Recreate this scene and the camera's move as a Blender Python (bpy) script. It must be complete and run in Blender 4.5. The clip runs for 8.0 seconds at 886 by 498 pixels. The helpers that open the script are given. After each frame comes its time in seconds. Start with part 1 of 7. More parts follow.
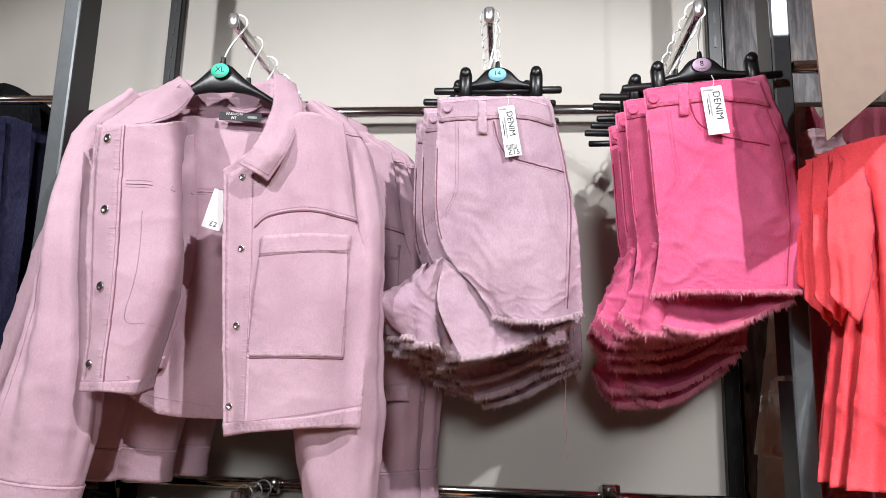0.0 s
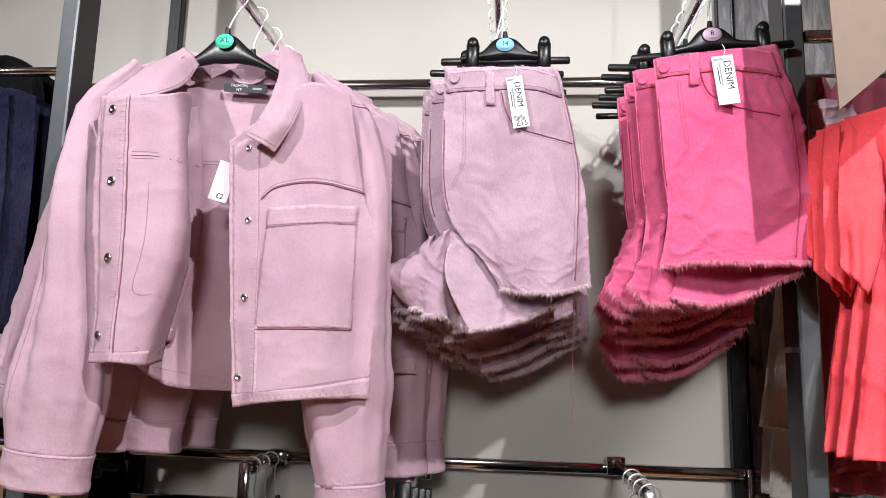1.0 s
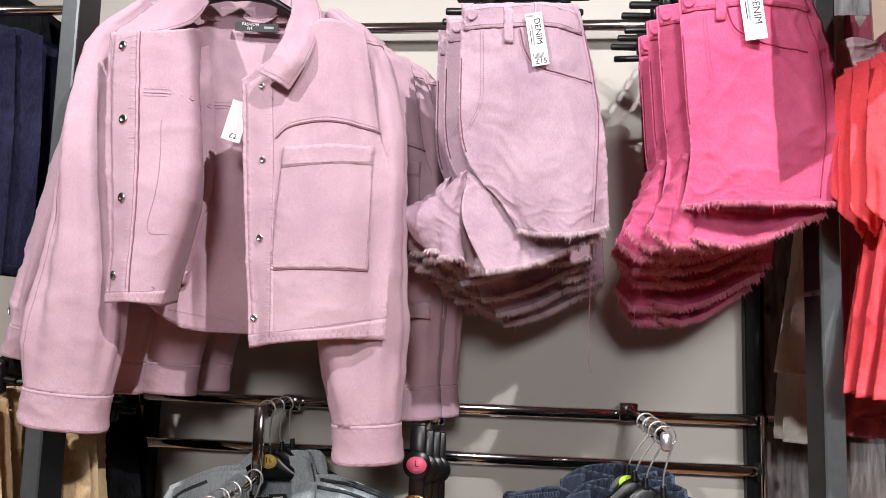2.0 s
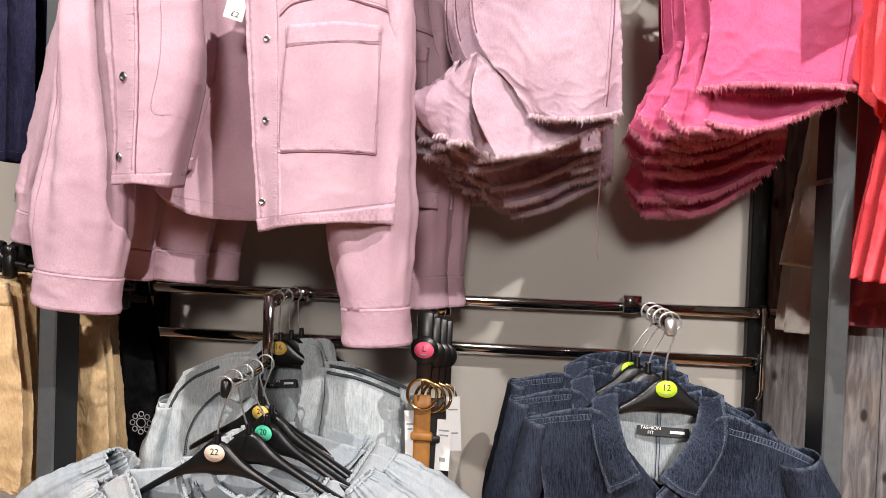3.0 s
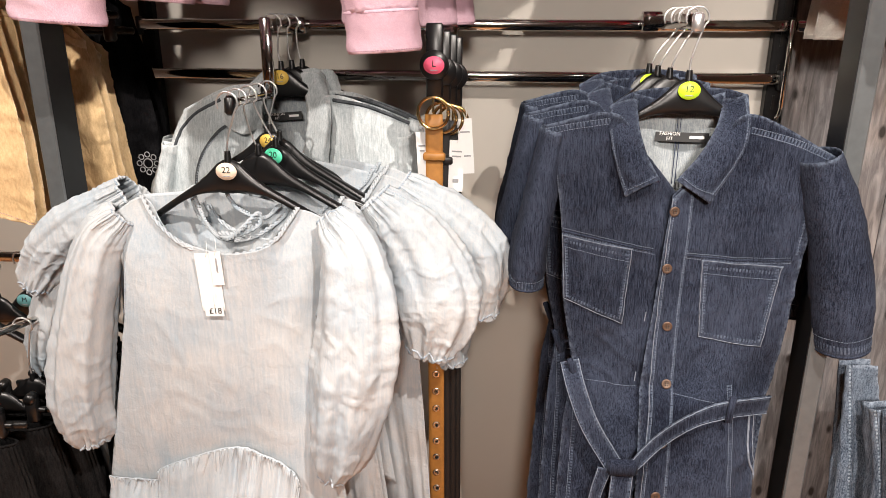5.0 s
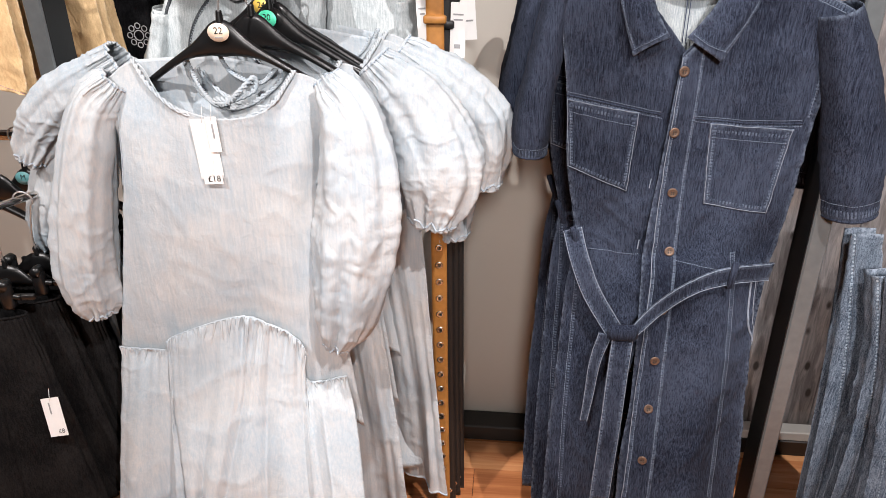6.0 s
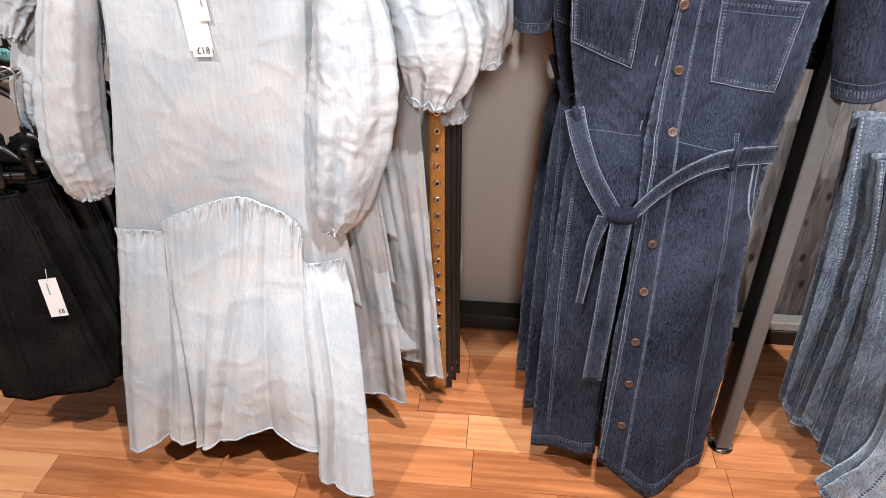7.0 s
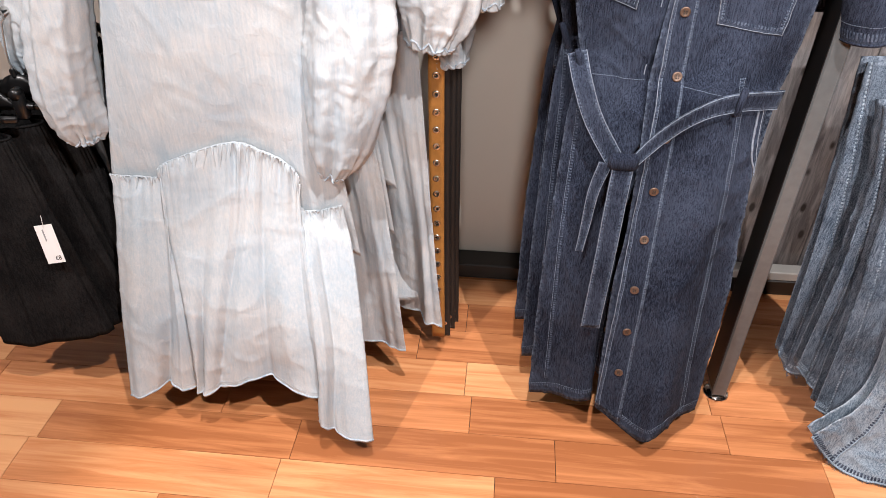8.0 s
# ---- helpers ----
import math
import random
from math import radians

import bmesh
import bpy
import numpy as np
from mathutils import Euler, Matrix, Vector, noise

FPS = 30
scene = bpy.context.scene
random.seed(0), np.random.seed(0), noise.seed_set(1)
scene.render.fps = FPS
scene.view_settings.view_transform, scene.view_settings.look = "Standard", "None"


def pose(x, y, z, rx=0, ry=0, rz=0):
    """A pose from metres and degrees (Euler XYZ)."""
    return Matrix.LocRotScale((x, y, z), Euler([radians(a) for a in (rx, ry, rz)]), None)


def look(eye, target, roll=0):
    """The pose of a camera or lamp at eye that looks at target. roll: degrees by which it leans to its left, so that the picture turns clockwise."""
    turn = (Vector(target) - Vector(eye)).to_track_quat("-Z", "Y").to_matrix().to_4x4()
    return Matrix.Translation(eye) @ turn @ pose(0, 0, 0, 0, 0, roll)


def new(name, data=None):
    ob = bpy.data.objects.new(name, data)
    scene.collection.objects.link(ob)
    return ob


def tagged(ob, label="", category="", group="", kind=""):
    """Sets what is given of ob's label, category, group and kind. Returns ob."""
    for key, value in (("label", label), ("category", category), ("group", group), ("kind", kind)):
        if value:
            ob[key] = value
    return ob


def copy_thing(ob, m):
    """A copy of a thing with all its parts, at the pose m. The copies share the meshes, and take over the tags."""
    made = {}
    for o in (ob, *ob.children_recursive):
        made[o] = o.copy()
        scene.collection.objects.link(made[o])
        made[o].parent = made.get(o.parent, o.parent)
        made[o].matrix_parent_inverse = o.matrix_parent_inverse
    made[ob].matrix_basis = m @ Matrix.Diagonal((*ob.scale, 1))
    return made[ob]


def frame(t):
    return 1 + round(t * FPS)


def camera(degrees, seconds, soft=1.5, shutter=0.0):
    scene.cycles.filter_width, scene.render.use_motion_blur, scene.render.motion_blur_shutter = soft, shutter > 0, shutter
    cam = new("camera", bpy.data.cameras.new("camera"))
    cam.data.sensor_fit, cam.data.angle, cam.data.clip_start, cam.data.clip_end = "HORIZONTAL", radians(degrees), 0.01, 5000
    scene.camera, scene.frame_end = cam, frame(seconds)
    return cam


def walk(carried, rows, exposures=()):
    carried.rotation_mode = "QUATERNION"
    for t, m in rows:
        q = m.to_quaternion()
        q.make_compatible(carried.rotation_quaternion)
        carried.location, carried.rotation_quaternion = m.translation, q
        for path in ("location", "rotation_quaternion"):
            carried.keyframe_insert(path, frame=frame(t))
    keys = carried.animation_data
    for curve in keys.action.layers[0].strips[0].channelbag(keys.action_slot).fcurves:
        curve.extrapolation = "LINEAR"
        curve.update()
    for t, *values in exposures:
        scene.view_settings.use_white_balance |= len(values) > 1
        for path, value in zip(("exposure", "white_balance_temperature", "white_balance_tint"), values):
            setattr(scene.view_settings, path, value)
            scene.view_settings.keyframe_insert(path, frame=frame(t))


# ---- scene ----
cam = camera(63.9, 8.0, 0.9)
PATH = [
    (0, (0.133, -0.266, 1.769), (-0.056, 1.69, 2.142), 1.5),
    (0.5, (0.13, -0.268, 1.761), (-0.054, 1.692, 2.114), 1.4),
    (1, (0.123, -0.261, 1.757), (-0.071, 1.704, 2.071), 1.5),
    (2.3, (0.096, -0.238, 1.715), (-0.115, 1.745, 1.861), 1.8),
    (2.5, (0.095, -0.235, 1.71), (-0.116, 1.751, 1.807), 2.0),
    (3, (0.088, -0.234, 1.677), (-0.115, 1.756, 1.636), 2.0),
    (3.5, (0.086, -0.222, 1.621), (-0.11, 1.758, 1.416), 1.6),
    (4, (0.078, -0.215, 1.591), (-0.114, 1.746, 1.248), 1.0),
    (4.5, (0.068, -0.211, 1.568), (-0.115, 1.719, 1.078), 0.5),
    (4.7, (0.065, -0.207, 1.551), (-0.116, 1.709, 1.007), 0.3),
    (5.8, (0.063, -0.22, 1.473), (-0.118, 1.603, 0.67), -0.3),
    (6, (0.07, -0.218, 1.457), (-0.115, 1.577, 0.596), -0.4),
    (6.5, (0.07, -0.22, 1.429), (-0.109, 1.511, 0.443), -0.2),
    (7, (0.069, -0.225, 1.407), (-0.095, 1.443, 0.316), 0.1),
    (7.5, (0.066, -0.226, 1.395), (-0.088, 1.397, 0.235), 0.3),
    (8, (0.066, -0.223, 1.392), (-0.084, 1.37, 0.192), 0.4),
]
walk(cam, [(t, look(eye, target, roll)) for t, eye, target, roll in PATH], [(0.0, -0.77, 5900, 9), (2.5, -0.57, 6250, 12), (4.5, -0.12, 7000, 13), (6.5, -0.06, 6250, 13), (8.0, 0.02, 6300, 13)])

# ---- light: unseen ceiling spots, two low fill spots, and a weak even room light ----
world = bpy.data.worlds.new("shop")
scene.world = world
world.use_nodes = True
world.node_tree.nodes["Background"].inputs[0].default_value = (0.9, 0.95, 1.0, 1)
world.node_tree.nodes["Background"].inputs[1].default_value = 0.012


def spot(eye, target, watts, cone, size=0.05, blend=0.35, color=(1.0, 0.95, 0.90)):
    d = bpy.data.lights.new("unseen_spot", "SPOT")
    d.energy, d.spot_size, d.spot_blend, d.shadow_soft_size, d.color = watts, radians(cone), blend, size, color
    ob = new("unseen_spot", d)
    ob.matrix_world = look(eye, target)
    return ob


spot((1.08, -0.75, 3.45), (0.30, 0.9, 0.8), 420, 92, 0.02)
spot((-1.30, -0.9, 3.40), (-0.6, 1.0, 1.1), 370, 90, 0.03)
# added fill: a soft low spot stands in for light bounced round the shop
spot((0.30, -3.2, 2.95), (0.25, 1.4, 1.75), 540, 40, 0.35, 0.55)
# added fill: a narrow low spot that brightens the right side
spot((0.6, -3.1, 2.90), (1.12, 1.3, 1.15), 560, 22, 0.05)
# unseen spot added to light the floor from above
spot((0.10, 0.20, 3.45), (0.15, 0.35, 0.0), 390, 37, 0.025)


# ---- materials ----
def nodes(name):
    m = bpy.data.materials.new(name)
    m.use_nodes = True
    t = m.node_tree
    return m, t, t.nodes["Principled BSDF"]


def plain(name, color, rough=0.5, metal=0.0, vary=0.06, scale=30.0, bump=0.0):
    """A painted, plastic or metal surface with faint blotches and a fine relief."""
    m, t, b = nodes(name)
    co = t.nodes.new("ShaderNodeTexCoord")
    n = t.nodes.new("ShaderNodeTexNoise")
    n.inputs["Scale"].default_value, n.inputs["Detail"].default_value = scale, 6
    t.links.new(co.outputs["Object"], n.inputs["Vector"])
    r = t.nodes.new("ShaderNodeValToRGB")
    r.color_ramp.elements[0].position, r.color_ramp.elements[1].position = 0.3, 0.7
    r.color_ramp.elements[0].color = (*[c * (1 - vary) for c in color], 1)
    r.color_ramp.elements[1].color = (*[min(1, c * (1 + vary)) for c in color], 1)
    t.links.new(n.outputs["Fac"], r.inputs[0])
    t.links.new(r.outputs[0], b.inputs["Base Color"])
    b.inputs["Roughness"].default_value, b.inputs["Metallic"].default_value = rough, metal
    if bump:
        k = t.nodes.new("ShaderNodeBump")
        k.inputs["Strength"].default_value, k.inputs["Distance"].default_value = bump, 0.002
        t.links.new(n.outputs["Fac"], k.inputs["Height"])
        t.links.new(k.outputs[0], b.inputs["Normal"])
    return m


def cloth(name, dark, light, slub=(300, 300, 40), blotch=9.0, contrast=0.5, grain=420.0, bump=0.35, crumple=(38, 0.25), edge=0.12, fade=None, crease=(30, 0.0), speck=0.35):
    """Woven cotton: blotches of wash, streaks of uneven yarn, specks, creases, and edges that are rubbed pale and puckered."""
    m, t, b = nodes(name)
    L = t.links.new

    def node(kind, **values):
        n = t.nodes.new("ShaderNode" + kind)
        for k, v in values.items():
            n.inputs[k].default_value = v
        return n

    def math_node(op, a, c, d=None):
        n = t.nodes.new("ShaderNodeMath")
        n.operation = op
        for k, q in enumerate((a, c, d)):
            if q is None:
                continue
            if isinstance(q, (int, float)):
                n.inputs[k].default_value = q
            else:
                L(q, n.inputs[k])
        return n.outputs[0]

    co = node("TexCoord").outputs["Object"]
    mp = node("Mapping", Scale=slub)
    L(co, mp.inputs["Vector"])
    yarn = node("TexNoise", Scale=1.0, Detail=3)
    L(mp.outputs[0], yarn.inputs["Vector"])
    wash = node("TexNoise", Scale=blotch, Detail=5)
    L(co, wash.inputs["Vector"])
    fine = node("TexNoise", Scale=grain, Detail=2)
    L(co, fine.inputs["Vector"])
    tone = math_node("MULTIPLY_ADD", yarn.outputs["Fac"], contrast, math_node("MULTIPLY", wash.outputs["Fac"], 1 - contrast))
    tone = math_node("MULTIPLY_ADD", math_node("SUBTRACT", fine.outputs["Fac"], 0.5), speck, tone)
    r = node("ValToRGB")
    r.color_ramp.elements[0].position, r.color_ramp.elements[1].position = 0.5 - edge, 0.5 + edge
    r.color_ramp.elements[0].color, r.color_ramp.elements[1].color = (*dark, 1), (*light, 1)
    L(tone, r.inputs[0])
    at = node("Attribute")
    at.attribute_name = "wear"
    rub = node("TexNoise", Scale=150.0, Detail=2)
    L(co, rub.inputs["Vector"])
    out = r.outputs[0]
    if fade:
        ramp = node("MapRange")
        for k, v in zip(("From Min", "From Max"), (0.40, 0.62)):
            ramp.inputs[k].default_value = v
        L(rub.outputs["Fac"], ramp.inputs["Value"])
        mx = node("Mix")
        mx.data_type = "RGBA"
        L(math_node("MULTIPLY", at.outputs["Fac"], math_node("MULTIPLY_ADD", ramp.outputs[0], 0.7, 0.08)), mx.inputs["Factor"])
        L(out, mx.inputs["A"])
        mx.inputs["B"].default_value = (*fade, 1)
        out = mx.outputs["Result"]
    L(out, b.inputs["Base Color"])
    b.inputs["Roughness"].default_value = 0.92
    b.inputs["Specular IOR Level"].default_value = 0.15 if max(light) > 0.03 else 0.03
    b.inputs["Sheen Weight"].default_value = 0.06 * max(light)
    twill = node("TexWave", Scale=260, Distortion=1.2)
    twill.bands_direction = "DIAGONAL"
    L(co, twill.inputs["Vector"])
    weave = math_node("MULTIPLY_ADD", twill.outputs["Fac"], 0.35, math_node("MULTIPLY_ADD", yarn.outputs["Fac"], 0.6, fine.outputs["Fac"]))
    soft_noise = node("TexNoise", Scale=crumple[0], Detail=6, Roughness=0.6, Distortion=0.6)
    L(co, soft_noise.inputs["Vector"])
    pucker = node("TexNoise", Scale=95.0, Detail=1)
    L(co, pucker.inputs["Vector"])
    last = None
    steps = [(soft_noise.outputs["Fac"], crumple[1], 0.004), (math_node("MULTIPLY", pucker.outputs["Fac"], math_node("POWER", at.outputs["Fac"], 0.35)), 0.8, 0.004), (weave, bump, 0.001)]
    if crease[1]:
        ms = node("Mapping", Scale=(1.0, 1.0, 0.6), Rotation=(0, 0.5, 0))
        L(co, ms.inputs["Vector"])
        ridge = node("TexNoise", Scale=crease[0], Detail=2.5, Distortion=0.9)
        ridge.noise_type = "RIDGED_MULTIFRACTAL"
        L(ms.outputs[0], ridge.inputs["Vector"])
        steps.insert(1, (ridge.outputs["Fac"], crease[1], 0.004))
    for height, strength, depth in steps:
        k = node("Bump", Strength=strength, Distance=depth)
        L(height, k.inputs["Height"])
        if last:
            L(last, k.inputs["Normal"])
        last = k.outputs[0]
    L(last, b.inputs["Normal"])
    return m


def boards(name, colors, stretch, rough, knots=0.0, relief=0.3, vary=0.34):
    """Wood with grain along one axis, varied from board to board."""
    m, t, b = nodes(name)
    L = t.links.new
    co = t.nodes.new("ShaderNodeTexCoord")
    info = t.nodes.new("ShaderNodeObjectInfo")
    off = t.nodes.new("ShaderNodeVectorMath")
    off.operation = "MULTIPLY_ADD"
    off.inputs[1].default_value = (37, 23, 11)
    L(info.outputs["Random"], off.inputs[0])
    L(co.outputs["Object"], off.inputs[2])
    mp = t.nodes.new("ShaderNodeMapping")
    mp.inputs["Scale"].default_value = stretch
    L(off.outputs[0], mp.inputs["Vector"])
    n = t.nodes.new("ShaderNodeTexNoise")
    n.inputs["Scale"].default_value, n.inputs["Detail"].default_value = 1.0, 8
    n.inputs["Roughness"].default_value, n.inputs["Distortion"].default_value = 0.62, 0.7
    L(mp.outputs[0], n.inputs["Vector"])
    s = t.nodes.new("ShaderNodeMath")
    s.operation = "MULTIPLY_ADD"
    s.inputs[1].default_value, s.inputs[2].default_value = vary, -vary / 2
    L(info.outputs["Random"], s.inputs[0])
    a = t.nodes.new("ShaderNodeMath")
    L(s.outputs[0], a.inputs[0])
    L(n.outputs["Fac"], a.inputs[1])
    r = t.nodes.new("ShaderNodeValToRGB")
    e = r.color_ramp.elements
    e[0].position, e[1].position = 0.25, 0.75
    e[0].color, e[1].color = (*colors[0], 1), (*colors[2], 1)
    mid = e.new(0.5)
    mid.color = (*colors[1], 1)
    L(a.outputs[0], r.inputs[0])
    out = r.outputs[0]
    if knots:
        v = t.nodes.new("ShaderNodeTexVoronoi")
        v.inputs["Scale"].default_value = knots
        m2 = t.nodes.new("ShaderNodeMapping")
        m2.inputs["Scale"].default_value = (1.6, 1.0, 0.8)
        L(co.outputs["Object"], m2.inputs["Vector"])
        L(m2.outputs[0], v.inputs["Vector"])
        kr = t.nodes.new("ShaderNodeValToRGB")
        kr.color_ramp.elements[0].position, kr.color_ramp.elements[1].position = 0.09, 0.16
        L(v.outputs["Distance"], kr.inputs[0])
        mx = t.nodes.new("ShaderNodeMix")
        mx.data_type = "RGBA"
        L(kr.outputs[0], mx.inputs["Factor"])
        mx.inputs["A"].default_value = (0.016, 0.012, 0.010, 1)
        L(out, mx.inputs["B"])
        out = mx.outputs["Result"]
        stain = t.nodes.new("ShaderNodeTexNoise")
        stain.inputs["Scale"].default_value, stain.inputs["Detail"].default_value = 5.0, 6
        L(off.outputs[0], stain.inputs["Vector"])
        sr = t.nodes.new("ShaderNodeMapRange")
        sr.inputs["From Min"].default_value, sr.inputs["From Max"].default_value = 0.45, 0.70
        L(stain.outputs["Fac"], sr.inputs["Value"])
        brown = t.nodes.new("ShaderNodeMix")
        brown.data_type, brown.blend_type = "RGBA", "MULTIPLY"
        L(sr.outputs[0], brown.inputs["Factor"])
        L(out, brown.inputs["A"])
        brown.inputs["B"].default_value = (0.92, 0.79, 0.70, 1)
        out = brown.outputs["Result"]
    L(out, b.inputs["Base Color"])
    b.inputs["Roughness"].default_value = rough
    k = t.nodes.new("ShaderNodeBump")
    k.inputs["Strength"].default_value, k.inputs["Distance"].default_value = relief, 0.002
    L(n.outputs["Fac"], k.inputs["Height"])
    L(k.outputs[0], b.inputs["Normal"])
    return m


WALL = plain("wall_paint", (0.49, 0.458, 0.41), 0.6, 0, 0.03, 4.0, 0.05)
# unseen walls and ceiling: greys chosen to weaken bounce and deepen shadows
ROOM = plain("unseen_wall_grey", (0.20, 0.19, 0.185), 0.8, 0, 0.03, 3.0)
CEIL = plain("unseen_ceiling_grey", (0.42, 0.42, 0.42), 0.8, 0, 0.03, 3.0)
GREY = plain("grey_powder_coat", (0.125, 0.135, 0.14), 0.30, 0.35, 0.08, 60)
BLACKM = plain("black_steel", (0.012, 0.012, 0.013), 0.4, 0.3, 0.1, 60)
CHROME = plain("chrome", (0.72, 0.71, 0.69), 0.09, 1.0, 0.03, 15)
WIRE = plain("bright_wire", (0.70, 0.70, 0.70), 0.28, 0.85, 0.05, 50)
PLASTIC = plain("black_plastic", (0.006, 0.006, 0.0065), 0.34, 0, 0.1, 60, 0.05)
PLINTH = plain("dark_plinth", (0.012, 0.010, 0.009), 0.35, 0, 0.1, 20)
SKIRTING = plain("grey_skirting", (0.42, 0.41, 0.39), 0.5, 0, 0.05, 20)
PAPER = plain("white_card", (0.82, 0.81, 0.80), 0.6, 0, 0.02, 40)
CARDB = plain("tan_card", (0.22, 0.155, 0.115), 0.7, 0, 0.04, 50, 0.05)
INK = plain("black_ink", (0.015, 0.015, 0.016), 0.6)
GREYINK = plain("grey_ink", (0.30, 0.30, 0.31), 0.6)
WHITEINK = plain("white_thread", (0.75, 0.74, 0.72), 0.7)
GOLD = plain("gold_metal", (0.80, 0.55, 0.25), 0.2, 1.0, 0.05, 40)
SILVER = plain("silver_snap", (0.70, 0.69, 0.67), 0.25, 1.0, 0.1, 80)
COPPER = plain("horn_button", (0.13, 0.082, 0.058), 0.45, 0.5, 0.25, 120)
TAN = plain("tan_leather", (0.36, 0.155, 0.035), 0.5, 0, 0.15, 60, 0.2)
BLACKL = plain("black_leather", (0.012, 0.011, 0.011), 0.5, 0, 0.15, 60, 0.2)
FLOORM = boards("laminate_wood", ((0.33, 0.115, 0.042), (0.55, 0.215, 0.085), (0.70, 0.345, 0.155)), (2.2, 36, 36), 0.22, 0, 0.05, 0.5)
OLDWOOD = boards("weathered_wood", ((0.028, 0.026, 0.026), (0.115, 0.109, 0.112), (0.25, 0.24, 0.24)), (58, 58, 8), 0.8, 10, 0.9)
PINK = cloth("dusty_pink_denim", (0.43, 0.275, 0.335), (0.565, 0.385, 0.445), (480, 480, 200), 7, 0.30, 700, 0.22, crumple=(17, 0.22), edge=0.16, fade=(0.60, 0.41, 0.475), crease=(7, 0.04), speck=0.7)
PALE = cloth("pale_pink_denim", (0.385, 0.255, 0.32), (0.53, 0.37, 0.435), (500, 500, 180), 9, 0.35, 900, 0.18, crumple=(14, 0.34), edge=0.13, fade=(0.66, 0.48, 0.55), crease=(8, 0.07), speck=0.3)
PALEFRAY = cloth("pale_pink_yarn", (0.72, 0.54, 0.60), (0.85, 0.70, 0.74))
HOT = cloth("hot_pink_denim", (0.56, 0.078, 0.185), (0.70, 0.14, 0.275), (500, 500, 200), 9, 0.35, 800, 0.3, crumple=(14, 0.34), edge=0.16, fade=(0.76, 0.22, 0.36), crease=(8, 0.07), speck=0.4)
HOTFRAY = cloth("hot_pink_yarn", (0.80, 0.22, 0.35), (0.90, 0.38, 0.48))
DENIM = cloth("dark_blue_denim", (0.0028, 0.004, 0.010), (0.036, 0.045, 0.071), (500, 500, 42), 6, 0.55, 800, 0.25, crumple=(14, 0.5), edge=0.13, fade=(0.115, 0.142, 0.19), crease=(12, 0.08), speck=0.55)
WORN = cloth("worn_blue_denim", (0.018, 0.026, 0.045), (0.088, 0.108, 0.15), (500, 500, 200), 60, 0.5)
DENIMIN = cloth("denim_inside", (0.24, 0.27, 0.29), (0.40, 0.43, 0.44), (500, 500, 60), 12, 0.6)
SKY = cloth("light_blue_chambray", (0.345, 0.415, 0.475), (0.525, 0.53, 0.53), (260, 260, 14), 7, 0.40, 700, 0.25, crumple=(52, 0.38), edge=0.16, fade=(0.50, 0.54, 0.57), crease=(26, 0.07), speck=0.6)
SKYHEM = cloth("hem_of_chambray", (0.24, 0.31, 0.38), (0.52, 0.56, 0.60), (300, 300, 300), 60, 0.5)
GREYD = cloth("pale_grey_denim", (0.36, 0.41, 0.43), (0.62, 0.66, 0.67), (300, 300, 40), 8, 0.5, crumple=(20, 0.4), fade=(0.74, 0.76, 0.76), crease=(16, 0.14))
GREYSEAM = cloth("dark_seam_denim", (0.035, 0.04, 0.045), (0.10, 0.11, 0.12))
CORAL = cloth("coral_jersey", (0.70, 0.055, 0.07), (0.84, 0.095, 0.11), (300, 300, 300), 5, 0.3, crumple=(9, 0.5), crease=(5, 0.12), speck=0.15)
CREAM = cloth("cream_cotton", (0.56, 0.52, 0.46), (0.66, 0.62, 0.56), (300, 300, 300), 5, 0.3)
ROSE = cloth("rose_jersey", (0.42, 0.10, 0.15), (0.50, 0.14, 0.19), (300, 300, 300), 5, 0.3)
BLUSH = cloth("blush_cotton", (0.66, 0.46, 0.52), (0.76, 0.56, 0.62), (300, 300, 300), 5, 0.3)
NAVY = cloth("navy_twill", (0.008, 0.008, 0.024), (0.022, 0.022, 0.050), (400, 400, 80), 8, 0.4)
SAND = cloth("sand_twill", (0.52, 0.35, 0.18), (0.70, 0.50, 0.28), (300, 300, 80), 8, 0.4, crumple=(12, 0.3), fade=(0.76, 0.60, 0.40), crease=(8, 0.05), speck=0.2)
BLACKC = cloth("black_cotton", (0.003, 0.003, 0.0035), (0.010, 0.010, 0.011), (300, 300, 80), 8, 0.4)
CHAR = cloth("charcoal_twill", (0.006, 0.006, 0.0065), (0.020, 0.019, 0.019), (300, 300, 80), 8, 0.4, crumple=(14, 0.5), fade=(0.04, 0.04, 0.04))
JEANB = cloth("mid_blue_denim", (0.026, 0.039, 0.060), (0.165, 0.202, 0.255), (500, 500, 40), 7, 0.55, crumple=(22, 0.5), edge=0.15, fade=(0.30, 0.35, 0.42), crease=(14, 0.12), speck=0.5)
JEANL = cloth("faded_blue_denim", (0.08, 0.115, 0.16), (0.36, 0.425, 0.49), (500, 500, 40), 7, 0.5, crumple=(22, 0.5), edge=0.15, fade=(0.45, 0.50, 0.56), crease=(14, 0.12), speck=0.5)
# stitch thread, darkened: the shade in the needle holes is in its colour
THREADP = plain("pink_thread_with_hole_shade", (0.35, 0.20, 0.26), 0.8)
# for dark thread, and for the shade along seams, painted as cords
DARKPINK = plain("pink_thread_and_seam_shade", (0.22, 0.09, 0.12), 0.8)
THREADB = plain("pale_blue_thread", (0.105, 0.13, 0.175), 0.8)
PALEEDGE = plain("rubbed_pale_edge", (0.155, 0.18, 0.225), 0.9, 0, 0.3, 250)
THREADK = plain("dark_blue_thread", (0.02, 0.03, 0.06), 0.8)
THREADS = plain("sky_thread", (0.36, 0.41, 0.45), 0.8)
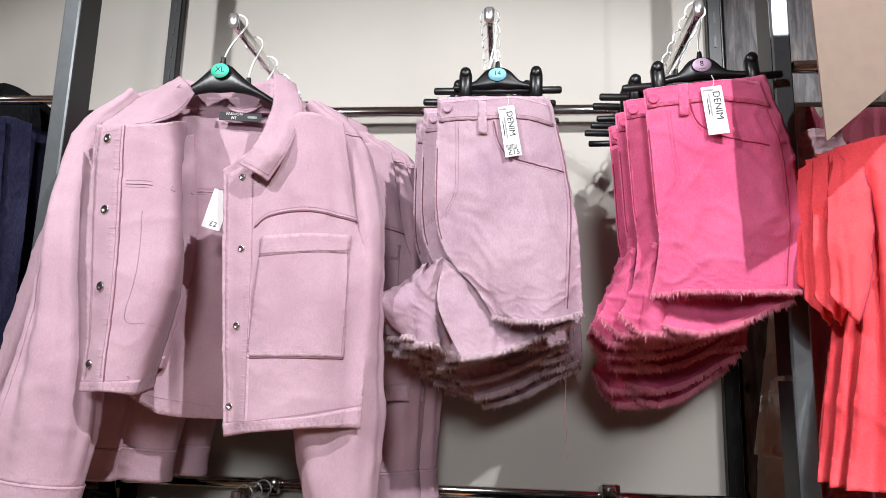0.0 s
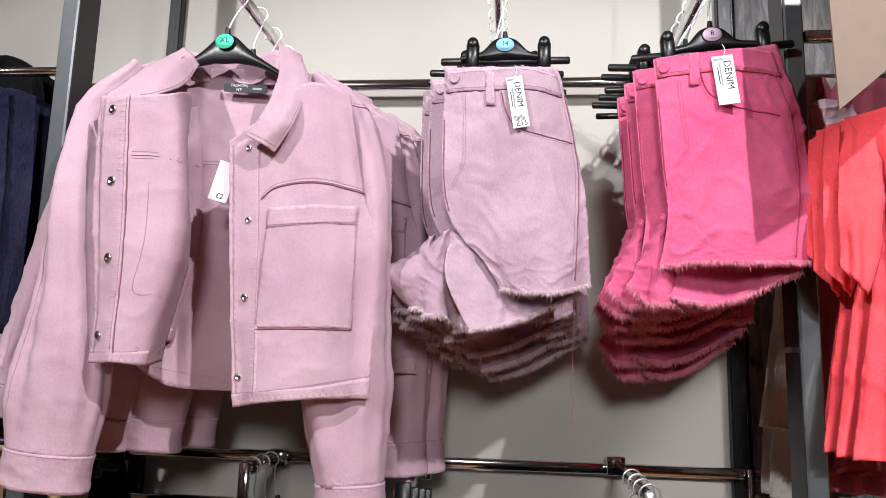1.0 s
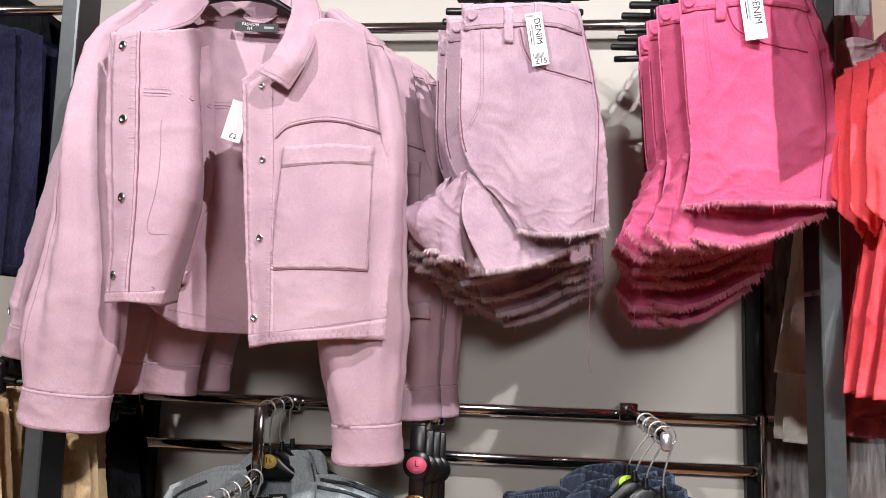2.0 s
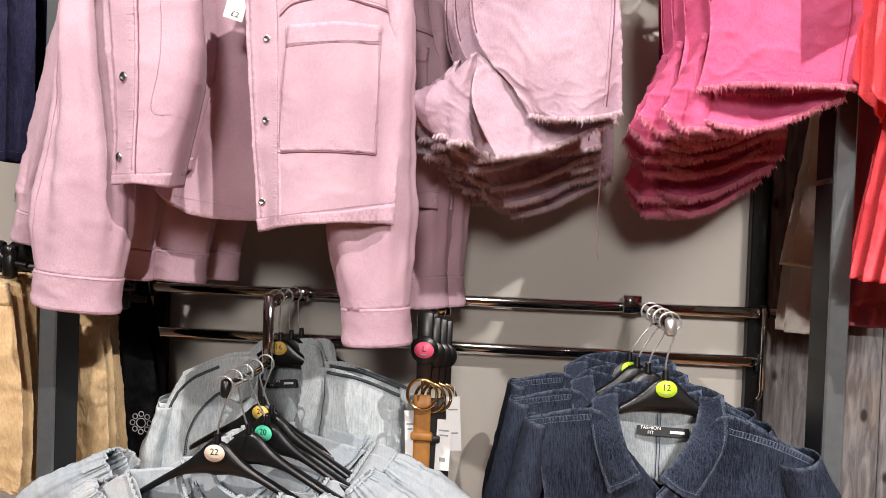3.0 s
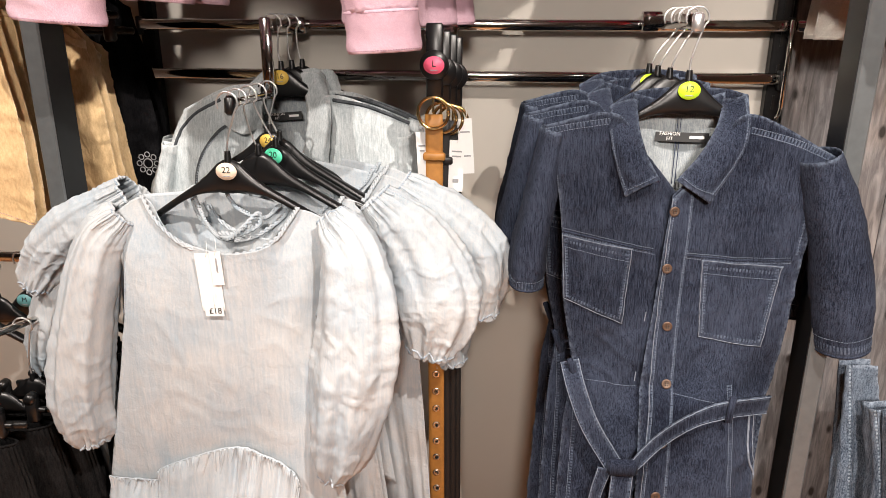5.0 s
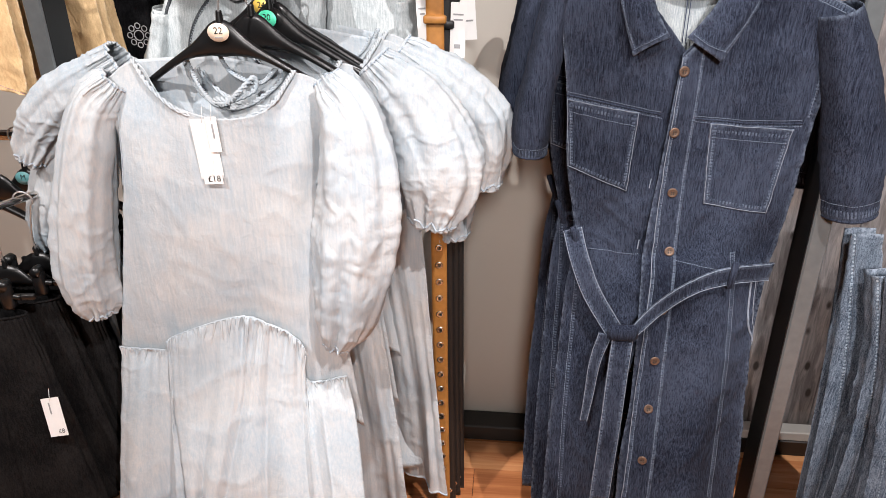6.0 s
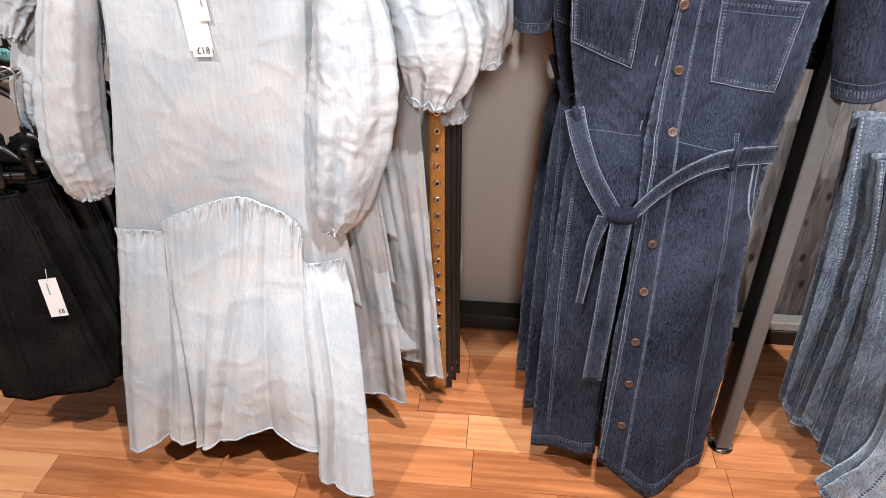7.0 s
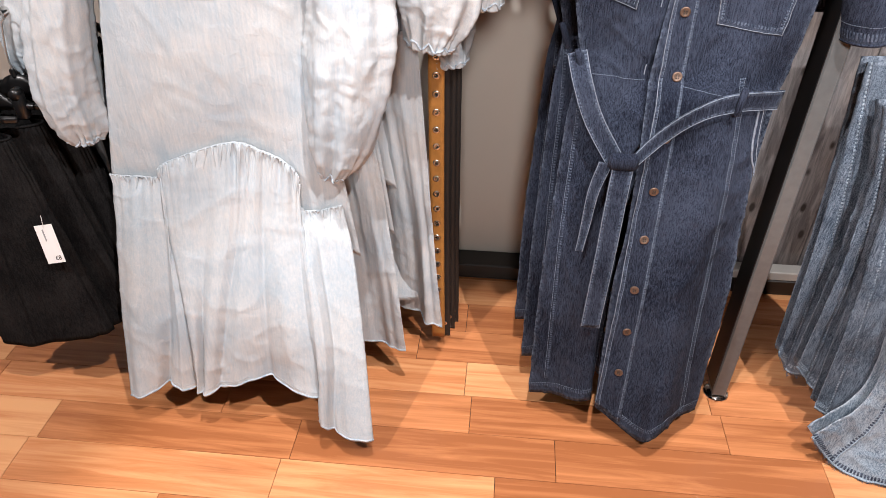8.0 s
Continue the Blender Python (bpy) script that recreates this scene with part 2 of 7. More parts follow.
# dark seam colour; on the hot pink shorts it paints in seam shade
SEAMH = plain("dark_hot_pink_seam", (0.33, 0.03, 0.08), 0.8)


# ---- mesh helpers ----
ORG = {}


def thing(name, at, label, category, group="", kind=""):
    """An Empty at a thing's base, which carries its parts."""
    ob = new(name)
    ob.empty_display_size = 0.05
    ob.location = at
    ORG[ob.name] = Vector(at)
    return tagged(ob, label, category, group, kind)


def part(name, data, mat, parent=None, label="", smooth=True, wear=None):
    """One mesh (vertices in world metres, faces) as a part of a thing."""
    verts, faces = data
    o = ORG.get(parent.name, Vector((0, 0, 0))) if parent else Vector((0, 0, 0))
    me = bpy.data.meshes.new(name)
    me.from_pydata([(v[0] - o.x, v[1] - o.y, v[2] - o.z) for v in verts], [], faces)
    me.materials.append(mat)
    if smooth:
        me.polygons.foreach_set("use_smooth", [True] * len(me.polygons))
    if wear is not None:
        me.attributes.new("wear", "FLOAT", "POINT").data.foreach_set("value", np.tile(wear.reshape(-1), 2).astype(np.float32))
    me.update()
    ob = new(name, me)
    if parent:
        ob.parent = parent
        ORG[ob.name] = o
    if name.endswith(("stitching", "seam", "edge", "gathers", "pleats", "frayed_hem", "button_holes")):
        tagged(ob, kind="stuff")
    return tagged(ob, label)


def joined(*datas):
    v, f = [], []
    for dv, df in datas:
        n = len(v)
        v += [tuple(p) for p in dv]
        f += [[i + n for i in q] for q in df]
    return v, f


def box(x0, x1, y0, y1, z0, z1, e=0.002):
    """A box with chamfered edges."""
    bm = bmesh.new()
    bmesh.ops.create_cube(bm, size=1)
    bmesh.ops.transform(bm, verts=bm.verts, matrix=Matrix.LocRotScale(((x0 + x1) / 2, (y0 + y1) / 2, (z0 + z1) / 2), None, (x1 - x0, y1 - y0, z1 - z0)))
    if e:
        bmesh.ops.bevel(bm, geom=bm.edges[:], offset=e, segments=1, affect="EDGES")
    v = [tuple(p.co) for p in bm.verts]
    bm.verts.index_update()
    f = [[q.index for q in p.verts] for p in bm.faces]
    bm.free()
    return v, f


def moved(data, m):
    return [tuple(m @ Vector(p)) for p in data[0]], data[1]


def spline(pts, n):
    """Catmull-Rom through pts, n samples."""
    p = np.array(pts, float)
    k = len(p)
    if k == 1:
        return np.repeat(p, n, 0)
    q = np.vstack([2 * p[0] - p[1], p, 2 * p[-1] - p[-2]])
    t = np.linspace(0, k - 1, n)
    i = np.minimum(t.astype(int), k - 2)
    f = (t - i)[:, None]
    a, b, c, d = q[i], q[i + 1], q[i + 2], q[i + 3]
    return 0.5 * (2 * b + (c - a) * f + (2 * a - 5 * b + 4 * c - d) * f * f + (3 * b - a - 3 * c + d) * f ** 3)


def pipe(pts, radius, seg=8, n=None, cap=True):
    """A round tube along points; radius a number or one for each sample."""
    p = spline(pts, n or 6 * len(pts)) if n != 0 else np.array(pts, float)
    k = len(p)
    r = np.full(k, radius) if np.isscalar(radius) else spline([[a] for a in radius], k)[:, 0]
    d = np.gradient(p, axis=0)
    d /= np.linalg.norm(d, axis=1)[:, None] + 1e-12
    up = np.array((0.0, 0.0, 1.0)) if abs(d[0][2]) < 0.9 else np.array((1.0, 0.0, 0.0))
    v = []
    for i in range(k):
        s = np.cross(d[i], up)
        s /= np.linalg.norm(s) + 1e-12
        up = np.cross(s, d[i])
        for j in range(seg):
            a = 2 * math.pi * j / seg
            v.append(p[i] + r[i] * (math.cos(a) * s + math.sin(a) * up))
    f = [[i * seg + j, i * seg + (j + 1) % seg, (i + 1) * seg + (j + 1) % seg, (i + 1) * seg + j] for i in range(k - 1) for j in range(seg)]
    if cap:
        f += [list(range(seg))[::-1], [(k - 1) * seg + j for j in range(seg)]]
    return v, f


def turned(profile, m, seg=20):
    """A body of revolution about local z: profile of (radius, height), set at the pose m."""
    v, f = [], []
    for r, h in profile:
        for j in range(seg):
            a = 2 * math.pi * j / seg
            v.append(m @ Vector((r * math.cos(a), r * math.sin(a), h)))
    for i in range(len(profile) - 1):
        for j in range(seg):
            f.append([i * seg + j, i * seg + (j + 1) % seg, (i + 1) * seg + (j + 1) % seg, (i + 1) * seg + j])
    f += [list(range(seg))[::-1], [(len(profile) - 1) * seg + j for j in range(seg)]]
    return v, f


FINE = 1.4


def wrinkle(p, amp, freq, seed=0.0):
    """Soft unevenness with sharper creases that run aslant."""
    q = Vector((p[0] * freq + seed, p[1] * freq * 0.3, p[2] * freq * 0.75 + seed))
    w = noise.noise(q)
    r = 1 - 2.2 * abs(noise.noise(Vector((q.x * 1.1 + q.z * 1.3 + 0.8 * w, q.y, q.z * 1.7 - q.x * 0.7 + w + 3.1))))
    return amp * (0.75 * w + 0.75 * max(0, r) ** 3)


class Skin:
    """A cloth surface: a grid of points G[v][u] with normals N towards the viewer."""

    def __init__(self, G):
        self.G = G
        du, dv = np.gradient(G, axis=1), np.gradient(G, axis=0)
        n = np.cross(dv, du)
        self.N = n / (np.linalg.norm(n, axis=2)[:, :, None] + 1e-12)

    def at(self, u, v, off=0.0):
        h, w = self.G.shape[:2]
        x, y = min(max(u, 0), 1) * (w - 1), min(max(v, 0), 1) * (h - 1)
        i, j = min(int(y), h - 2), min(int(x), w - 2)
        a, b = y - i, x - j
        wts = ((1 - a) * (1 - b), (1 - a) * b, a * (1 - b), a * b)
        ids = ((i, j), (i, j + 1), (i + 1, j), (i + 1, j + 1))
        p = sum(k * self.G[q] for k, q in zip(wts, ids))
        n = sum(k * self.N[q] for k, q in zip(wts, ids))
        n = n / (np.linalg.norm(n) + 1e-12)
        return p + off * n, n

    def near(self, p):
        """The (u, v) whose place lies over the given point, as seen along y."""
        h, w = self.G.shape[:2]
        d = (self.G[:, :, 0] - p[0]) ** 2 + (self.G[:, :, 2] - p[2]) ** 2
        i, j = np.unravel_index(np.argmin(d), d.shape)
        u, v = j / (w - 1), i / (h - 1)
        for _ in range(4):
            q = self.at(u, v)[0]
            e = 0.01
            u1, v1 = (u + e if u < 0.5 else u - e), (v + e if v < 0.5 else v - e)
            a = (self.at(u1, v)[0] - q) / (u1 - u)
            b = (self.at(u, v1)[0] - q) / (v1 - v)
            m = np.array([[a[0], b[0]], [a[2], b[2]]])
            if abs(np.linalg.det(m)) < 1e-9:
                break
            s = np.linalg.solve(m, np.array([p[0] - q[0], p[2] - q[2]]))
            u, v = min(max(u + 0.8 * s[0], 0), 1), min(max(v + 0.8 * s[1], 0), 1)
        return u, v


def rubbed(G, reach=0.0035):
    """How much each point of a cloth grid is rubbed: most at its edges."""
    h, w = G.shape[:2]
    across = np.linalg.norm(np.diff(G, axis=1), axis=2).sum(1)[:, None]
    along = np.linalg.norm(np.diff(G, axis=0), axis=2).sum(0)[None, :]
    u, v = np.linspace(0, 1, w)[None, :], np.linspace(0, 1, h)[:, None]
    return np.maximum(np.exp(-np.minimum(u, 1 - u) * across / reach), np.exp(-np.minimum(v, 1 - v) * along / reach))


def grid_faces(h, w, wrap=False):
    f = []
    for i in range(h - 1):
        for j in range(w - 1):
            f.append([i * w + j, (i + 1) * w + j, (i + 1) * w + j + 1, i * w + j + 1])
        if wrap:
            f.append([i * w + w - 1, (i + 1) * w + w - 1, (i + 1) * w, i * w])
    return f


def solid(G, N, thick):
    """Front and back sheets of a grid, joined round the rim."""
    h, w = G.shape[:2]
    v = [tuple(p) for p in G.reshape(-1, 3)] + [tuple(p) for p in (G - thick * N).reshape(-1, 3)]
    f = grid_faces(h, w)
    k = h * w
    f += [[a + k for a in q[::-1]] for q in f]
    rim = [j for j in range(w)] + [i * w + w - 1 for i in range(1, h)] + [(h - 1) * w + j for j in range(w - 2, -1, -1)] + [i * w for i in range(h - 2, 0, -1)]
    for a, b in zip(rim, rim[1:] + rim[:1]):
        f.append([a, b, b + k, a + k])
    return v, f


def panel(name, parent, mat, curves, nu=28, nv=44, fold=None, wr=(0.003, 14, 0), thick=0.0016, label=""):
    """A piece of cloth lofted through upright curves, with folds and small wrinkles."""
    nu, nv = int(nu * FINE), int(nv * FINE)
    C = np.array([spline(c, nv) for c in curves])
    G = np.array([spline(C[:, i], nu) for i in range(nv)])
    S = Skin(G)
    for i in range(nv):
        for j in range(nu):
            u, v = j / (nu - 1), i / (nv - 1)
            p = G[i, j]
            d = wrinkle(p, wr[0], wr[1], wr[2]) + wrinkle(p, wr[0] * 0.5, wr[1] * 2.7, wr[2] + 5)
            if fold:
                d += fold(u, v)
            G[i, j] = p + d * S.N[i, j]
    S = Skin(G)
    return part(name, solid(G, S.N, thick), mat, parent, label, wear=rubbed(G)), S


def sleeve(name, parent, mat, pts, rx, ry, seg=26, nv=40, folds=(0.004, 5, 0), wr=(0.004, 16, 0), label="", thick=0.0016, ruck=0.0):
    """An open cloth tube along pts, wide rx across and ry deep, with folds along it."""
    seg, nv = int(seg * FINE), int(nv * FINE)
    p = spline(pts, nv)
    a, b = spline([[q] for q in rx], nv)[:, 0], spline([[q] for q in ry], nv)[:, 0]
    G = np.zeros((nv, seg + 1, 3))
    d = np.gradient(p, axis=0)
    for i in range(nv):
        w = d[i] / (np.linalg.norm(d[i]) + 1e-12)
        s = np.cross(w, (0, 1, 0))
        s /= np.linalg.norm(s) + 1e-12
        if s[0] < 0:
            s = -s
        t = np.cross(s, w)
        if t[1] > 0:
            t = -t
        for j in range(seg + 1):
            # starts at the back, runs over its own left, the front and the right
            q = 2 * math.pi * j / seg + math.pi / 2
            c, e = math.cos(q), -math.sin(q)
            g = p[i] + a[i] * c * s + b[i] * e * t
            v = i / (nv - 1)
            k = min(1, 6 * (1 - v) + 0.15) * folds[0] * (0.3 + v) * 2.4 * noise.noise(Vector((math.cos(q) * folds[1] * 0.45 + folds[2], math.sin(q) * folds[1] * 0.45, 1.4 * v + folds[2]))) + min(1, 5 * (1 - v) + 0.3) * (wrinkle(g, wr[0], wr[1], wr[2]) + wrinkle(g, wr[0] * 0.5, wr[1] * 2.5, wr[2]))
            if ruck:
                h = noise.noise(Vector((3 * math.cos(q), 3 * math.sin(q), folds[2])))
                k += ruck * (1.3 * math.exp(-((1 - v) / 0.16) ** 2) * math.sin(13 * q + 4 * h) + 0.8 * math.exp(-((v - 0.05) / 0.11) ** 2) * math.sin(17 * q + 5 * h) + 0.5 * math.sin(5 * q + 6 * v + 3 * h) * v)
            o = c * s + e * t
            G[i, j] = g + k * o
    G[:, -1] = G[:, 0]
    S = Skin(G)
    m = G[:, seg // 2] - p
    if (m * S.N[:, seg // 2]).sum() < 0:
        S.N = -S.N
    v = np.linspace(0, 1, nv)[:, None] * np.ones((1, seg + 1))
    span = np.linalg.norm(d, axis=1).sum()
    return part(name, solid(G, S.N, thick), mat, parent, label, wear=np.exp(-np.minimum(v, 1 - v) * span / 0.005)), S


def patch(name, parent, mat, S, corners, off=0.0022, n=(14, 14), label="", uvs=False):
    """A piece sewn on the surface S: four places (top left, top right, bottom right, bottom left)."""
    q = [np.array(c, float) for c in corners]
    G = np.zeros((n[1], n[0], 3))
    N = np.zeros_like(G)
    for i in range(n[1]):
        for j in range(n[0]):
            a, b = i / (n[1] - 1), j / (n[0] - 1)
            uv = (q[0] * (1 - b) + q[1] * b) * (1 - a) + (q[3] * (1 - b) + q[2] * b) * a
            uv = uv if uvs else S.near(uv)
            edge = i in (0, n[1] - 1) or j in (0, n[0] - 1)
            G[i, j], N[i, j] = S.at(uv[0], uv[1], off * (0.75 if edge else 1))
    return part(name, solid(G, N, off * 1.3), mat, parent, label, wear=rubbed(G, 0.003)), Skin(G)


def dashes(S, places, step=0.0044, length=0.0030, width=0.0011, off=0.0008, uv=False, jitter=0.0):
    """Stitches along a line over the surface S."""
    P = [np.array(p, float) for p in places]
    fine = spline(P, max(12, 14 * len(P))) if len(P) > 2 else np.array([P[0] + (P[1] - P[0]) * t for t in np.linspace(0, 1, 40)])
    if not uv:
        fine = [S.near(q) for q in fine]
    pts = np.array([S.at(a, b, off)[0] for a, b in fine])
    nor = np.array([S.at(a, b)[1] for a, b in fine])
    s = np.concatenate([[0], np.cumsum(np.linalg.norm(np.diff(pts, axis=0), axis=1))])
    v, f = [], []
    d = 0.0
    while d + length < s[-1]:
        a = np.array([np.interp(d, s, pts[:, k]) for k in range(3)])
        b = np.array([np.interp(d + length, s, pts[:, k]) for k in range(3)])
        n = np.array([np.interp(d, s, nor[:, k]) for k in range(3)])
        t = (b - a) / (np.linalg.norm(b - a) + 1e-12)
        side = np.cross(t, n) * width / 2
        k = len(v)
        v += [a - side - 0.0005 * n, a + side - 0.0005 * n, b + side - 0.0005 * n, b - side - 0.0005 * n, (a + b) / 2 - side * 0.7 + 0.0005 * n, (a + b) / 2 + side * 0.7 + 0.0005 * n]
        f += [[k, k + 1, k + 5, k + 4], [k + 4, k + 5, k + 2, k + 3], [k, k + 4, k + 3], [k + 1, k + 2, k + 5]]
        d += step
    return v, f


def seam(S, places, radius=0.0011, off=0.0006, uv=False):
    """A fine raised cord along a seam of the surface S."""
    P = [np.array(p, float) for p in places]
    fine = spline(P, 10 * len(P)) if len(P) > 2 else np.array([P[0] + (P[1] - P[0]) * t for t in np.linspace(0, 1, 30)])
    if not uv:
        fine = [S.near(q) for q in fine]
    return pipe([S.at(a, b, off)[0] for a, b in fine], radius, 5, 0)


def facing(p, n, spin=0.0):
    """The pose of a disc at p whose local z is the normal n and local y points up."""
    z = Vector(n).normalized()
    x = Vector((0, 0, 1)).cross(z).normalized()
    y = z.cross(x)
    return Matrix.Translation(Vector(p)) @ Matrix((x, y, z)).transposed().to_4x4() @ Matrix.Rotation(spin, 4, "Z")


SNAP = [(0.0001, -0.001), (0.0085, -0.001), (0.0088, 0.0012), (0.0075, 0.0026), (0.0045, 0.0022), (0.0032, 0.0008), (0.0001, 0.0006)]
BUTTON = [(0.0001, -0.001), (0.0098, -0.001), (0.0102, 0.0014), (0.0086, 0.0028), (0.0066, 0.0018), (0.0001, 0.0016)]


def knob(name, parent, S, place, profile, mat, size=1.0, label=""):
    u, v = S.near(place)
    p, n = S.at(u, v, 0.002)
    m = facing(p, n) @ Matrix.Scale(size, 4)
    return part(name, turned(profile, m, 18), mat, parent, label)


def fringe(points, length=0.011, per=900, seed=1, spread=0.004, down=(0, 0, -1)):
    """Loose yarn ends along an edge."""
    rnd = random.Random(seed)
    p = np.array(points)
    s = np.concatenate([[0], np.cumsum(np.linalg.norm(np.diff(p, axis=0), axis=1))])
    v, f = [], []
    for _ in range(int(s[-1] * per)):
        d = rnd.uniform(0, s[-1])
        a = np.array([np.interp(d, s, p[:, k]) for k in range(3)]) + np.array([0, rnd.uniform(-0.0015, 0.0015), rnd.uniform(0, 0.003)])
        w = np.array([rnd.gauss(0, 0.35), rnd.gauss(-0.15, 0.35), 0]) + np.array(down)
        w *= length * rnd.uniform(0.45, 1.25)
        if rnd.random() < 0.02:
            w *= 1.8
        side = np.array([0.0006, 0.0003, 0])
        mid = a + 0.55 * w + np.array([rnd.gauss(0, 0.0012), rnd.gauss(0, 0.0012), 0])
        k = len(v)
        v += [a - side, a + side, a + np.array([0, -0.0008, 0]), mid - side, mid + side, mid + np.array([0, -0.0008, 0]), a + w]
        for i, j in ((0, 1), (1, 2), (2, 0)):
            f += [[k + i, k + j, k + 3 + j, k + 3 + i], [k + 3 + i, k + 3 + j, k + 6]]
    return v, f


def words(name, s, size, m, mat, parent):
    """Flat letters in the built-in font, centred at the pose m (local x along the line, z to the viewer)."""
    c = bpy.data.curves.new("letters", "FONT")
    c.body, c.size, c.align_x, c.align_y, c.extrude, c.resolution_u = s, size, "CENTER", "CENTER", 0.0002, 3
    tmp = new("letters", c)
    bpy.context.view_layer.update()
    me = bpy.data.meshes.new_from_object(tmp.evaluated_get(bpy.context.evaluated_depsgraph_get()))
    bpy.data.objects.remove(tmp)
    v = [tuple(m @ p.co) for p in me.vertices]
    f = [list(p.vertices) for p in me.polygons]
    bpy.data.meshes.remove(me)
    return part(name, (v, f), mat, parent, smooth=False)


def slab(m, w, h, t=0.0006):
    """A thin plate w by h centred at the pose m."""
    return moved(box(-w / 2, w / 2, -h / 2, h / 2, -t / 2, t / 2, 0), m)


# ---- the setting ----
def structure(name, data, mat, label, smooth=False):
    return tagged(part(name, data, mat, None, label, smooth), kind="structure")


structure("wall_back", box(-3.2, 0.695, 1.565, 1.70, 0, 3.6, 0), WALL, "cream painted back wall behind the clothes rails")
structure("wall_back_side", box(1.6, 3.2, 1.565, 1.70, 0, 3.6, 0), WALL, "cream painted back wall of the next bay")
# added to close the room out of view; dark so they bounce little light
structure("wall_left", box(-3.3, -3.2, -3.4, 1.70, 0, 3.6, 0), ROOM, "unseen side wall of the shop, dark grey to cut bounced light")
structure("wall_right", box(3.2, 3.3, -3.4, 1.70, 0, 3.6, 0), ROOM, "unseen side wall of the shop, dark grey to cut bounced light")
structure("wall_front", box(-3.3, 3.3, -3.5, -3.4, 0, 3.6, 0), ROOM, "unseen wall behind the viewer, dark grey to cut bounced light")
structure("ceiling", box(-3.3, 3.3, -3.5, 1.7, 3.6, 3.7, 0), CEIL, "unseen shop ceiling, greyed to cut bounced light")
structure("baseboard", box(-3.2, 0.695, 1.485, 1.563, 0, 0.052, 0.004), PLINTH, "low black plinth along the foot of the wall")
structure("trim", box(0.70, 1.6, 1.50, 1.545, 0.055, 0.085, 0.003), SKIRTING, "grey strip along the foot of the wooden wall")
structure("trim_plinth", box(0.70, 1.6, 1.50, 1.56, 0, 0.053, 0.003), PLINTH, "black plinth under the wooden wall")
floor = structure("floor", box(-3.3, 3.3, -3.5, 1.7, -0.10, -0.0035, 0), PLINTH, "orange-brown laminate floor of narrow wooden strips")
woodwall = structure("wall_wood", box(0.697, 1.6, 1.572, 1.70, 0, 3.6, 0), PLINTH, "wall clad in weathered grey wooden boards")


# ---- display frame: posts, rails and arms ----
def tube_box(x0, x1, y0, y1, z0, z1):
    return box(x0, x1, y0, y1, z0, z1, 0.003)


def front_post(x0, x1, name_label):
    t = thing("display_post", ((x0 + x1) / 2, 1.085, 0), name_label, "post", "front posts of the display")
    part("upright", tube_box(x0, x1, 1.062, 1.108, 0.012, 3.59), GREY, t, "", False)
    m = Matrix.Translation(((x0 + x1) / 2, 1.085, 0))
    part("foot", turned([(0.0001, 0), (0.032, 0), (0.032, 0.004), (0.026, 0.007), (0.010, 0.009), (0.010, 0.014), (0.0001, 0.014)], m, 24), CHROME, t, "round chrome foot")
    # black strips over the slotted inner side paint in its shade
    for i in range(2):
        part("shade_strip", box(x0 - 0.0015 if x0 > 0 else x1 - 0.002, x0 + 0.002 if x0 > 0 else x1 + 0.0015, 1.066, 1.135, 0.03 + 1.77 * i, 1.79 + 1.77 * i, 0), BLACKM, t, "", False)
    return t


front_post(0.634, 0.669, "dark grey square steel post on a round chrome foot")
front_post(-0.832, -0.796, "dark grey square steel post beside the pink jackets")


def rear_post(x0, x1):
    t = thing("wall_upright", ((x0 + x1) / 2, 1.55, 0), "black slotted steel upright fixed to the wall", "upright", "wall uprights")
    part("upright", tube_box(x0, x1, 1.535, 1.563, 0.056, 3.59), BLACKM, t, "", False)
    for k in range(40):
        z = 0.35 + k * 0.07
        part("slot", box((x0 + x1) / 2 - 0.003, (x0 + x1) / 2 + 0.003, 1.5335, 1.536, z, z + 0.032, 0), PLINTH, t, "", False)
    return t


rear_post(-0.850, -0.815)
rear_post(0.650, 0.686)


def rail(name, x0, x1, y, z, h, d, label, ends=True):
    t = thing(name, ((x0 + x1) / 2, y, z), label, "rail", "chrome rails")
    part("bar", box(x0, x1, y - d / 2, y + d / 2, z - h / 2, z + h / 2, 0.004), CHROME, t, "", True)
    if ends:
        for x in (x0, x1):
            part("end_bracket", box(x - 0.004, x + 0.004, y - d / 2 - 0.002, y + 0.03, z - h / 2 - 0.012, z + h / 2 + 0.006, 0.003), BLACKM, t)
    return t


rail("hanging_rail", -2.0, 1.9, 1.505, 2.478, 0.028, 0.014, "long polished chrome rail above the pink clothes", False)
rail("hanging_rail", -0.845, 0.680, 1.520, 1.516, 0.026, 0.014, "polished chrome cross rail under the pink clothes")
rail("hanging_rail", -0.845, 0.672, 1.520, 1.400, 0.026, 0.014, "lower polished chrome cross rail behind the denim")
ladder = thing("rail_bracket", (0.676, 1.512, 1.31), "thin polished chrome bracket bar joining the cross rails", "bracket")
part("upright_bar", box(0.672, 0.681, 1.500, 1.512, 1.335, 1.530, 0.003), CHROME, ladder)
part("hooked_end", pipe([(0.6765, 1.506, 1.337), (0.674, 1.506, 1.322), (0.668, 1.506, 1.312)], 0.004, 8), CHROME, ladder)
rail("hanging_rail", 0.69, 1.9, 1.520, 1.516, 0.026, 0.014, "polished chrome rail of the next bay", False)
rail("hanging_rail", -2.0, -0.85, 1.30, 0.985, 0.026, 0.014, "polished chrome rail over the black skirts", False)


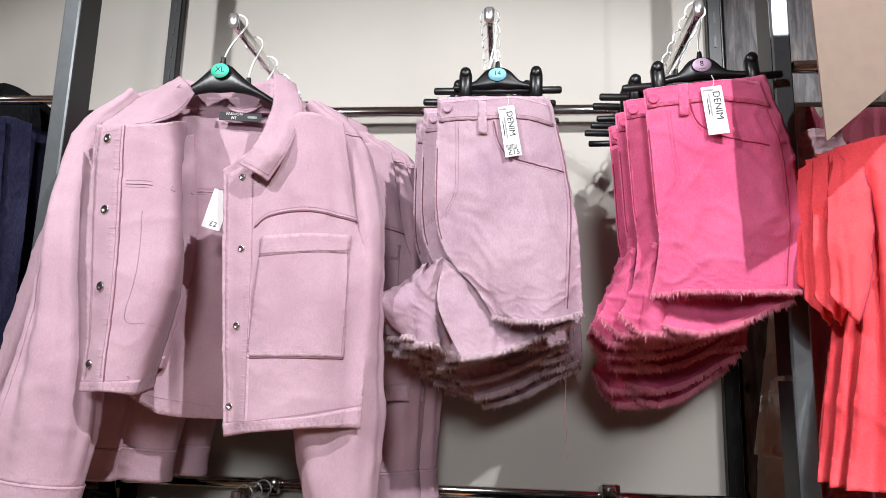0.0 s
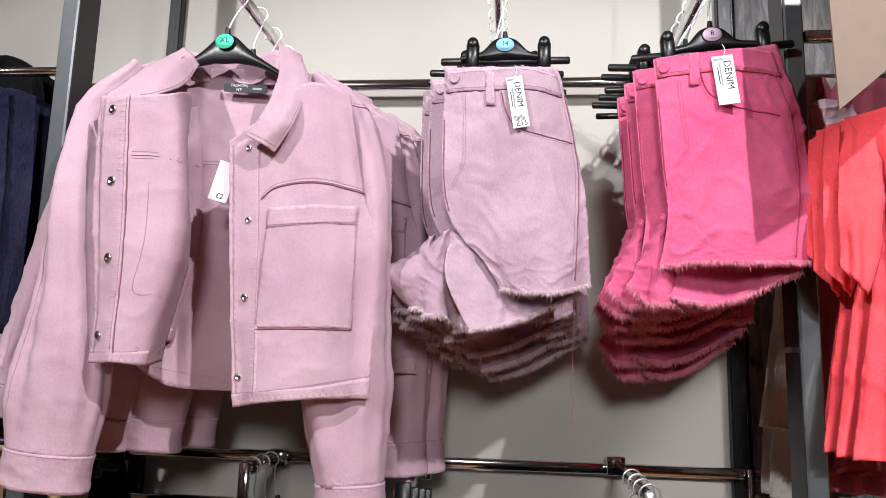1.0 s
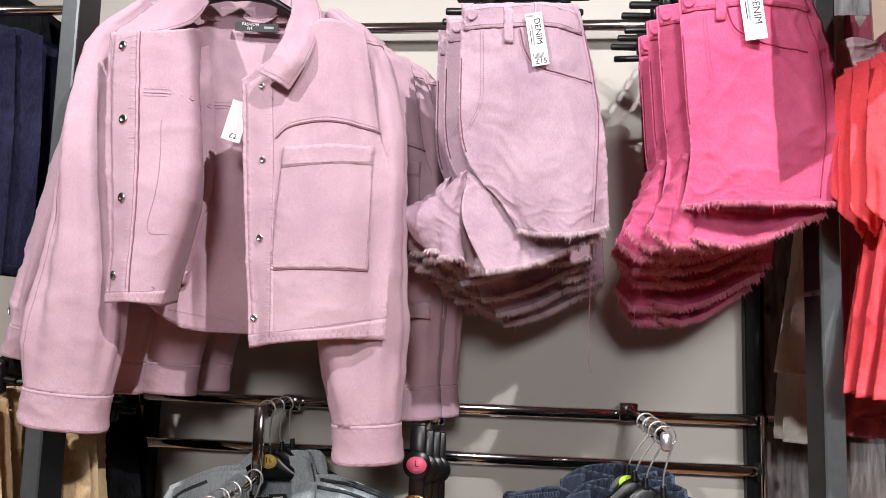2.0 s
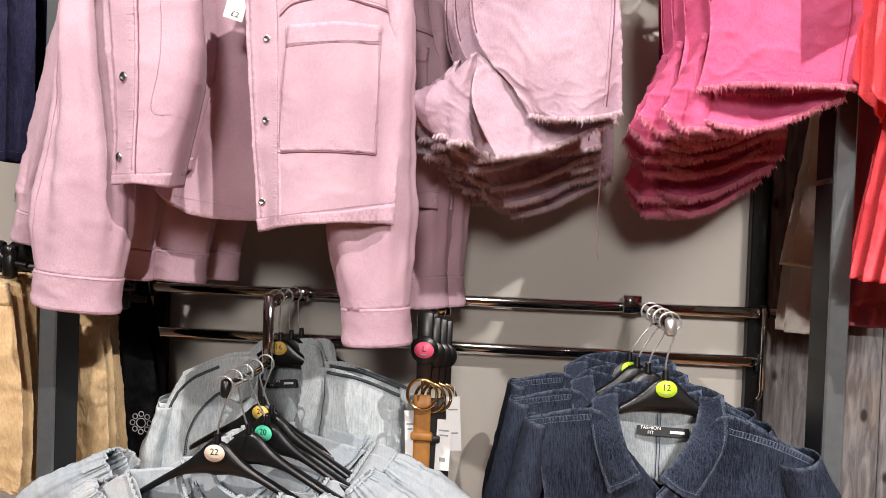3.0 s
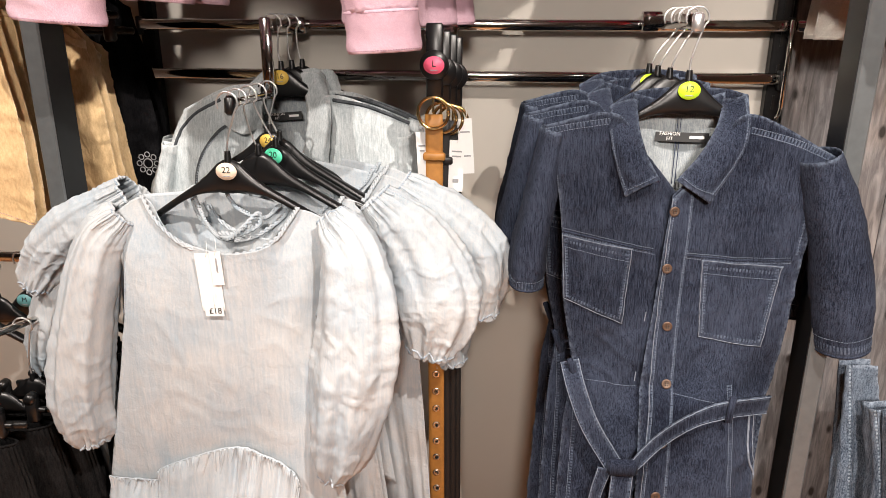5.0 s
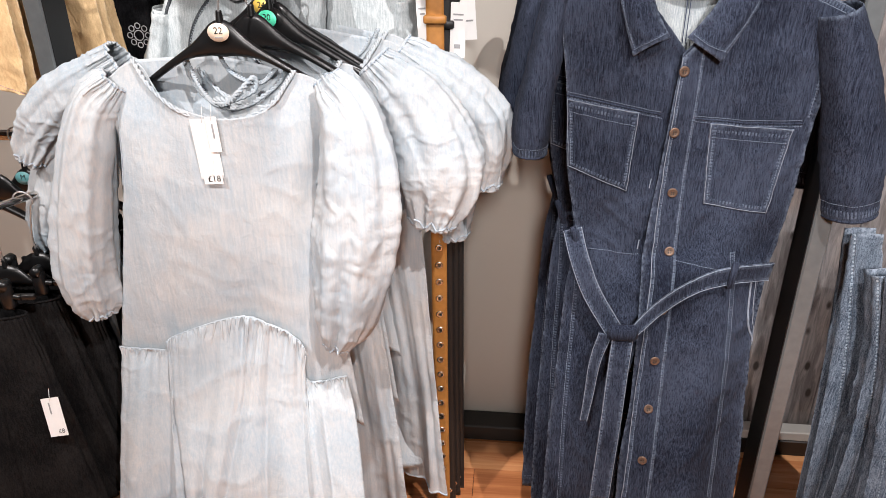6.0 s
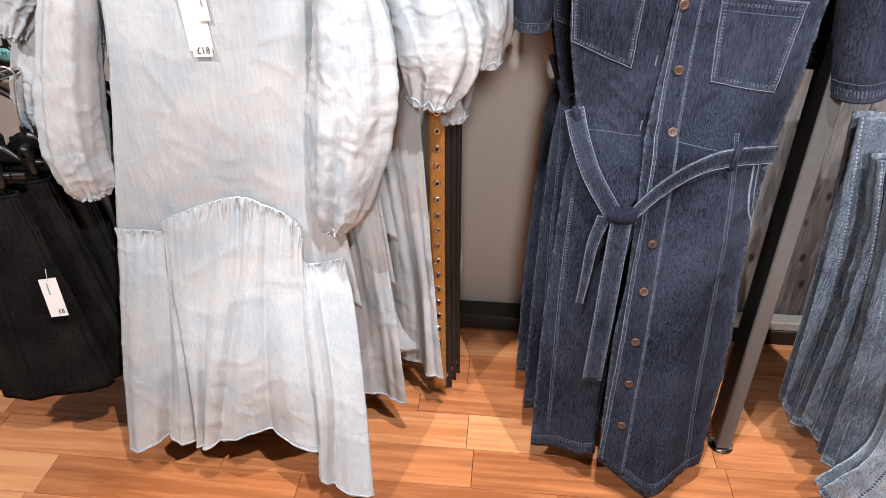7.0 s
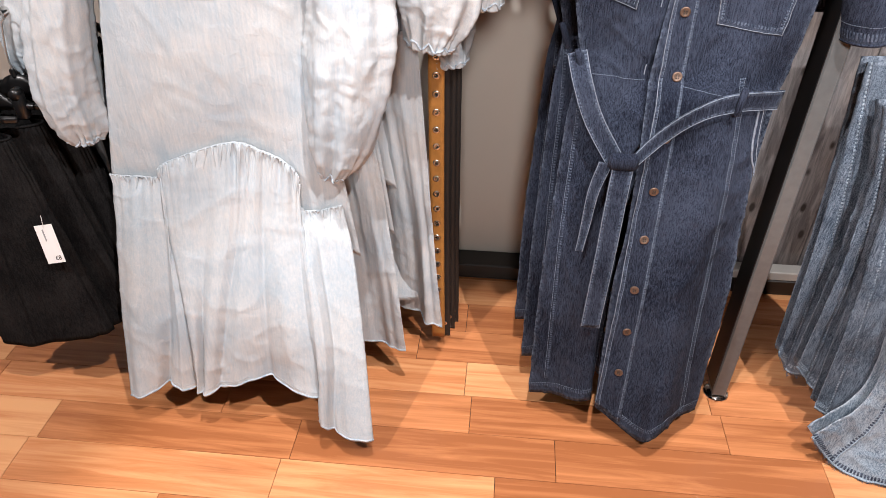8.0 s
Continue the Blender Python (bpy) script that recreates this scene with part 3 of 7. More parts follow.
def arm(x, z, y0, y1, label, kind="flat"):
    """A straight arm hooked on a rail, with a rounded end."""
    t = thing("faceout_rail", (x, y1, z), label, "faceout rail", "faceout rails")
    part("bar", box(x - 0.006, x + 0.006, y0 + 0.006, y1 + 0.008, z - 0.016, z + 0.012, 0.003), CHROME, t)
    cap = facing((x, y0 + 0.004, z), (0, -1, 0.1))
    if kind == "disc":
        part("end_disc", turned([(0.0001, -0.004), (0.018, -0.004), (0.0195, 0.0), (0.018, 0.004), (0.0001, 0.005)], cap, 24), CHROME, t, "round chrome end disc")
    else:
        part("end_cap", moved(box(-0.010, 0.010, -0.020, 0.014, -0.006, 0.008, 0.005), cap), WIRE, t, "rounded metal end cap")
    part("bracket", box(x - 0.022, x + 0.022, y1 - 0.012, y1 + 0.012, z - 0.024, z + 0.020, 0.003), CHROME, t)
    return t


arm(-0.430, 2.485, 1.015, 1.500, "chrome display arm holding the pink jackets")
arm(0.088, 2.485, 1.015, 1.500, "chrome display arm holding the pale pink shorts")
arm(0.485, 2.485, 1.010, 1.500, "chrome display arm holding the hot pink shorts")
arm(0.372, 1.527, 1.080, 1.512, "chrome display arm holding the dark denim dresses")
arm(-0.087, 1.500, 1.185, 1.512, "chrome display arm with a round end holding belts", "disc")

step_arm = thing("faceout_rail", (-0.448, 1.51, 1.5), "stepped chrome display arm holding pale dresses", "faceout rail", "faceout rails")
part("upper_bar", box(-0.454, -0.442, 1.285, 1.512, 1.500, 1.528, 0.003), CHROME, step_arm)
part("drop_bar", box(-0.460, -0.436, 1.278, 1.290, 1.365, 1.532, 0.003), CHROME, step_arm)
part("lower_bar", pipe([(-0.448, 1.28, 1.376), (-0.43, 1.12, 1.383), (-0.425, 1.005, 1.388)], 0.008, 8), CHROME, step_arm)
part("end_cap", moved(box(-0.009, 0.009, -0.018, 0.016, -0.006, 0.010, 0.005), facing((-0.423, 1.0, 1.386), (0, -1, 0.1))), PLASTIC, step_arm, "black plastic end cap")
part("bracket", box(-0.47, -0.426, 1.498, 1.53, 1.495, 1.534, 0.003), CHROME, step_arm)


# ---- hangers ----
def sticker(t, m, text, color, size, tc=INK):
    mat = plain("sticker_" + color[0], color[1], 0.45, 0, 0.02)
    part("size_sticker", turned([(0.0001, 0), (1, 0), (1, 0.0006), (0.0001, 0.0008)], m @ Matrix.Diagonal((size[0], size[1], 1, 1)), 28), mat, t, color[0].replace("_", " ") + " size sticker")
    words("size_number", text, size[1] * 1.05, m @ Matrix.Translation((0, size[1] * 0.15, 0.0012)), tc, t)
    part("small_print", slab(m @ Matrix.Translation((0, -size[1] * 0.55, 0.0012)), size[0] * 0.7, size[1] * 0.10), GREYINK, t, "", False)


def hook(base, top, lean=0.0, yaw=0.0):
    """Wire from the neck up and over the bar at top."""
    b, a = Vector(base), Vector(top)
    r = 0.019
    pts = [b, b.lerp(a, 0.35) + Vector((0, 0, 0))]
    c = a + Vector((0, 0, 0.004))
    w = Matrix.Rotation(yaw, 3, "Z") @ Vector((1, 0, 0))
    for k in range(9):
        q = radians(-50 + 260 * k / 8)
        pts.append(c + w * (r * math.cos(q)) + Vector((0, 0, r * math.sin(q))))
    return pipe([tuple(p) for p in pts], 0.0018, 6, 44)


def bow_hanger(at, arm_z, text, color, width=0.40, drop=0.075, yaw=0.0, label="black plastic hanger with a wire hook", arm_x=None, size=(0.019, 0.0155), tilt=0.0, group="garment hangers"):
    """A shaped hanger; at: the sticker's middle."""
    x, y, z = at
    m = Matrix.Translation(at) @ Matrix.Rotation(yaw, 4, "Z") @ Matrix.Rotation(tilt, 4, "Y")
    t = thing("hanger", at, label, "hanger", group)
    v, f = [], []
    n, k = 33, 10
    for i in range(n):
        s = -1 + 2 * i / (n - 1)
        a = abs(s)
        top = 0.024 * math.exp(-(s / 0.22) ** 2) - 0.004 - drop * max(0, a - 0.10) ** 1.15
        hgt = 0.046 * math.exp(-(s / 0.26) ** 2) + 0.017 - 0.003 * a
        dep = 0.006 + 0.006 * a
        for j in range(k):
            q = 2 * math.pi * j / k
            cx, cz = math.cos(q), math.sin(q)
            rr = 1 / max(abs(cx), abs(cz)) ** 0.6
            v.append(m @ Vector((s * width / 2, 0.02 * a * a + dep * cx * rr, top - hgt / 2 + hgt / 2 * cz * rr)))
    for i in range(n - 1):
        for j in range(k):
            f.append([i * k + j, i * k + (j + 1) % k, (i + 1) * k + (j + 1) % k, (i + 1) * k + j])
    f += [list(range(k))[::-1], [(n - 1) * k + j for j in range(k)]]
    part("body", (v, f), PLASTIC, t)
    neck = m @ Vector((0, 0, 0.022))
    part("neck", pipe([tuple(neck - Vector((0, 0, 0.008))), tuple(neck + Vector((0, 0, 0.012)))], [0.007, 0.005], 10), PLASTIC, t)
    part("hook", hook(neck, (arm_x if arm_x is not None else x, y, arm_z), 0, yaw), WIRE, t, "bright wire hook")
    if text:
        sticker(t, m @ Matrix.Translation((0, -0.0125, 0)) @ Matrix.Rotation(radians(90), 4, "X"), text, color, size)
    return t


def clip_hanger(at, arm_z, text, color, width=0.245, clips=(-0.062, 0.075), yaw=0.0, label="black plastic clip hanger", arm_x=None, roll=0.0):
    """A hanger with a straight bar and two clips; at: the sticker's middle."""
    x, y, z = at
    m = Matrix.Translation(at) @ Matrix.Rotation(yaw, 4, "Z") @ Matrix.Rotation(roll, 4, "Y")
    t = thing("clip_hanger", at, label, "hanger", "clip hangers")
    v, f = [], []
    n, k = 25, 8
    for i in range(n):
        s = -1 + 2 * i / (n - 1)
        top = 0.026 * math.exp(-(s / 0.42) ** 4) - 0.006 - 0.012 * abs(s)
        hgt = 0.034 * math.exp(-(s / 0.42) ** 4) + 0.013
        for j in range(k):
            q = 2 * math.pi * (j + 0.5) / k
            v.append(m @ Vector((s * 0.085, 0.006 * math.cos(q), top - hgt / 2 + hgt / 2 * math.sin(q))))
    for i in range(n - 1):
        for j in range(k):
            f.append([i * k + j, i * k + (j + 1) % k, (i + 1) * k + (j + 1) % k, (i + 1) * k + j])
    part("body", (v, f), PLASTIC, t)
    part("bar", moved(box(-width / 2, width / 2, 0.002, 0.012, -0.034, -0.020, 0.003), m), PLASTIC, t)
    for c in clips:
        d = moved(box(c - 0.0125, c + 0.0125, -0.012, 0.010, -0.050, 0.008, 0.006), m)
        e = turned([(0.0001, -0.011), (0.0105, -0.011), (0.0115, 0), (0.0105, 0.011), (0.0001, 0.011)], m @ Matrix.Translation((c, -0.002, 0.004)) @ Matrix.Rotation(radians(90), 4, "X"), 16)
        part("clip", joined(d, e), PLASTIC, t)
    neck = m @ Vector((0, 0, 0.020))
    part("neck", pipe([tuple(neck - Vector((0, 0, 0.006))), tuple(neck + Vector((0, 0, 0.010)))], [0.006, 0.004], 10), PLASTIC, t)
    part("hook", hook(neck, (arm_x if arm_x is not None else x, y, arm_z), 0, yaw), WIRE, t, "bright wire hook")
    if text:
        sticker(t, m @ Matrix.Translation((0, -0.0085, 0)) @ Matrix.Rotation(radians(90), 4, "X"), text, color, (0.0175, 0.0135))
    return t


MINT = ("mint_green", (0.10, 0.75, 0.45))
BLUE = ("light_blue", (0.30, 0.66, 0.86))
LILAC = ("lilac", (0.80, 0.58, 0.78))
LIME = ("lime_green", (0.55, 0.88, 0.04))
PEACH = ("peach", (0.85, 0.70, 0.56))
AMBER = ("amber", (0.75, 0.50, 0.10))
ROSEC = ("pink", (0.85, 0.12, 0.22))


def ribbon(name, parent, mat, pts, width, thick=0.0022, n=40, label="", wr=0.0015):
    """A strap of cloth or leather along pts, flat towards the viewer."""
    p = spline(pts, n)
    w = np.full(n, width) if np.isscalar(width) else spline([[q] for q in width], n)[:, 0]
    d = np.gradient(p, axis=0)
    G = np.zeros((n, 5, 3))
    for i in range(n):
        s = np.cross(d[i], (0, 1, 0))
        s /= np.linalg.norm(s) + 1e-12
        s = -s
        for j in range(5):
            G[i, j] = p[i] + s * w[i] * (j / 4 - 0.5) + np.array([0, wrinkle(p[i], wr, 25, j * 0.1), 0])
    S = Skin(G)
    if S.N[n // 2, 2, 1] > 0:
        S = Skin(G[:, ::-1].copy())
    return part(name, solid(S.G, S.N, thick), mat, parent, label, wear=rubbed(S.G, 0.003)), S


def sewn(name, parent, mat, *lines):
    """All the stitches of one thread on a garment."""
    return part(name, joined(*lines), mat, parent, "", False)


def copies(ob, moves):
    """Copies moved by dx, dy, dz, turned by yaw degrees; a fifth number makes one longer below a fixed top."""
    for dx, dy, dz, yaw, *more in moves:
        s = more[0] if more else 1.0
        copy_thing(ob, Matrix.Translation(ob.location + Vector((dx, dy, dz - 0.32 * (s - 1)))) @ Matrix.Rotation(radians(yaw), 4, "Z") @ Matrix.Diagonal((1, 1, s, 1)))


# ---- pink jackets ----
def pink_jacket():
    t = thing("denim_jacket", (-0.42, 1.0, 1.70), "dusty pink denim jacket hanging open on a black hanger", "jacket", "pink jackets")
    ob, B = panel("back_panel", t, PINK, [
        [(-0.628, 1.050, 2.342), (-0.682, 1.050, 2.179), (-0.634, 1.050, 1.926), (-0.601, 1.050, 1.742)],
        [(-0.550, 1.090, 2.350), (-0.531, 1.090, 2.154), (-0.510, 1.090, 1.933), (-0.542, 1.090, 1.699)],
        [(-0.369, 1.100, 2.344), (-0.367, 1.100, 2.157), (-0.374, 1.100, 1.936), (-0.411, 1.100, 1.691)],
        [(-0.211, 1.060, 2.275), (-0.169, 1.060, 2.123), (-0.149, 1.060, 1.934), (-0.138, 1.060, 1.703)]], 36, 50, lambda u, v: 0.010 * v * math.sin(16 * u + 2 * v), (0.005, 12, 3))
    ob, R = panel("front_panel", t, PINK, [
        [(-0.392, 0.945, 2.145), (-0.380, 0.945, 1.998), (-0.365, 0.945, 1.837), (-0.356, 0.945, 1.670)],
        [(-0.330, 0.925, 2.180), (-0.315, 0.925, 1.994), (-0.311, 0.925, 1.836), (-0.301, 0.925, 1.680)],
        [(-0.249, 0.920, 2.244), (-0.215, 0.920, 2.034), (-0.213, 0.920, 1.838), (-0.203, 0.920, 1.690)],
        [(-0.178, 0.965, 2.241), (-0.145, 0.965, 2.061), (-0.115, 0.965, 1.953), (-0.120, 0.965, 1.691)]], 44, 64,
        lambda u, v: 0.007 * math.sin(9 * u + 4 * v) * v + 0.004 * noise.noise(Vector((6 * u, 2.5 * v, 8.0))) + 0.0030 * math.exp(-((u - 0.16) / 0.13) ** 2) * noise.noise(Vector((4 * u, 26 * v, 1.5))) + 0.006 * math.exp(-((u - 0.93) / 0.06) ** 2) * math.sin(5 * v), (0.0026, 8, 7))
    ob, L = panel("front_panel", t, PINK, [
        [(-0.615, 0.895, 2.214), (-0.609, 0.895, 2.027), (-0.595, 0.895, 1.867), (-0.591, 0.895, 1.740)],
        [(-0.536, 0.870, 2.204), (-0.532, 0.870, 2.022), (-0.528, 0.870, 1.866), (-0.530, 0.870, 1.742)],
        [(-0.470, 0.890, 2.218), (-0.458, 0.890, 2.098), (-0.451, 0.890, 1.927), (-0.481, 0.890, 1.737)],
        [(-0.497, 0.985, 2.255), (-0.495, 0.985, 2.125), (-0.467, 0.985, 1.941), (-0.507, 0.985, 1.745)]], 36, 60, lambda u, v: 0.004 * math.sin(7 * u + 6 * v) + 0.0028 * math.exp(-((u - 0.2) / 0.14) ** 2) * noise.noise(Vector((4 * u, 24 * v, 6.5))), (0.0026, 8, 11))
    for ob_s, u1 in ((R, 1.0), (L, 0.66)):
        patch("hem_band", t, PINK, ob_s, [(0.0, 0.955), (u1, 0.955), (u1, 0.998), (0.0, 0.998)], 0.0015, (30, 5), "", True)
    rows = lambda S, u, v0, v1, n=14: [(u, v) for v in np.linspace(v0, v1, n)]
    pk = lambda S, l, w, uv=True, off=0.0022: dashes(S, l, 0.0105, 0.0042, w, off, uv)
    tagged(part("puckered_seam", joined(pk(L, [(u, 0.975) for u in np.linspace(0.02, 0.64, 12)], 0.014, True, 0.0018), pk(R, [(u, 0.975) for u in np.linspace(0.02, 0.98, 16)], 0.014, True, 0.0018),
         pk(L, [(-0.556, 0.880, 2.199), (-0.552, 0.880, 2.064), (-0.545, 0.880, 1.886), (-0.544, 0.880, 1.754)], 0.012, False, 0.0016), pk(R, [(-0.335, 0.930, 2.141), (-0.328, 0.930, 1.995), (-0.321, 0.930, 1.837), (-0.315, 0.930, 1.690)], 0.010, False, 0.0016)), PINK, t, "puckered seams"), kind="stuff")
    part("felled_seam", joined(seam(R, [(-0.317, 0.930, 2.036), (-0.296, 0.930, 2.052), (-0.260, 0.930, 2.061), (-0.209, 0.930, 2.063), (-0.141, 0.930, 2.055)], 0.0016, 0.0), seam(L, [(-0.533, 0.880, 2.097), (-0.495, 0.880, 2.097), (-0.454, 0.880, 2.089)], 0.0016, 0.0), seam(B, [(-0.540, 1.050, 2.144), (-0.477, 1.050, 2.143), (-0.428, 1.050, 2.145)], 0.0016, 0.0)), PINK, t)
    # placket, pocket and yoke of the buttoned side
    patch("placket", t, PINK, R, [(-0.384, 0.930, 2.137), (-0.327, 0.930, 2.151), (-0.303, 0.930, 1.681), (-0.348, 0.930, 1.675)], 0.0013, (8, 40))
    patch("pocket", t, PINK, R, [(-0.302, 0.930, 2.016), (-0.149, 0.930, 2.025), (-0.152, 0.930, 1.809), (-0.316, 0.930, 1.806)], 0.0014, (34, 40), "large patch pocket")
    patch("pocket_flap", t, PINK, R, [(-0.302, 0.930, 2.015), (-0.149, 0.930, 2.024), (-0.151, 0.930, 1.991), (-0.305, 0.930, 1.979)], 0.0026, (18, 6))
    patch("placket", t, PINK, L, [(-0.605, 0.880, 2.206), (-0.544, 0.880, 2.205), (-0.533, 0.880, 1.745), (-0.578, 0.880, 1.744)], 0.0013, (8, 40))
    # dark cords put the shade of the seams into colour
    part("yoke_seam", joined(seam(R, [(-0.318, 0.930, 2.032), (-0.296, 0.930, 2.049), (-0.260, 0.930, 2.058), (-0.209, 0.930, 2.060), (-0.141, 0.930, 2.051)], 0.0014), seam(L, [(-0.545, 0.880, 2.203), (-0.539, 0.880, 2.064), (-0.532, 0.880, 1.886), (-0.531, 0.880, 1.745)], 0.0011), seam(R, [(-0.315, 0.930, 1.804), (-0.233, 0.930, 1.806), (-0.153, 0.930, 1.807)], 0.0013)), DARKPINK, t, "seams with their shade painted as dark cords")
    sewn("stitching", t, THREADP,
         dashes(R, [(-0.317, 0.930, 2.040), (-0.296, 0.930, 2.056), (-0.261, 0.930, 2.065), (-0.209, 0.930, 2.068), (-0.141, 0.930, 2.059)]), dashes(R, [(-0.303, 0.930, 1.985), (-0.225, 0.930, 1.988), (-0.150, 0.930, 1.997)], off=0.0034),
         dashes(R, [(-0.305, 0.930, 2.011), (-0.304, 0.930, 1.985)], off=0.0034), dashes(R, [(-0.155, 0.930, 2.017), (-0.152, 0.930, 1.937), (-0.157, 0.930, 1.814)], off=0.0024), dashes(R, [(-0.305, 0.930, 1.975), (-0.312, 0.930, 1.895), (-0.310, 0.930, 1.812)], off=0.0024),
         dashes(R, [(-0.329, 0.930, 2.146), (-0.320, 0.930, 1.995), (-0.315, 0.930, 1.837), (-0.308, 0.930, 1.690)], off=0.0020), dashes(R, [R.at(0, 0.952)[0], R.at(0.5, 0.952)[0], R.at(1, 0.952)[0]], off=0.0020),
         dashes(L, [(-0.609, 0.880, 2.202), (-0.593, 0.880, 2.024), (-0.579, 0.880, 1.866), (-0.577, 0.880, 1.762)], off=0.0020), dashes(L, [(-0.550, 0.880, 2.201), (-0.545, 0.880, 2.064), (-0.538, 0.880, 1.886), (-0.537, 0.880, 1.763)], off=0.0020),
         dashes(L, [(-0.533, 0.880, 2.103), (-0.496, 0.880, 2.103), (-0.455, 0.880, 2.095)]), dashes(L, [(-0.532, 0.880, 2.091), (-0.495, 0.880, 2.091), (-0.455, 0.880, 2.083)]), dashes(L, [(-0.500, 0.880, 2.049), (-0.496, 0.880, 1.945), (-0.507, 0.880, 1.863), (-0.472, 0.880, 1.855), (-0.454, 0.880, 1.848)]),
         dashes(L, [L.at(0, 0.952)[0], L.at(0.5, 0.952)[0], L.at(1, 0.952)[0]], off=0.0020), dashes(B, [(-0.536, 1.050, 2.150), (-0.477, 1.050, 2.149), (-0.431, 1.050, 2.151)]), dashes(B, [(-0.535, 1.050, 2.138), (-0.476, 1.050, 2.137), (-0.430, 1.050, 2.140)]),
         dashes(B, [B.at(0.2, 0.97)[0], B.at(0.6, 0.97)[0]]))
    for p in [(-0.578, 0.880, 2.181), (-0.569, 0.880, 2.052), (-0.563, 0.880, 1.918), (-0.568, 0.880, 1.786)]:
        knob("snap", t, L, p, SNAP, SILVER, 1.0, "silver ring snap")
    for p in [(-0.348, 0.930, 2.126), (-0.340, 0.930, 1.995), (-0.338, 0.930, 1.859), (-0.346, 0.930, 1.722)]:
        knob("snap", t, R, p, SNAP, SILVER, 0.75, "silver ring snap")
    # collar
    ob, C = panel("collar", t, PINK, [[(-0.343, 1.030, 2.375), (-0.311, 0.950, 2.267), (-0.316, 0.900, 2.183), (-0.345, 0.900, 2.141)], [(-0.311, 1.020, 2.355), (-0.271, 0.930, 2.248), (-0.279, 0.885, 2.168), (-0.311, 0.885, 2.122)], [(-0.295, 1.030, 2.347), (-0.254, 0.950, 2.258), (-0.258, 0.900, 2.167), (-0.291, 0.900, 2.109)]], 14, 30, None, (0.002, 20, 2), 0.004, "pointed collar")
    sewn("collar_stitching", ob, THREADP, dashes(C, [(0.9, 0.05), (0.9, 0.5), (0.88, 0.95)], uv=True), dashes(C, [(0.05, 0.95), (0.5, 0.95), (0.95, 0.95)], uv=True))
    ob, C = panel("collar", t, PINK, [[(-0.554, 1.060, 2.383), (-0.574, 0.980, 2.312), (-0.594, 0.930, 2.257), (-0.612, 0.900, 2.218)], [(-0.525, 1.040, 2.358), (-0.524, 0.950, 2.290), (-0.536, 0.900, 2.233), (-0.570, 0.880, 2.203)], [(-0.508, 1.040, 2.336), (-0.495, 0.960, 2.262), (-0.508, 0.900, 2.222), (-0.538, 0.880, 2.207)]], 12, 30, None, (0.002, 20, 4), 0.004, "pointed collar")
    sewn("collar_stitching", ob, DARKPINK, dashes(C, [(0.93, 0.1), (0.93, 0.5), (0.93, 0.95)], uv=True))
    panel("collar_stand", t, PINK, [[(-0.556, 1.075, 2.384), (-0.540, 1.075, 2.318)], [(-0.472, 1.105, 2.375), (-0.467, 1.105, 2.319)], [(-0.356, 1.075, 2.381), (-0.356, 1.075, 2.306)]], 16, 6, None, (0.001, 20, 0), 0.004)
    ob, K = panel("shoulder", t, PINK, [[(-0.634, 1.060, 2.350), (-0.692, 1.060, 2.316), (-0.732, 1.060, 2.243)], [(-0.519, 1.000, 2.337), (-0.594, 1.000, 2.279), (-0.668, 1.000, 2.207)]], 10, 20, None, (0.003, 16, 5))
    ob, K = panel("shoulder", t, PINK, [[(-0.310, 1.000, 2.311), (-0.273, 1.000, 2.258)], [(-0.295, 1.060, 2.326), (-0.211, 1.060, 2.273)], [(-0.221, 1.050, 2.295), (-0.175, 1.050, 2.177)]], 14, 16, None, (0.003, 16, 6))
    # sleeves and cuffs
    ob, S = sleeve("sleeve", t, PINK, [(-0.626, 1.040, 2.317), (-0.681, 1.000, 2.215), (-0.677, 0.960, 2.037), (-0.670, 0.960, 1.862), (-0.673, 0.960, 1.710), (-0.682, 0.960, 1.583)], [0.018, 0.034, 0.046, 0.062, 0.086, 0.078], [0.04, 0.05, 0.055, 0.055, 0.055, 0.045], 40, 60, (0.006, 6, 1), (0.0034, 11, 1))
    sewn("stitching", t, THREADP, dashes(S, [(0.40, 0.2), (0.38, 0.6), (0.36, 0.99)], uv=True))
    ob, S = sleeve("cuff", t, PINK, [(-0.682, 0.960, 1.585), (-0.687, 0.960, 1.521)], [0.081, 0.077], [0.047, 0.045], 30, 10, (0.002, 3, 1), (0.003, 14, 1), "stitched sleeve cuff", 0.0026)
    sewn("cuff_stitching", ob, THREADP, dashes(S, [(0.27, 0.06), (0.5, 0.06), (0.73, 0.06)], uv=True), dashes(S, [(0.27, 0.93), (0.5, 0.93), (0.73, 0.93)], uv=True))
    ob, S = sleeve("sleeve", t, PINK, [(-0.256, 1.050, 2.295), (-0.186, 1.040, 2.215), (-0.145, 1.020, 2.057), (-0.141, 1.020, 1.892), (-0.168, 1.020, 1.708), (-0.158, 1.020, 1.539)], [0.018, 0.036, 0.042, 0.040, 0.074, 0.061], [0.045, 0.055, 0.055, 0.055, 0.05, 0.042], 40, 60, (0.010, 4, 2), (0.0034, 11, 4))
    # the shade in the shoulder seam is painted as a dark cord
    part("shoulder_seam", seam(S, [(u, 0.20 + 0.05 * (u - 0.5)) for u in np.linspace(0.28, 0.72, 16)], 0.0013, 0.0004, True), DARKPINK, t, "seam with its shade painted as a dark cord")
    sewn("stitching", t, THREADP, dashes(S, [(u, 0.188 + 0.05 * (u - 0.5)) for u in np.linspace(0.28, 0.72, 16)], uv=True))
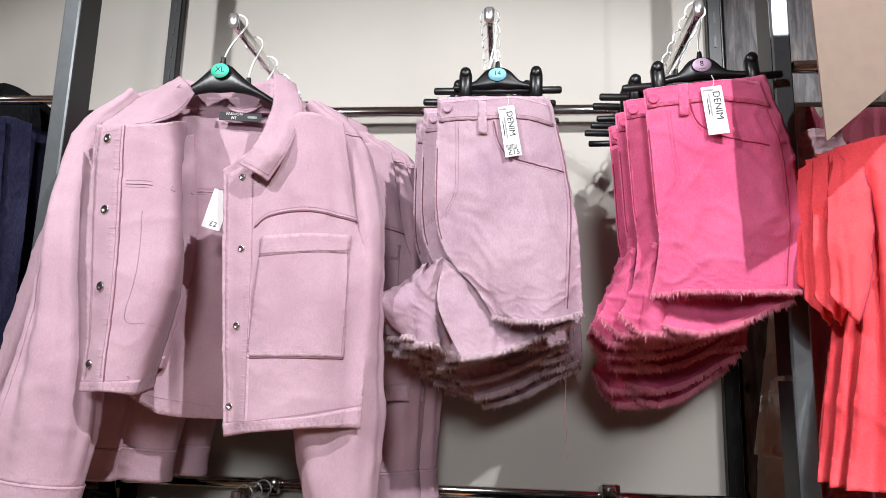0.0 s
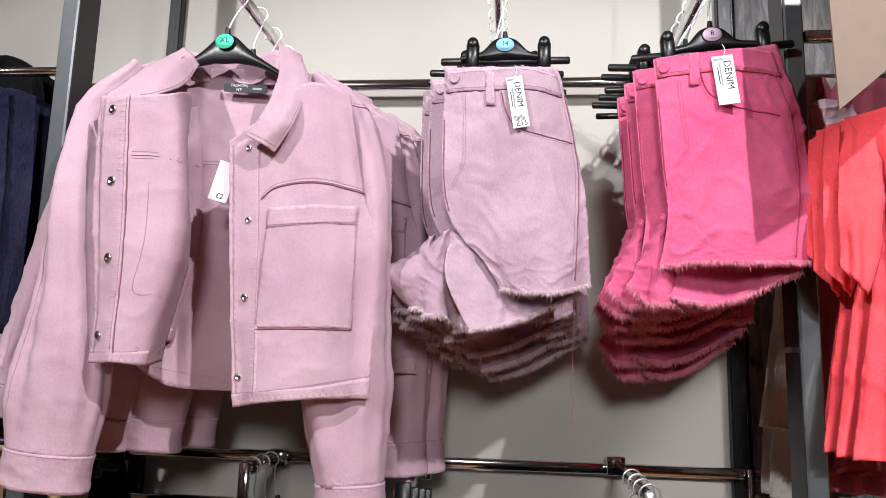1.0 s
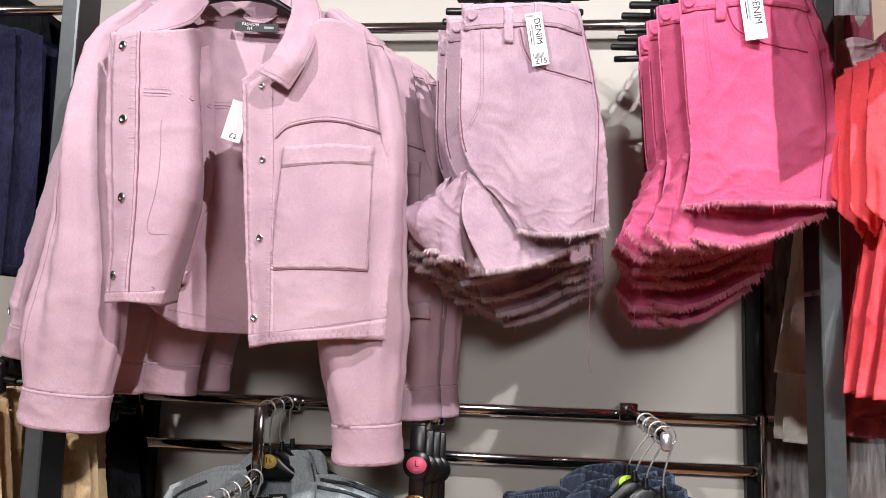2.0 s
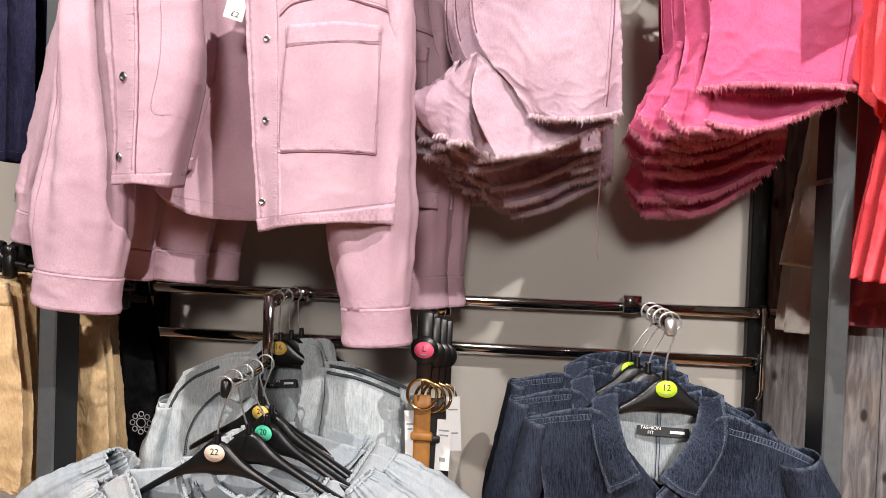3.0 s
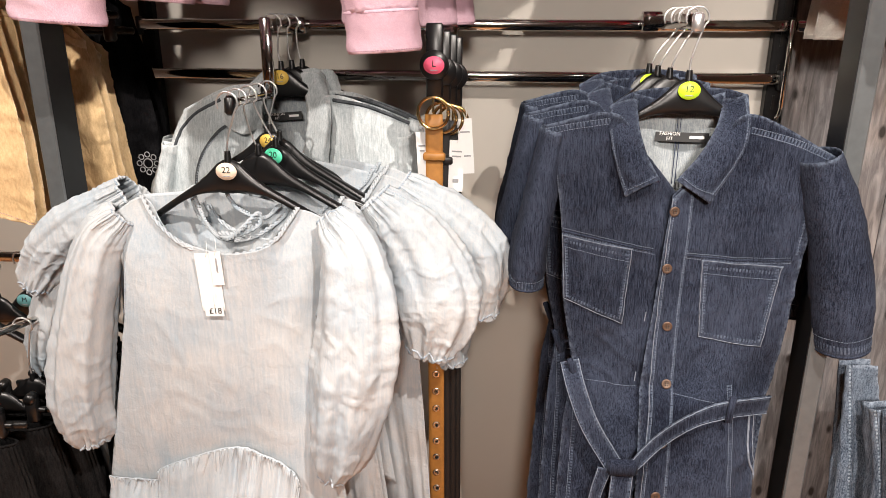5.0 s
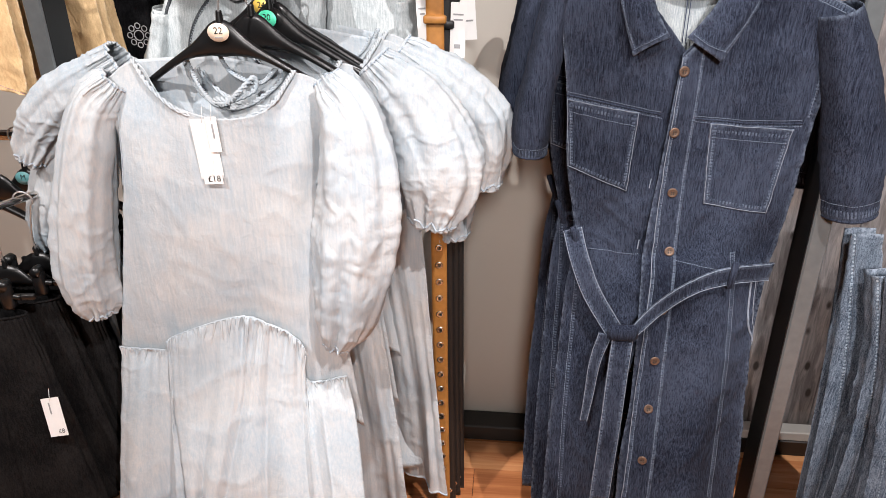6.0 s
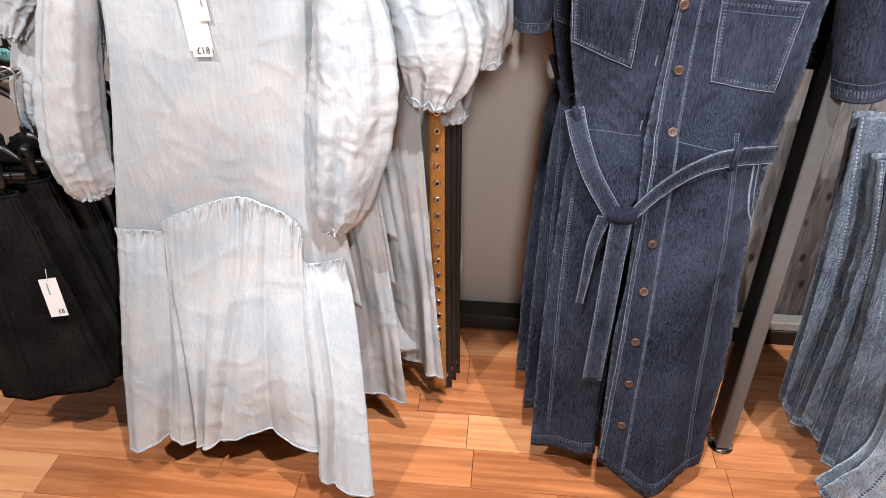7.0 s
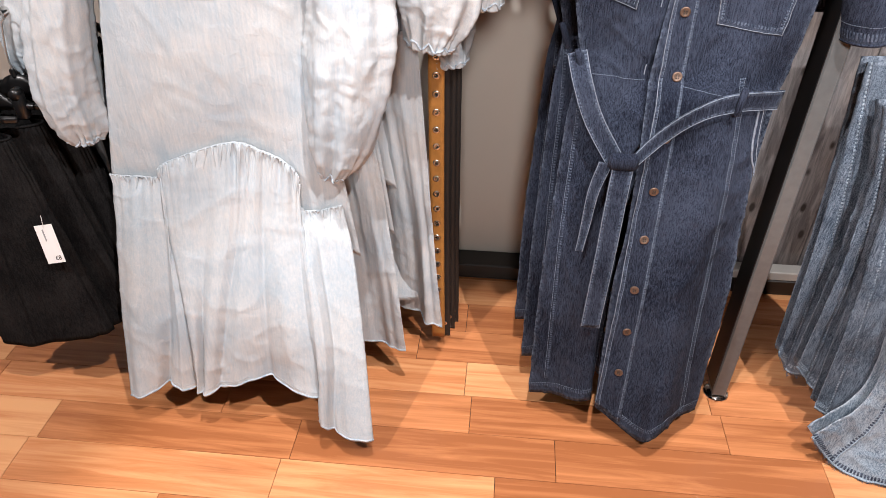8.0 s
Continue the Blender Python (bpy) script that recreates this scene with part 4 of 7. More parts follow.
    ob, S = sleeve("cuff", t, PINK, [(-0.157, 1.020, 1.543), (-0.153, 1.020, 1.475)], [0.063, 0.061], [0.044, 0.042], 30, 10, (0.002, 3, 1), (0.003, 14, 1), "stitched sleeve cuff", 0.0026)
    sewn("cuff_stitching", ob, THREADP, dashes(S, [(0.27, 0.06), (0.5, 0.06), (0.73, 0.06)], uv=True), dashes(S, [(0.27, 0.93), (0.5, 0.93), (0.73, 0.93)], uv=True))
    # neck label, hanging loop and price tag
    a, b = [(-0.469, 1.085, 2.302), (-0.379, 1.085, 2.296)]
    m = facing(((a[0] + b[0]) / 2, 1.078, (a[2] + b[2]) / 2), (0, -1, 0), radians(-4))
    lab = part("neck_label", slab(m, b[0] - a[0], 0.017, 0.0012), INK, t, "black woven neck label", False)
    words("label_words", "FASHION\nFIT", 0.0085, m @ Matrix.Translation((-0.013, 0.001, 0.0012)), WHITEINK, lab)
    part("brand_bar", slab(m @ Matrix.Translation((0.026, 0, 0.0012)), 0.02, 0.005), GREYINK, lab, "", False)
    ribbon("hanging_loop", t, PINK, [(-0.451, 1.075, 2.325), (-0.437, 1.075, 2.315), (-0.406, 1.075, 2.312), (-0.381, 1.075, 2.326)], 0.008)
    q = [(-0.407, 0.965, 2.074)][0]
    m = facing(q, (0.25, -1, 0), radians(-14))
    tag = part("price_tag", slab(m, 0.034, 0.075, 0.0008), PAPER, t, "white card price tag", False)
    words("price", "£2", 0.014, m @ Matrix.Translation((0.002, -0.028, 0.0012)), INK, tag)
    return t


SLEEVE_BEHIND = [(-0.700, 1.090, 2.300), (-0.766, 1.090, 2.110), (-0.814, 1.090, 1.900), (-0.846, 1.090, 1.760), (-0.858, 1.090, 1.692), (-0.872, 1.090, 1.632)]


def jacket_behind():
    """The next jacket on the arm: what shows past the front one is its sleeve, collar and back."""
    t = thing("denim_jacket", (-0.50, 1.10, 1.80), "dusty pink denim jacket with one sleeve hanging out sideways", "jacket", "pink jackets")
    panel("back_panel", t, PINK, [[(-0.655, 1.130, 2.335), (-0.700, 1.130, 2.15), (-0.650, 1.130, 1.80)], [(-0.430, 1.160, 2.380), (-0.430, 1.160, 2.15), (-0.450, 1.160, 1.76)], [(-0.215, 1.130, 2.270), (-0.180, 1.130, 2.10), (-0.170, 1.130, 1.76)]], 30, 40, lambda u, v: 0.008 * v * math.sin(14 * u), (0.005, 12, 6))
    panel("collar", t, PINK, [[(-0.665, 1.120, 2.352), (-0.640, 1.110, 2.315)], [(-0.600, 1.130, 2.384), (-0.590, 1.115, 2.330)], [(-0.540, 1.140, 2.390), (-0.540, 1.120, 2.335)]], 12, 8, None, (0.002, 20, 2), 0.004)
    ob, S = sleeve("sleeve", t, PINK, SLEEVE_BEHIND[:5], [0.020, 0.034, 0.036, 0.034, 0.030], [0.04, 0.05, 0.05, 0.045, 0.04], 34, 56, (0.006, 5, 3), (0.0045, 15, 3))
    ob, S = sleeve("cuff", t, PINK, SLEEVE_BEHIND[4:], [0.033, 0.032], [0.042, 0.04], 26, 10, (0.002, 3, 1), (0.003, 14, 1), "stitched sleeve cuff", 0.0026)
    sewn("cuff_stitching", ob, THREADP, dashes(S, [(0.27, 0.08), (0.5, 0.08), (0.73, 0.08)], uv=True))
    return t


jacket = pink_jacket()
jacket_behind()
copies(jacket, [(-0.045, 0.185, 0.045, -5), (0.040, 0.27, 0.040, 4), (0.07, 0.355, 0.04, -4)])
h = bow_hanger((-0.455, 1.043, 2.38), 2.485, "XL", MINT, 0.36, 0.11, arm_x=-0.43)
for i in range(1, 5):
    bow_hanger((-0.445 + 0.008 * (i % 2), 1.043 + 0.095 * i, 2.378), 2.485, "", MINT, 0.36, 0.11, arm_x=-0.43)


# ---- denim shorts, folded in half on clip hangers ----
def shorts(group, at, mat, fray, thread, dark, front, back, leg, waist, loop, fly, pocket, side, button, label):
    t = thing("denim_shorts", at, label, "shorts", group)
    ob, F = panel("front_leg", t, mat, front, 40, 60, lambda u, v: 0.004 * math.sin(6 * u + 4 * v) * v, (0.0048, 13, at[0] * 9))
    rim = [tuple(F.at(u, 1.0)[0]) for u in np.linspace(0, 1, 40)]
    part("frayed_hem", fringe(rim, 0.011, 2600, 3), fray, ob, "frayed raw hem")
    ob, K = panel("back_leg", t, mat, back, 36, 30, lambda u, v: 0.006 * math.sin(9 * u), (0.006, 15, at[0] * 5))
    part("frayed_hem", fringe([tuple(K.at(u, 1.0)[0]) for u in np.linspace(0, 1, 50)], 0.012, 2400, 5), fray, ob, "frayed raw hem")
    ob, K = panel("inner_leg", t, mat, leg, 26, 30, lambda u, v: 0.012 * math.sin(11 * u + 2 * v) * v, (0.006, 16, at[0] * 3))
    part("frayed_hem", fringe([tuple(K.at(u, 1.0)[0]) for u in np.linspace(0, 1, 50)], 0.013, 2400, 8), fray, ob, "frayed raw hem")
    W = patch("waistband", t, mat, F, waist, 0.0035, (26, 6))[1]
    patch("belt_loop", t, mat, F, loop, 0.0065, (4, 10))
    knob("button", t, F, button, [(r, z + 0.003) for r, z in BUTTON], mat, 0.95, "cloth-coloured metal button")
    # seam shade of pocket, side, waist and fly is painted as dark cords
    part("side_seam", joined(seam(F, pocket, 0.0013), seam(F, side, 0.0012), seam(F, [waist[3], tuple((np.array(waist[3]) + np.array(waist[2])) / 2), waist[2]], 0.0011)), dark, t, "seams with their shade painted as dark cords")
    part("fly_seam", seam(F, [(0.012, 0.14), (0.014, 0.30), (0.016, 0.46)], 0.0011, 0.0006, True), dark, t, "seam with its shade painted as a dark cord")
    up = np.array((0.003, 0, 0.004))
    sewn("stitching", t, thread, dashes(F, fly), dashes(F, [tuple(np.array(p) + np.array((0.005, 0, 0))) for p in fly]), dashes(F, [tuple(np.array(p) - up) for p in pocket]),
         dashes(F, [tuple(np.array(p) - np.array((0.006, 0, 0))) for p in side]), dashes(W, [(0.02, 0.85), (0.5, 0.85), (0.98, 0.85)], uv=True), dashes(W, [(0.02, 0.12), (0.5, 0.12), (0.98, 0.12)], uv=True))
    return t


pale = shorts("pale pink shorts", (0.11, 1.03, 2.02), PALE, PALEFRAY, THREADP, DARKPINK,
    [[(-0.008, 1.015, 2.309), (-0.009, 1.015, 2.166), (-0.004, 1.015, 2.057), (0.027, 1.015, 1.988), (0.071, 1.015, 1.940), (0.102, 1.015, 1.891)],
     [(0.074, 1.000, 2.304), (0.087, 1.000, 2.161), (0.099, 1.000, 2.033), (0.130, 1.000, 1.951), (0.142, 1.000, 1.910), (0.149, 1.000, 1.884)],
     [(0.148, 1.000, 2.303), (0.170, 1.000, 2.161), (0.185, 1.000, 2.034), (0.195, 1.000, 1.951), (0.198, 1.000, 1.906), (0.202, 1.000, 1.884)],
     [(0.206, 1.045, 2.321), (0.235, 1.045, 2.186), (0.255, 1.045, 2.065), (0.261, 1.045, 1.990), (0.262, 1.045, 1.938), (0.265, 1.045, 1.904)]],
    [[(0.010, 1.020, 1.999), (0.004, 1.000, 1.908), (0.047, 1.000, 1.814)], [(0.078, 1.040, 1.940), (0.085, 1.020, 1.881), (0.091, 1.010, 1.822)], [(0.162, 1.060, 1.917), (0.162, 1.060, 1.886), (0.167, 1.040, 1.849)], [(0.257, 1.080, 1.964), (0.257, 1.080, 1.916), (0.261, 1.080, 1.893)]],
    [[(-0.008, 1.030, 1.985), (-0.064, 1.040, 1.943), (-0.114, 1.040, 1.921), (-0.058, 1.040, 1.864)], [(0.002, 1.000, 1.990), (-0.020, 1.000, 1.928), (-0.036, 1.000, 1.892), (-0.035, 1.000, 1.842)], [(0.007, 1.020, 1.999), (0.002, 1.020, 1.931), (-0.003, 1.020, 1.890), (0.004, 1.020, 1.837)], [(0.024, 1.050, 1.994), (0.041, 1.050, 1.914), (0.058, 1.050, 1.862), (0.046, 1.050, 1.821)]],
    [(-0.005, 1.000, 2.300), (0.203, 1.000, 2.300), (0.213, 1.000, 2.257), (-0.004, 1.000, 2.259)], [(0.070, 1.000, 2.295), (0.086, 1.000, 2.294), (0.088, 1.000, 2.229), (0.072, 1.000, 2.230)],
    [(0.028, 1.000, 2.254), (0.030, 1.000, 2.172), (0.028, 1.000, 2.118), (0.005, 1.000, 2.070)], [(0.100, 1.000, 2.254), (0.111, 1.000, 2.210), (0.133, 1.000, 2.183), (0.175, 1.000, 2.172), (0.232, 1.000, 2.167)], [(0.218, 1.030, 2.264), (0.234, 1.030, 2.181), (0.244, 1.030, 2.105), (0.241, 1.030, 2.009), (0.235, 1.030, 1.907)],
    [(0.013, 1.000, 2.284)][0], "pale pink denim shorts folded in half, frayed hems")
copies(pale, [(-0.034, 0.060, 0.0, 3), (-0.056, 0.115, -0.004, 6, 1.02), (-0.010, 0.185, 0.0, -3, 1.08), (0.01, 0.255, 0.003, 5, 1.14), (0.03, 0.33, 0, -4, 1.17)])
hot = shorts("hot pink shorts", (0.47, 0.99, 2.02), HOT, HOTFRAY, HOT, SEAMH,
    [[(0.363, 0.935, 2.285), (0.370, 0.935, 2.181), (0.376, 0.935, 2.080), (0.382, 0.935, 2.021), (0.375, 0.935, 1.963), (0.366, 0.935, 1.923)],
     [(0.430, 0.925, 2.290), (0.436, 0.925, 2.177), (0.434, 0.925, 2.078), (0.433, 0.925, 2.001), (0.429, 0.925, 1.953), (0.424, 0.925, 1.930)],
     [(0.511, 0.940, 2.304), (0.520, 0.940, 2.182), (0.519, 0.940, 2.082), (0.520, 0.940, 2.004), (0.520, 0.940, 1.956), (0.521, 0.940, 1.932)],
     [(0.591, 0.990, 2.336), (0.622, 0.990, 2.230), (0.637, 0.990, 2.126), (0.640, 0.990, 2.035), (0.638, 0.990, 1.975), (0.636, 0.990, 1.942)]],
    [[(0.389, 0.980, 1.971), (0.373, 0.980, 1.921), (0.360, 0.950, 1.881)], [(0.445, 0.980, 1.952), (0.434, 0.980, 1.903), (0.425, 0.950, 1.864)], [(0.531, 1.000, 1.956), (0.529, 1.000, 1.916), (0.518, 0.970, 1.882)], [(0.643, 1.030, 1.982), (0.637, 1.030, 1.951), (0.626, 1.030, 1.933)]],
    [[(0.376, 0.980, 2.021), (0.355, 0.980, 1.951), (0.329, 0.980, 1.891)], [(0.379, 0.950, 2.015), (0.358, 0.950, 1.937), (0.347, 0.950, 1.865)], [(0.386, 0.960, 2.007), (0.383, 0.960, 1.929), (0.395, 0.960, 1.862)], [(0.408, 1.000, 1.994), (0.425, 1.000, 1.925), (0.461, 1.000, 1.866)]],
    [(0.367, 0.950, 2.288), (0.576, 0.950, 2.315), (0.591, 0.950, 2.270), (0.369, 0.950, 2.249)], [(0.421, 0.950, 2.291), (0.436, 0.950, 2.293), (0.437, 0.950, 2.234), (0.421, 0.950, 2.232)],
    [(0.401, 0.950, 2.243), (0.408, 0.950, 2.165), (0.411, 0.950, 2.125), (0.389, 0.950, 2.086)], [(0.439, 0.950, 2.255), (0.449, 0.950, 2.225), (0.471, 0.950, 2.206), (0.519, 0.950, 2.196), (0.581, 0.950, 2.193)], [(0.579, 0.980, 2.280), (0.603, 0.980, 2.195), (0.610, 0.980, 2.123), (0.608, 0.980, 2.032), (0.597, 0.980, 1.946)],
    [(0.380, 0.940, 2.266)][0], "hot pink denim shorts folded in half, frayed hems")
copies(hot, [(-0.030, 0.055, 0.0, 3), (-0.040, 0.110, -0.003, 5, 1.02), (-0.035, 0.170, 0.0, -2, 1.06), (-0.02, 0.235, 0.002, 5, 1.11), (-0.01, 0.30, 0, -4, 1.2), (0.0, 0.37, -0.004, 6, 1.25)])
clip_hanger((0.105, 1.042, 2.364), 2.485, "14", BLUE, arm_x=0.088, width=0.25)
for i in range(1, 6):
    clip_hanger((0.10 - 0.012 * (i % 3), 1.042 + 0.056 * i, 2.362), 2.485, "", BLUE, yaw=radians((3, 6, -3, 2, 4)[i - 1]), arm_x=0.088, width=0.27)
clip_hanger((0.491, 1.037, 2.375), 2.485, "8", LILAC, arm_x=0.485, width=0.30, clips=(-0.082, 0.092), roll=radians(-5))
for i in range(1, 7):
    clip_hanger((0.465 - 0.008 * (i % 3), 1.037 + 0.053 * i, 2.365), 2.485, "", LILAC, yaw=radians((3, 5, -2, 3, 5, -3)[i - 1]), arm_x=0.485, width=0.30, clips=(-0.082, 0.092))


def swing_tag(name_at, w, hgt, spin, lines, label, normal=(0, -1, 0), thing_name="swing_tag"):
    """A hanging card with words and bars: (text, size, x, y, turn) or (bar width, bar height, x, y)."""
    m = facing(name_at, normal, spin)
    t = thing(thing_name, name_at, label, "tag", "swing tags")
    card = part("card", slab(m, w, hgt, 0.0008), PAPER, t, "", False)
    for q in lines:
        if isinstance(q[0], str):
            words("lettering", q[0], q[1], m @ Matrix.Translation((q[2], q[3], 0.0010)) @ Matrix.Rotation(radians(q[4]), 4, "Z"), INK, t)
        else:
            part("print_bar", slab(m @ Matrix.Translation((q[2], q[3], 0.0010)), q[0], q[1]), GREYINK if q[0] > 0.002 else INK, t, "", False)
    top = m @ Vector((0, hgt / 2 - 0.006, 0.001))
    part("string", pipe([tuple(top), tuple(top + Vector((0.004, -0.002, 0.014))), tuple(top + Vector((0.002, 0.004, 0.028)))], 0.0006, 5), WHITEINK, t)
    return t


bars = [(0.0008, 0.010, -0.010 + 0.0022 * i, -0.031) for i in range(9)]
swing_tag([(0.130, 0.985, 2.230)][0], 0.030, 0.098, radians(9), [("DENIM", 0.016, 0.004, 0.014, -90), ("£15", 0.014, 0.002, -0.042, 0), (0.0025, 0.04, -0.006, 0.008), (0.0015, 0.03, -0.010, 0.006), (0.012, 0.003, -0.007, 0.044)] + bars, "white card price tag on pale pink shorts")
swing_tag([(0.478, 0.915, 2.239)][0], 0.035, 0.086, radians(7), [("DENIM", 0.017, 0.006, 0.008, -90), (0.0025, 0.04, -0.006, 0.010), (0.0015, 0.03, -0.010, 0.008), (0.016, 0.003, -0.006, 0.037)], "white card tag tucked into hot pink shorts")


# ---- light blue puff-sleeve dresses ----
def gathers(S, vline, n, length, seed):
    """Small pleats that run down from a gathered seam."""
    rnd = random.Random(seed)
    out = []
    for i in range(n):
        u = (i + rnd.uniform(0.2, 0.8)) / n
        end = (u + rnd.uniform(-0.008, 0.008), vline + length * rnd.uniform(0.3, 1.5))
        line = [S.at(u + (end[0] - u) * q, vline + (end[1] - vline) * q, 0.0002)[0] for q in (0, 0.33, 0.66, 1.0)]
        out.append(pipe(line, [0.0026, 0.0022, 0.0012, 0.0002], 6, 12))
    return joined(*out)


def braid(pts, r=0.0042, n=90):
    """A plaited cord: two strands wound round each other."""
    p = spline(pts, n)
    out = []
    for k in (0, math.pi):
        q = [p[i] + np.array((r * 0.6 * math.cos(1.1 * i + k), -abs(r * 0.6 * math.sin(1.1 * i + k)) * 0.6, r * 0.6 * math.sin(1.1 * i + k))) for i in range(n)]
        out.append(pipe(q, r * 0.62, 6, 0))
    return joined(*out)


def sky_dress(off=(0, 0, 0), left=None, right=None, side=None):
    t = thing("puff_sleeve_dress", (-0.45, 0.95, 0.6), "light blue washed denim dress with puff sleeves", "dress", "light blue dresses")
    ob, B = panel("bodice", t, SKY, [
        [(-0.687, 0.990, 1.163), (-0.640, 0.965, 1.082), (-0.669, 0.965, 0.913), (-0.762, 0.980, 0.530)],
        [(-0.596, 0.985, 1.222), (-0.579, 0.945, 1.079), (-0.614, 0.945, 0.901), (-0.642, 0.965, 0.574)],
        [(-0.535, 0.950, 1.165), (-0.520, 0.935, 1.063), (-0.543, 0.935, 0.896), (-0.598, 0.955, 0.633)],
        [(-0.439, 0.930, 1.138), (-0.444, 0.930, 1.035), (-0.460, 0.930, 0.891), (-0.495, 0.950, 0.664)],
        [(-0.350, 0.935, 1.153), (-0.362, 0.935, 1.047), (-0.380, 0.935, 0.891), (-0.409, 0.955, 0.652)],
        [(-0.309, 0.980, 1.206), (-0.300, 0.945, 1.086), (-0.325, 0.945, 0.912), (-0.346, 0.962, 0.545)],
        [(-0.232, 1.000, 1.169), (-0.270, 0.975, 1.046), (-0.270, 0.975, 0.875), (-0.225, 0.972, 0.455)]], 50, 60, lambda u, v: 0.004 * v * math.sin(18 * u), (0.0022, 7, 2))
    part("arm_seam", joined(seam(B, [(-0.643, 0.960, 1.166), (-0.635, 0.960, 1.115), (-0.651, 0.960, 0.997)]), seam(B, [(-0.232, 0.960, 1.163), (-0.257, 0.960, 1.103), (-0.283, 0.960, 1.008)])), THREADS, t)
    # the yoke behind the neck and the lining
    panel("back_yoke", t, SKY, [[(-0.615, 1.020, 1.218), (-0.565, 1.020, 1.122)], [(-0.480, 1.060, 1.218), (-0.487, 1.060, 1.096)], [(-0.321, 1.020, 1.200), (-0.381, 1.020, 1.125)]], 20, 12)
    part("neck_braid", braid([(-0.595, 0.980, 1.225), (-0.564, 0.960, 1.187), (-0.512, 0.940, 1.151), (-0.454, 0.940, 1.133), (-0.393, 0.940, 1.136), (-0.341, 0.940, 1.161), (-0.319, 0.960, 1.191), (-0.308, 0.980, 1.210)]), SKY, t, "plaited neck trim")
    part("back_braid", braid([(-0.522, 1.020, 1.230), (-0.507, 1.020, 1.175), (-0.465, 1.020, 1.136), (-0.411, 1.020, 1.140), (-0.354, 1.020, 1.177), (-0.332, 1.020, 1.209)]), SKY, t, "plaited neck trim")
    # skirt tiers; on the dresses behind, the side breadth hangs in one fall from under the sleeve
    o = np.array(off)
    if not side:
        part("tie_braid", braid([(-0.512, 1.010, 1.238), (-0.500, 1.010, 1.189), (-0.471, 1.000, 1.150), (-0.438, 0.990, 1.142)]), SKY, t, "plaited cord tie")
        part("tie_braid", braid([(-0.454, 1.015, 1.236), (-0.433, 1.015, 1.199), (-0.384, 1.010, 1.182), (-0.350, 1.010, 1.206)]), SKY, t, "plaited cord tie")
        part("tie_knot", braid([(-0.457, 0.985, 1.158), (-0.419, 0.975, 1.160), (-0.384, 0.985, 1.176), (-0.383, 0.985, 1.196), (-0.405, 0.970, 1.175), (-0.432, 0.975, 1.152), (-0.454, 0.985, 1.150)], 0.005, 70), SKY, t, "knotted plaited cord")
    tiers = [
        [(-0.733, 0.962, 0.638), (-0.741, 0.930, 0.529), (-0.762, 0.880, 0.316), (-0.781, 0.840, 0.086)], [(-0.617, 0.945, 0.650), (-0.619, 0.915, 0.549), (-0.638, 0.870, 0.337), (-0.684, 0.860, 0.122)],
        [(-0.603, 0.942, 0.681), (-0.607, 0.915, 0.550), (-0.592, 0.860, 0.350), (-0.607, 0.850, 0.126)], [(-0.459, 0.935, 0.741), (-0.481, 0.905, 0.566), (-0.528, 0.860, 0.356), (-0.576, 0.840, 0.128)],
        [(-0.396, 0.937, 0.728), (-0.418, 0.910, 0.567), (-0.433, 0.860, 0.365), (-0.452, 0.850, 0.182)], [(-0.333, 0.942, 0.681), (-0.341, 0.915, 0.541), (-0.328, 0.850, 0.352), (-0.309, 0.820, 0.160)],
        [(-0.332, 0.950, 0.588), (-0.314, 0.910, 0.504), (-0.282, 0.840, 0.300), (-0.287, 0.800, 0.076)], [(-0.253, 0.965, 0.592), (-0.233, 0.940, 0.488), (-0.209, 0.870, 0.277), (-0.186, 0.800, 0.062)]]
    rnd = random.Random(int(100 * off[0]) + 3)
    ph = [rnd.uniform(0, 6) for _ in range(4)]

    def drape(u, v):
        """Gathers that merge into fewer, deeper folds towards the hem."""
        g = noise.noise(Vector((64 * u + ph[0], 0.8 * v, 0.3))) + 0.5 * noise.noise(Vector((31 * u + ph[1], 0.6 * v, 5.3)))
        w = 50 * u + 0.5 * v + 1.3 * math.sin(7 * u + ph[3]) + 1.1 * noise.noise(Vector((5 * u + ph[2], 0.8 * v, 2.2)))
        close = max(math.exp(-((u - 0.214) / 0.075) ** 4), math.exp(-((u - 0.786) / 0.075) ** 4)) * (1 - v) * (0.0 if side else 0.92)
        return (1 - close) * (0.012 * math.exp(-v * 4.5) * min(1, 40 * v + 0.1) * g + (0.002 + 0.017 * v) * min(1, 6 * v) * (1.7 * abs(math.sin(w / 2)) ** 0.75 - 1) * (1 + 0.7 * noise.noise(Vector((7 * u, 0.5 * v, 3.3)))) + 0.006 * v * noise.noise(Vector((34 * u, 1.0 * v, 9.1))))

    if side:
        tiers = tiers[:4]
        ob, D = panel("skirt_side", t, SKY, [[tuple(np.array(p) - o) for p in c] for c in side], 50, 60, lambda u, v: 0.022 * (0.5 + v) * noise.noise(Vector((3.6 * u + ph[3], 0.7 * v, 1.1))) + 0.005 * noise.noise(Vector((8 * u, 1.0 * v, 7.0))), (0.0025, 9, 4))
        part("hem", pipe([tuple(D.at(u, 0.994)[0]) for u in np.linspace(0, 1, 60)], 0.0022, 6, 0), SKYHEM, t, "thick turned hem")
    ob, K = panel("skirt", t, SKY, tiers, 60 if side else 130, 70, drape, (0.0025, 7, 6))
    edges = [[(0.0, 0.004), (1.0, 0.004)]] if side else [[(0.0, 0.004), (0.14, 0.004)], [(0.28, 0.004), (0.42, 0.004), (0.57, 0.004), (0.71, 0.004)], [(0.86, 0.004), (1, 0.004)]]
    part("waist_seam", joined(*[seam(K, e, 0.0010, 0.0004, True) for e in edges]), THREADS, t)
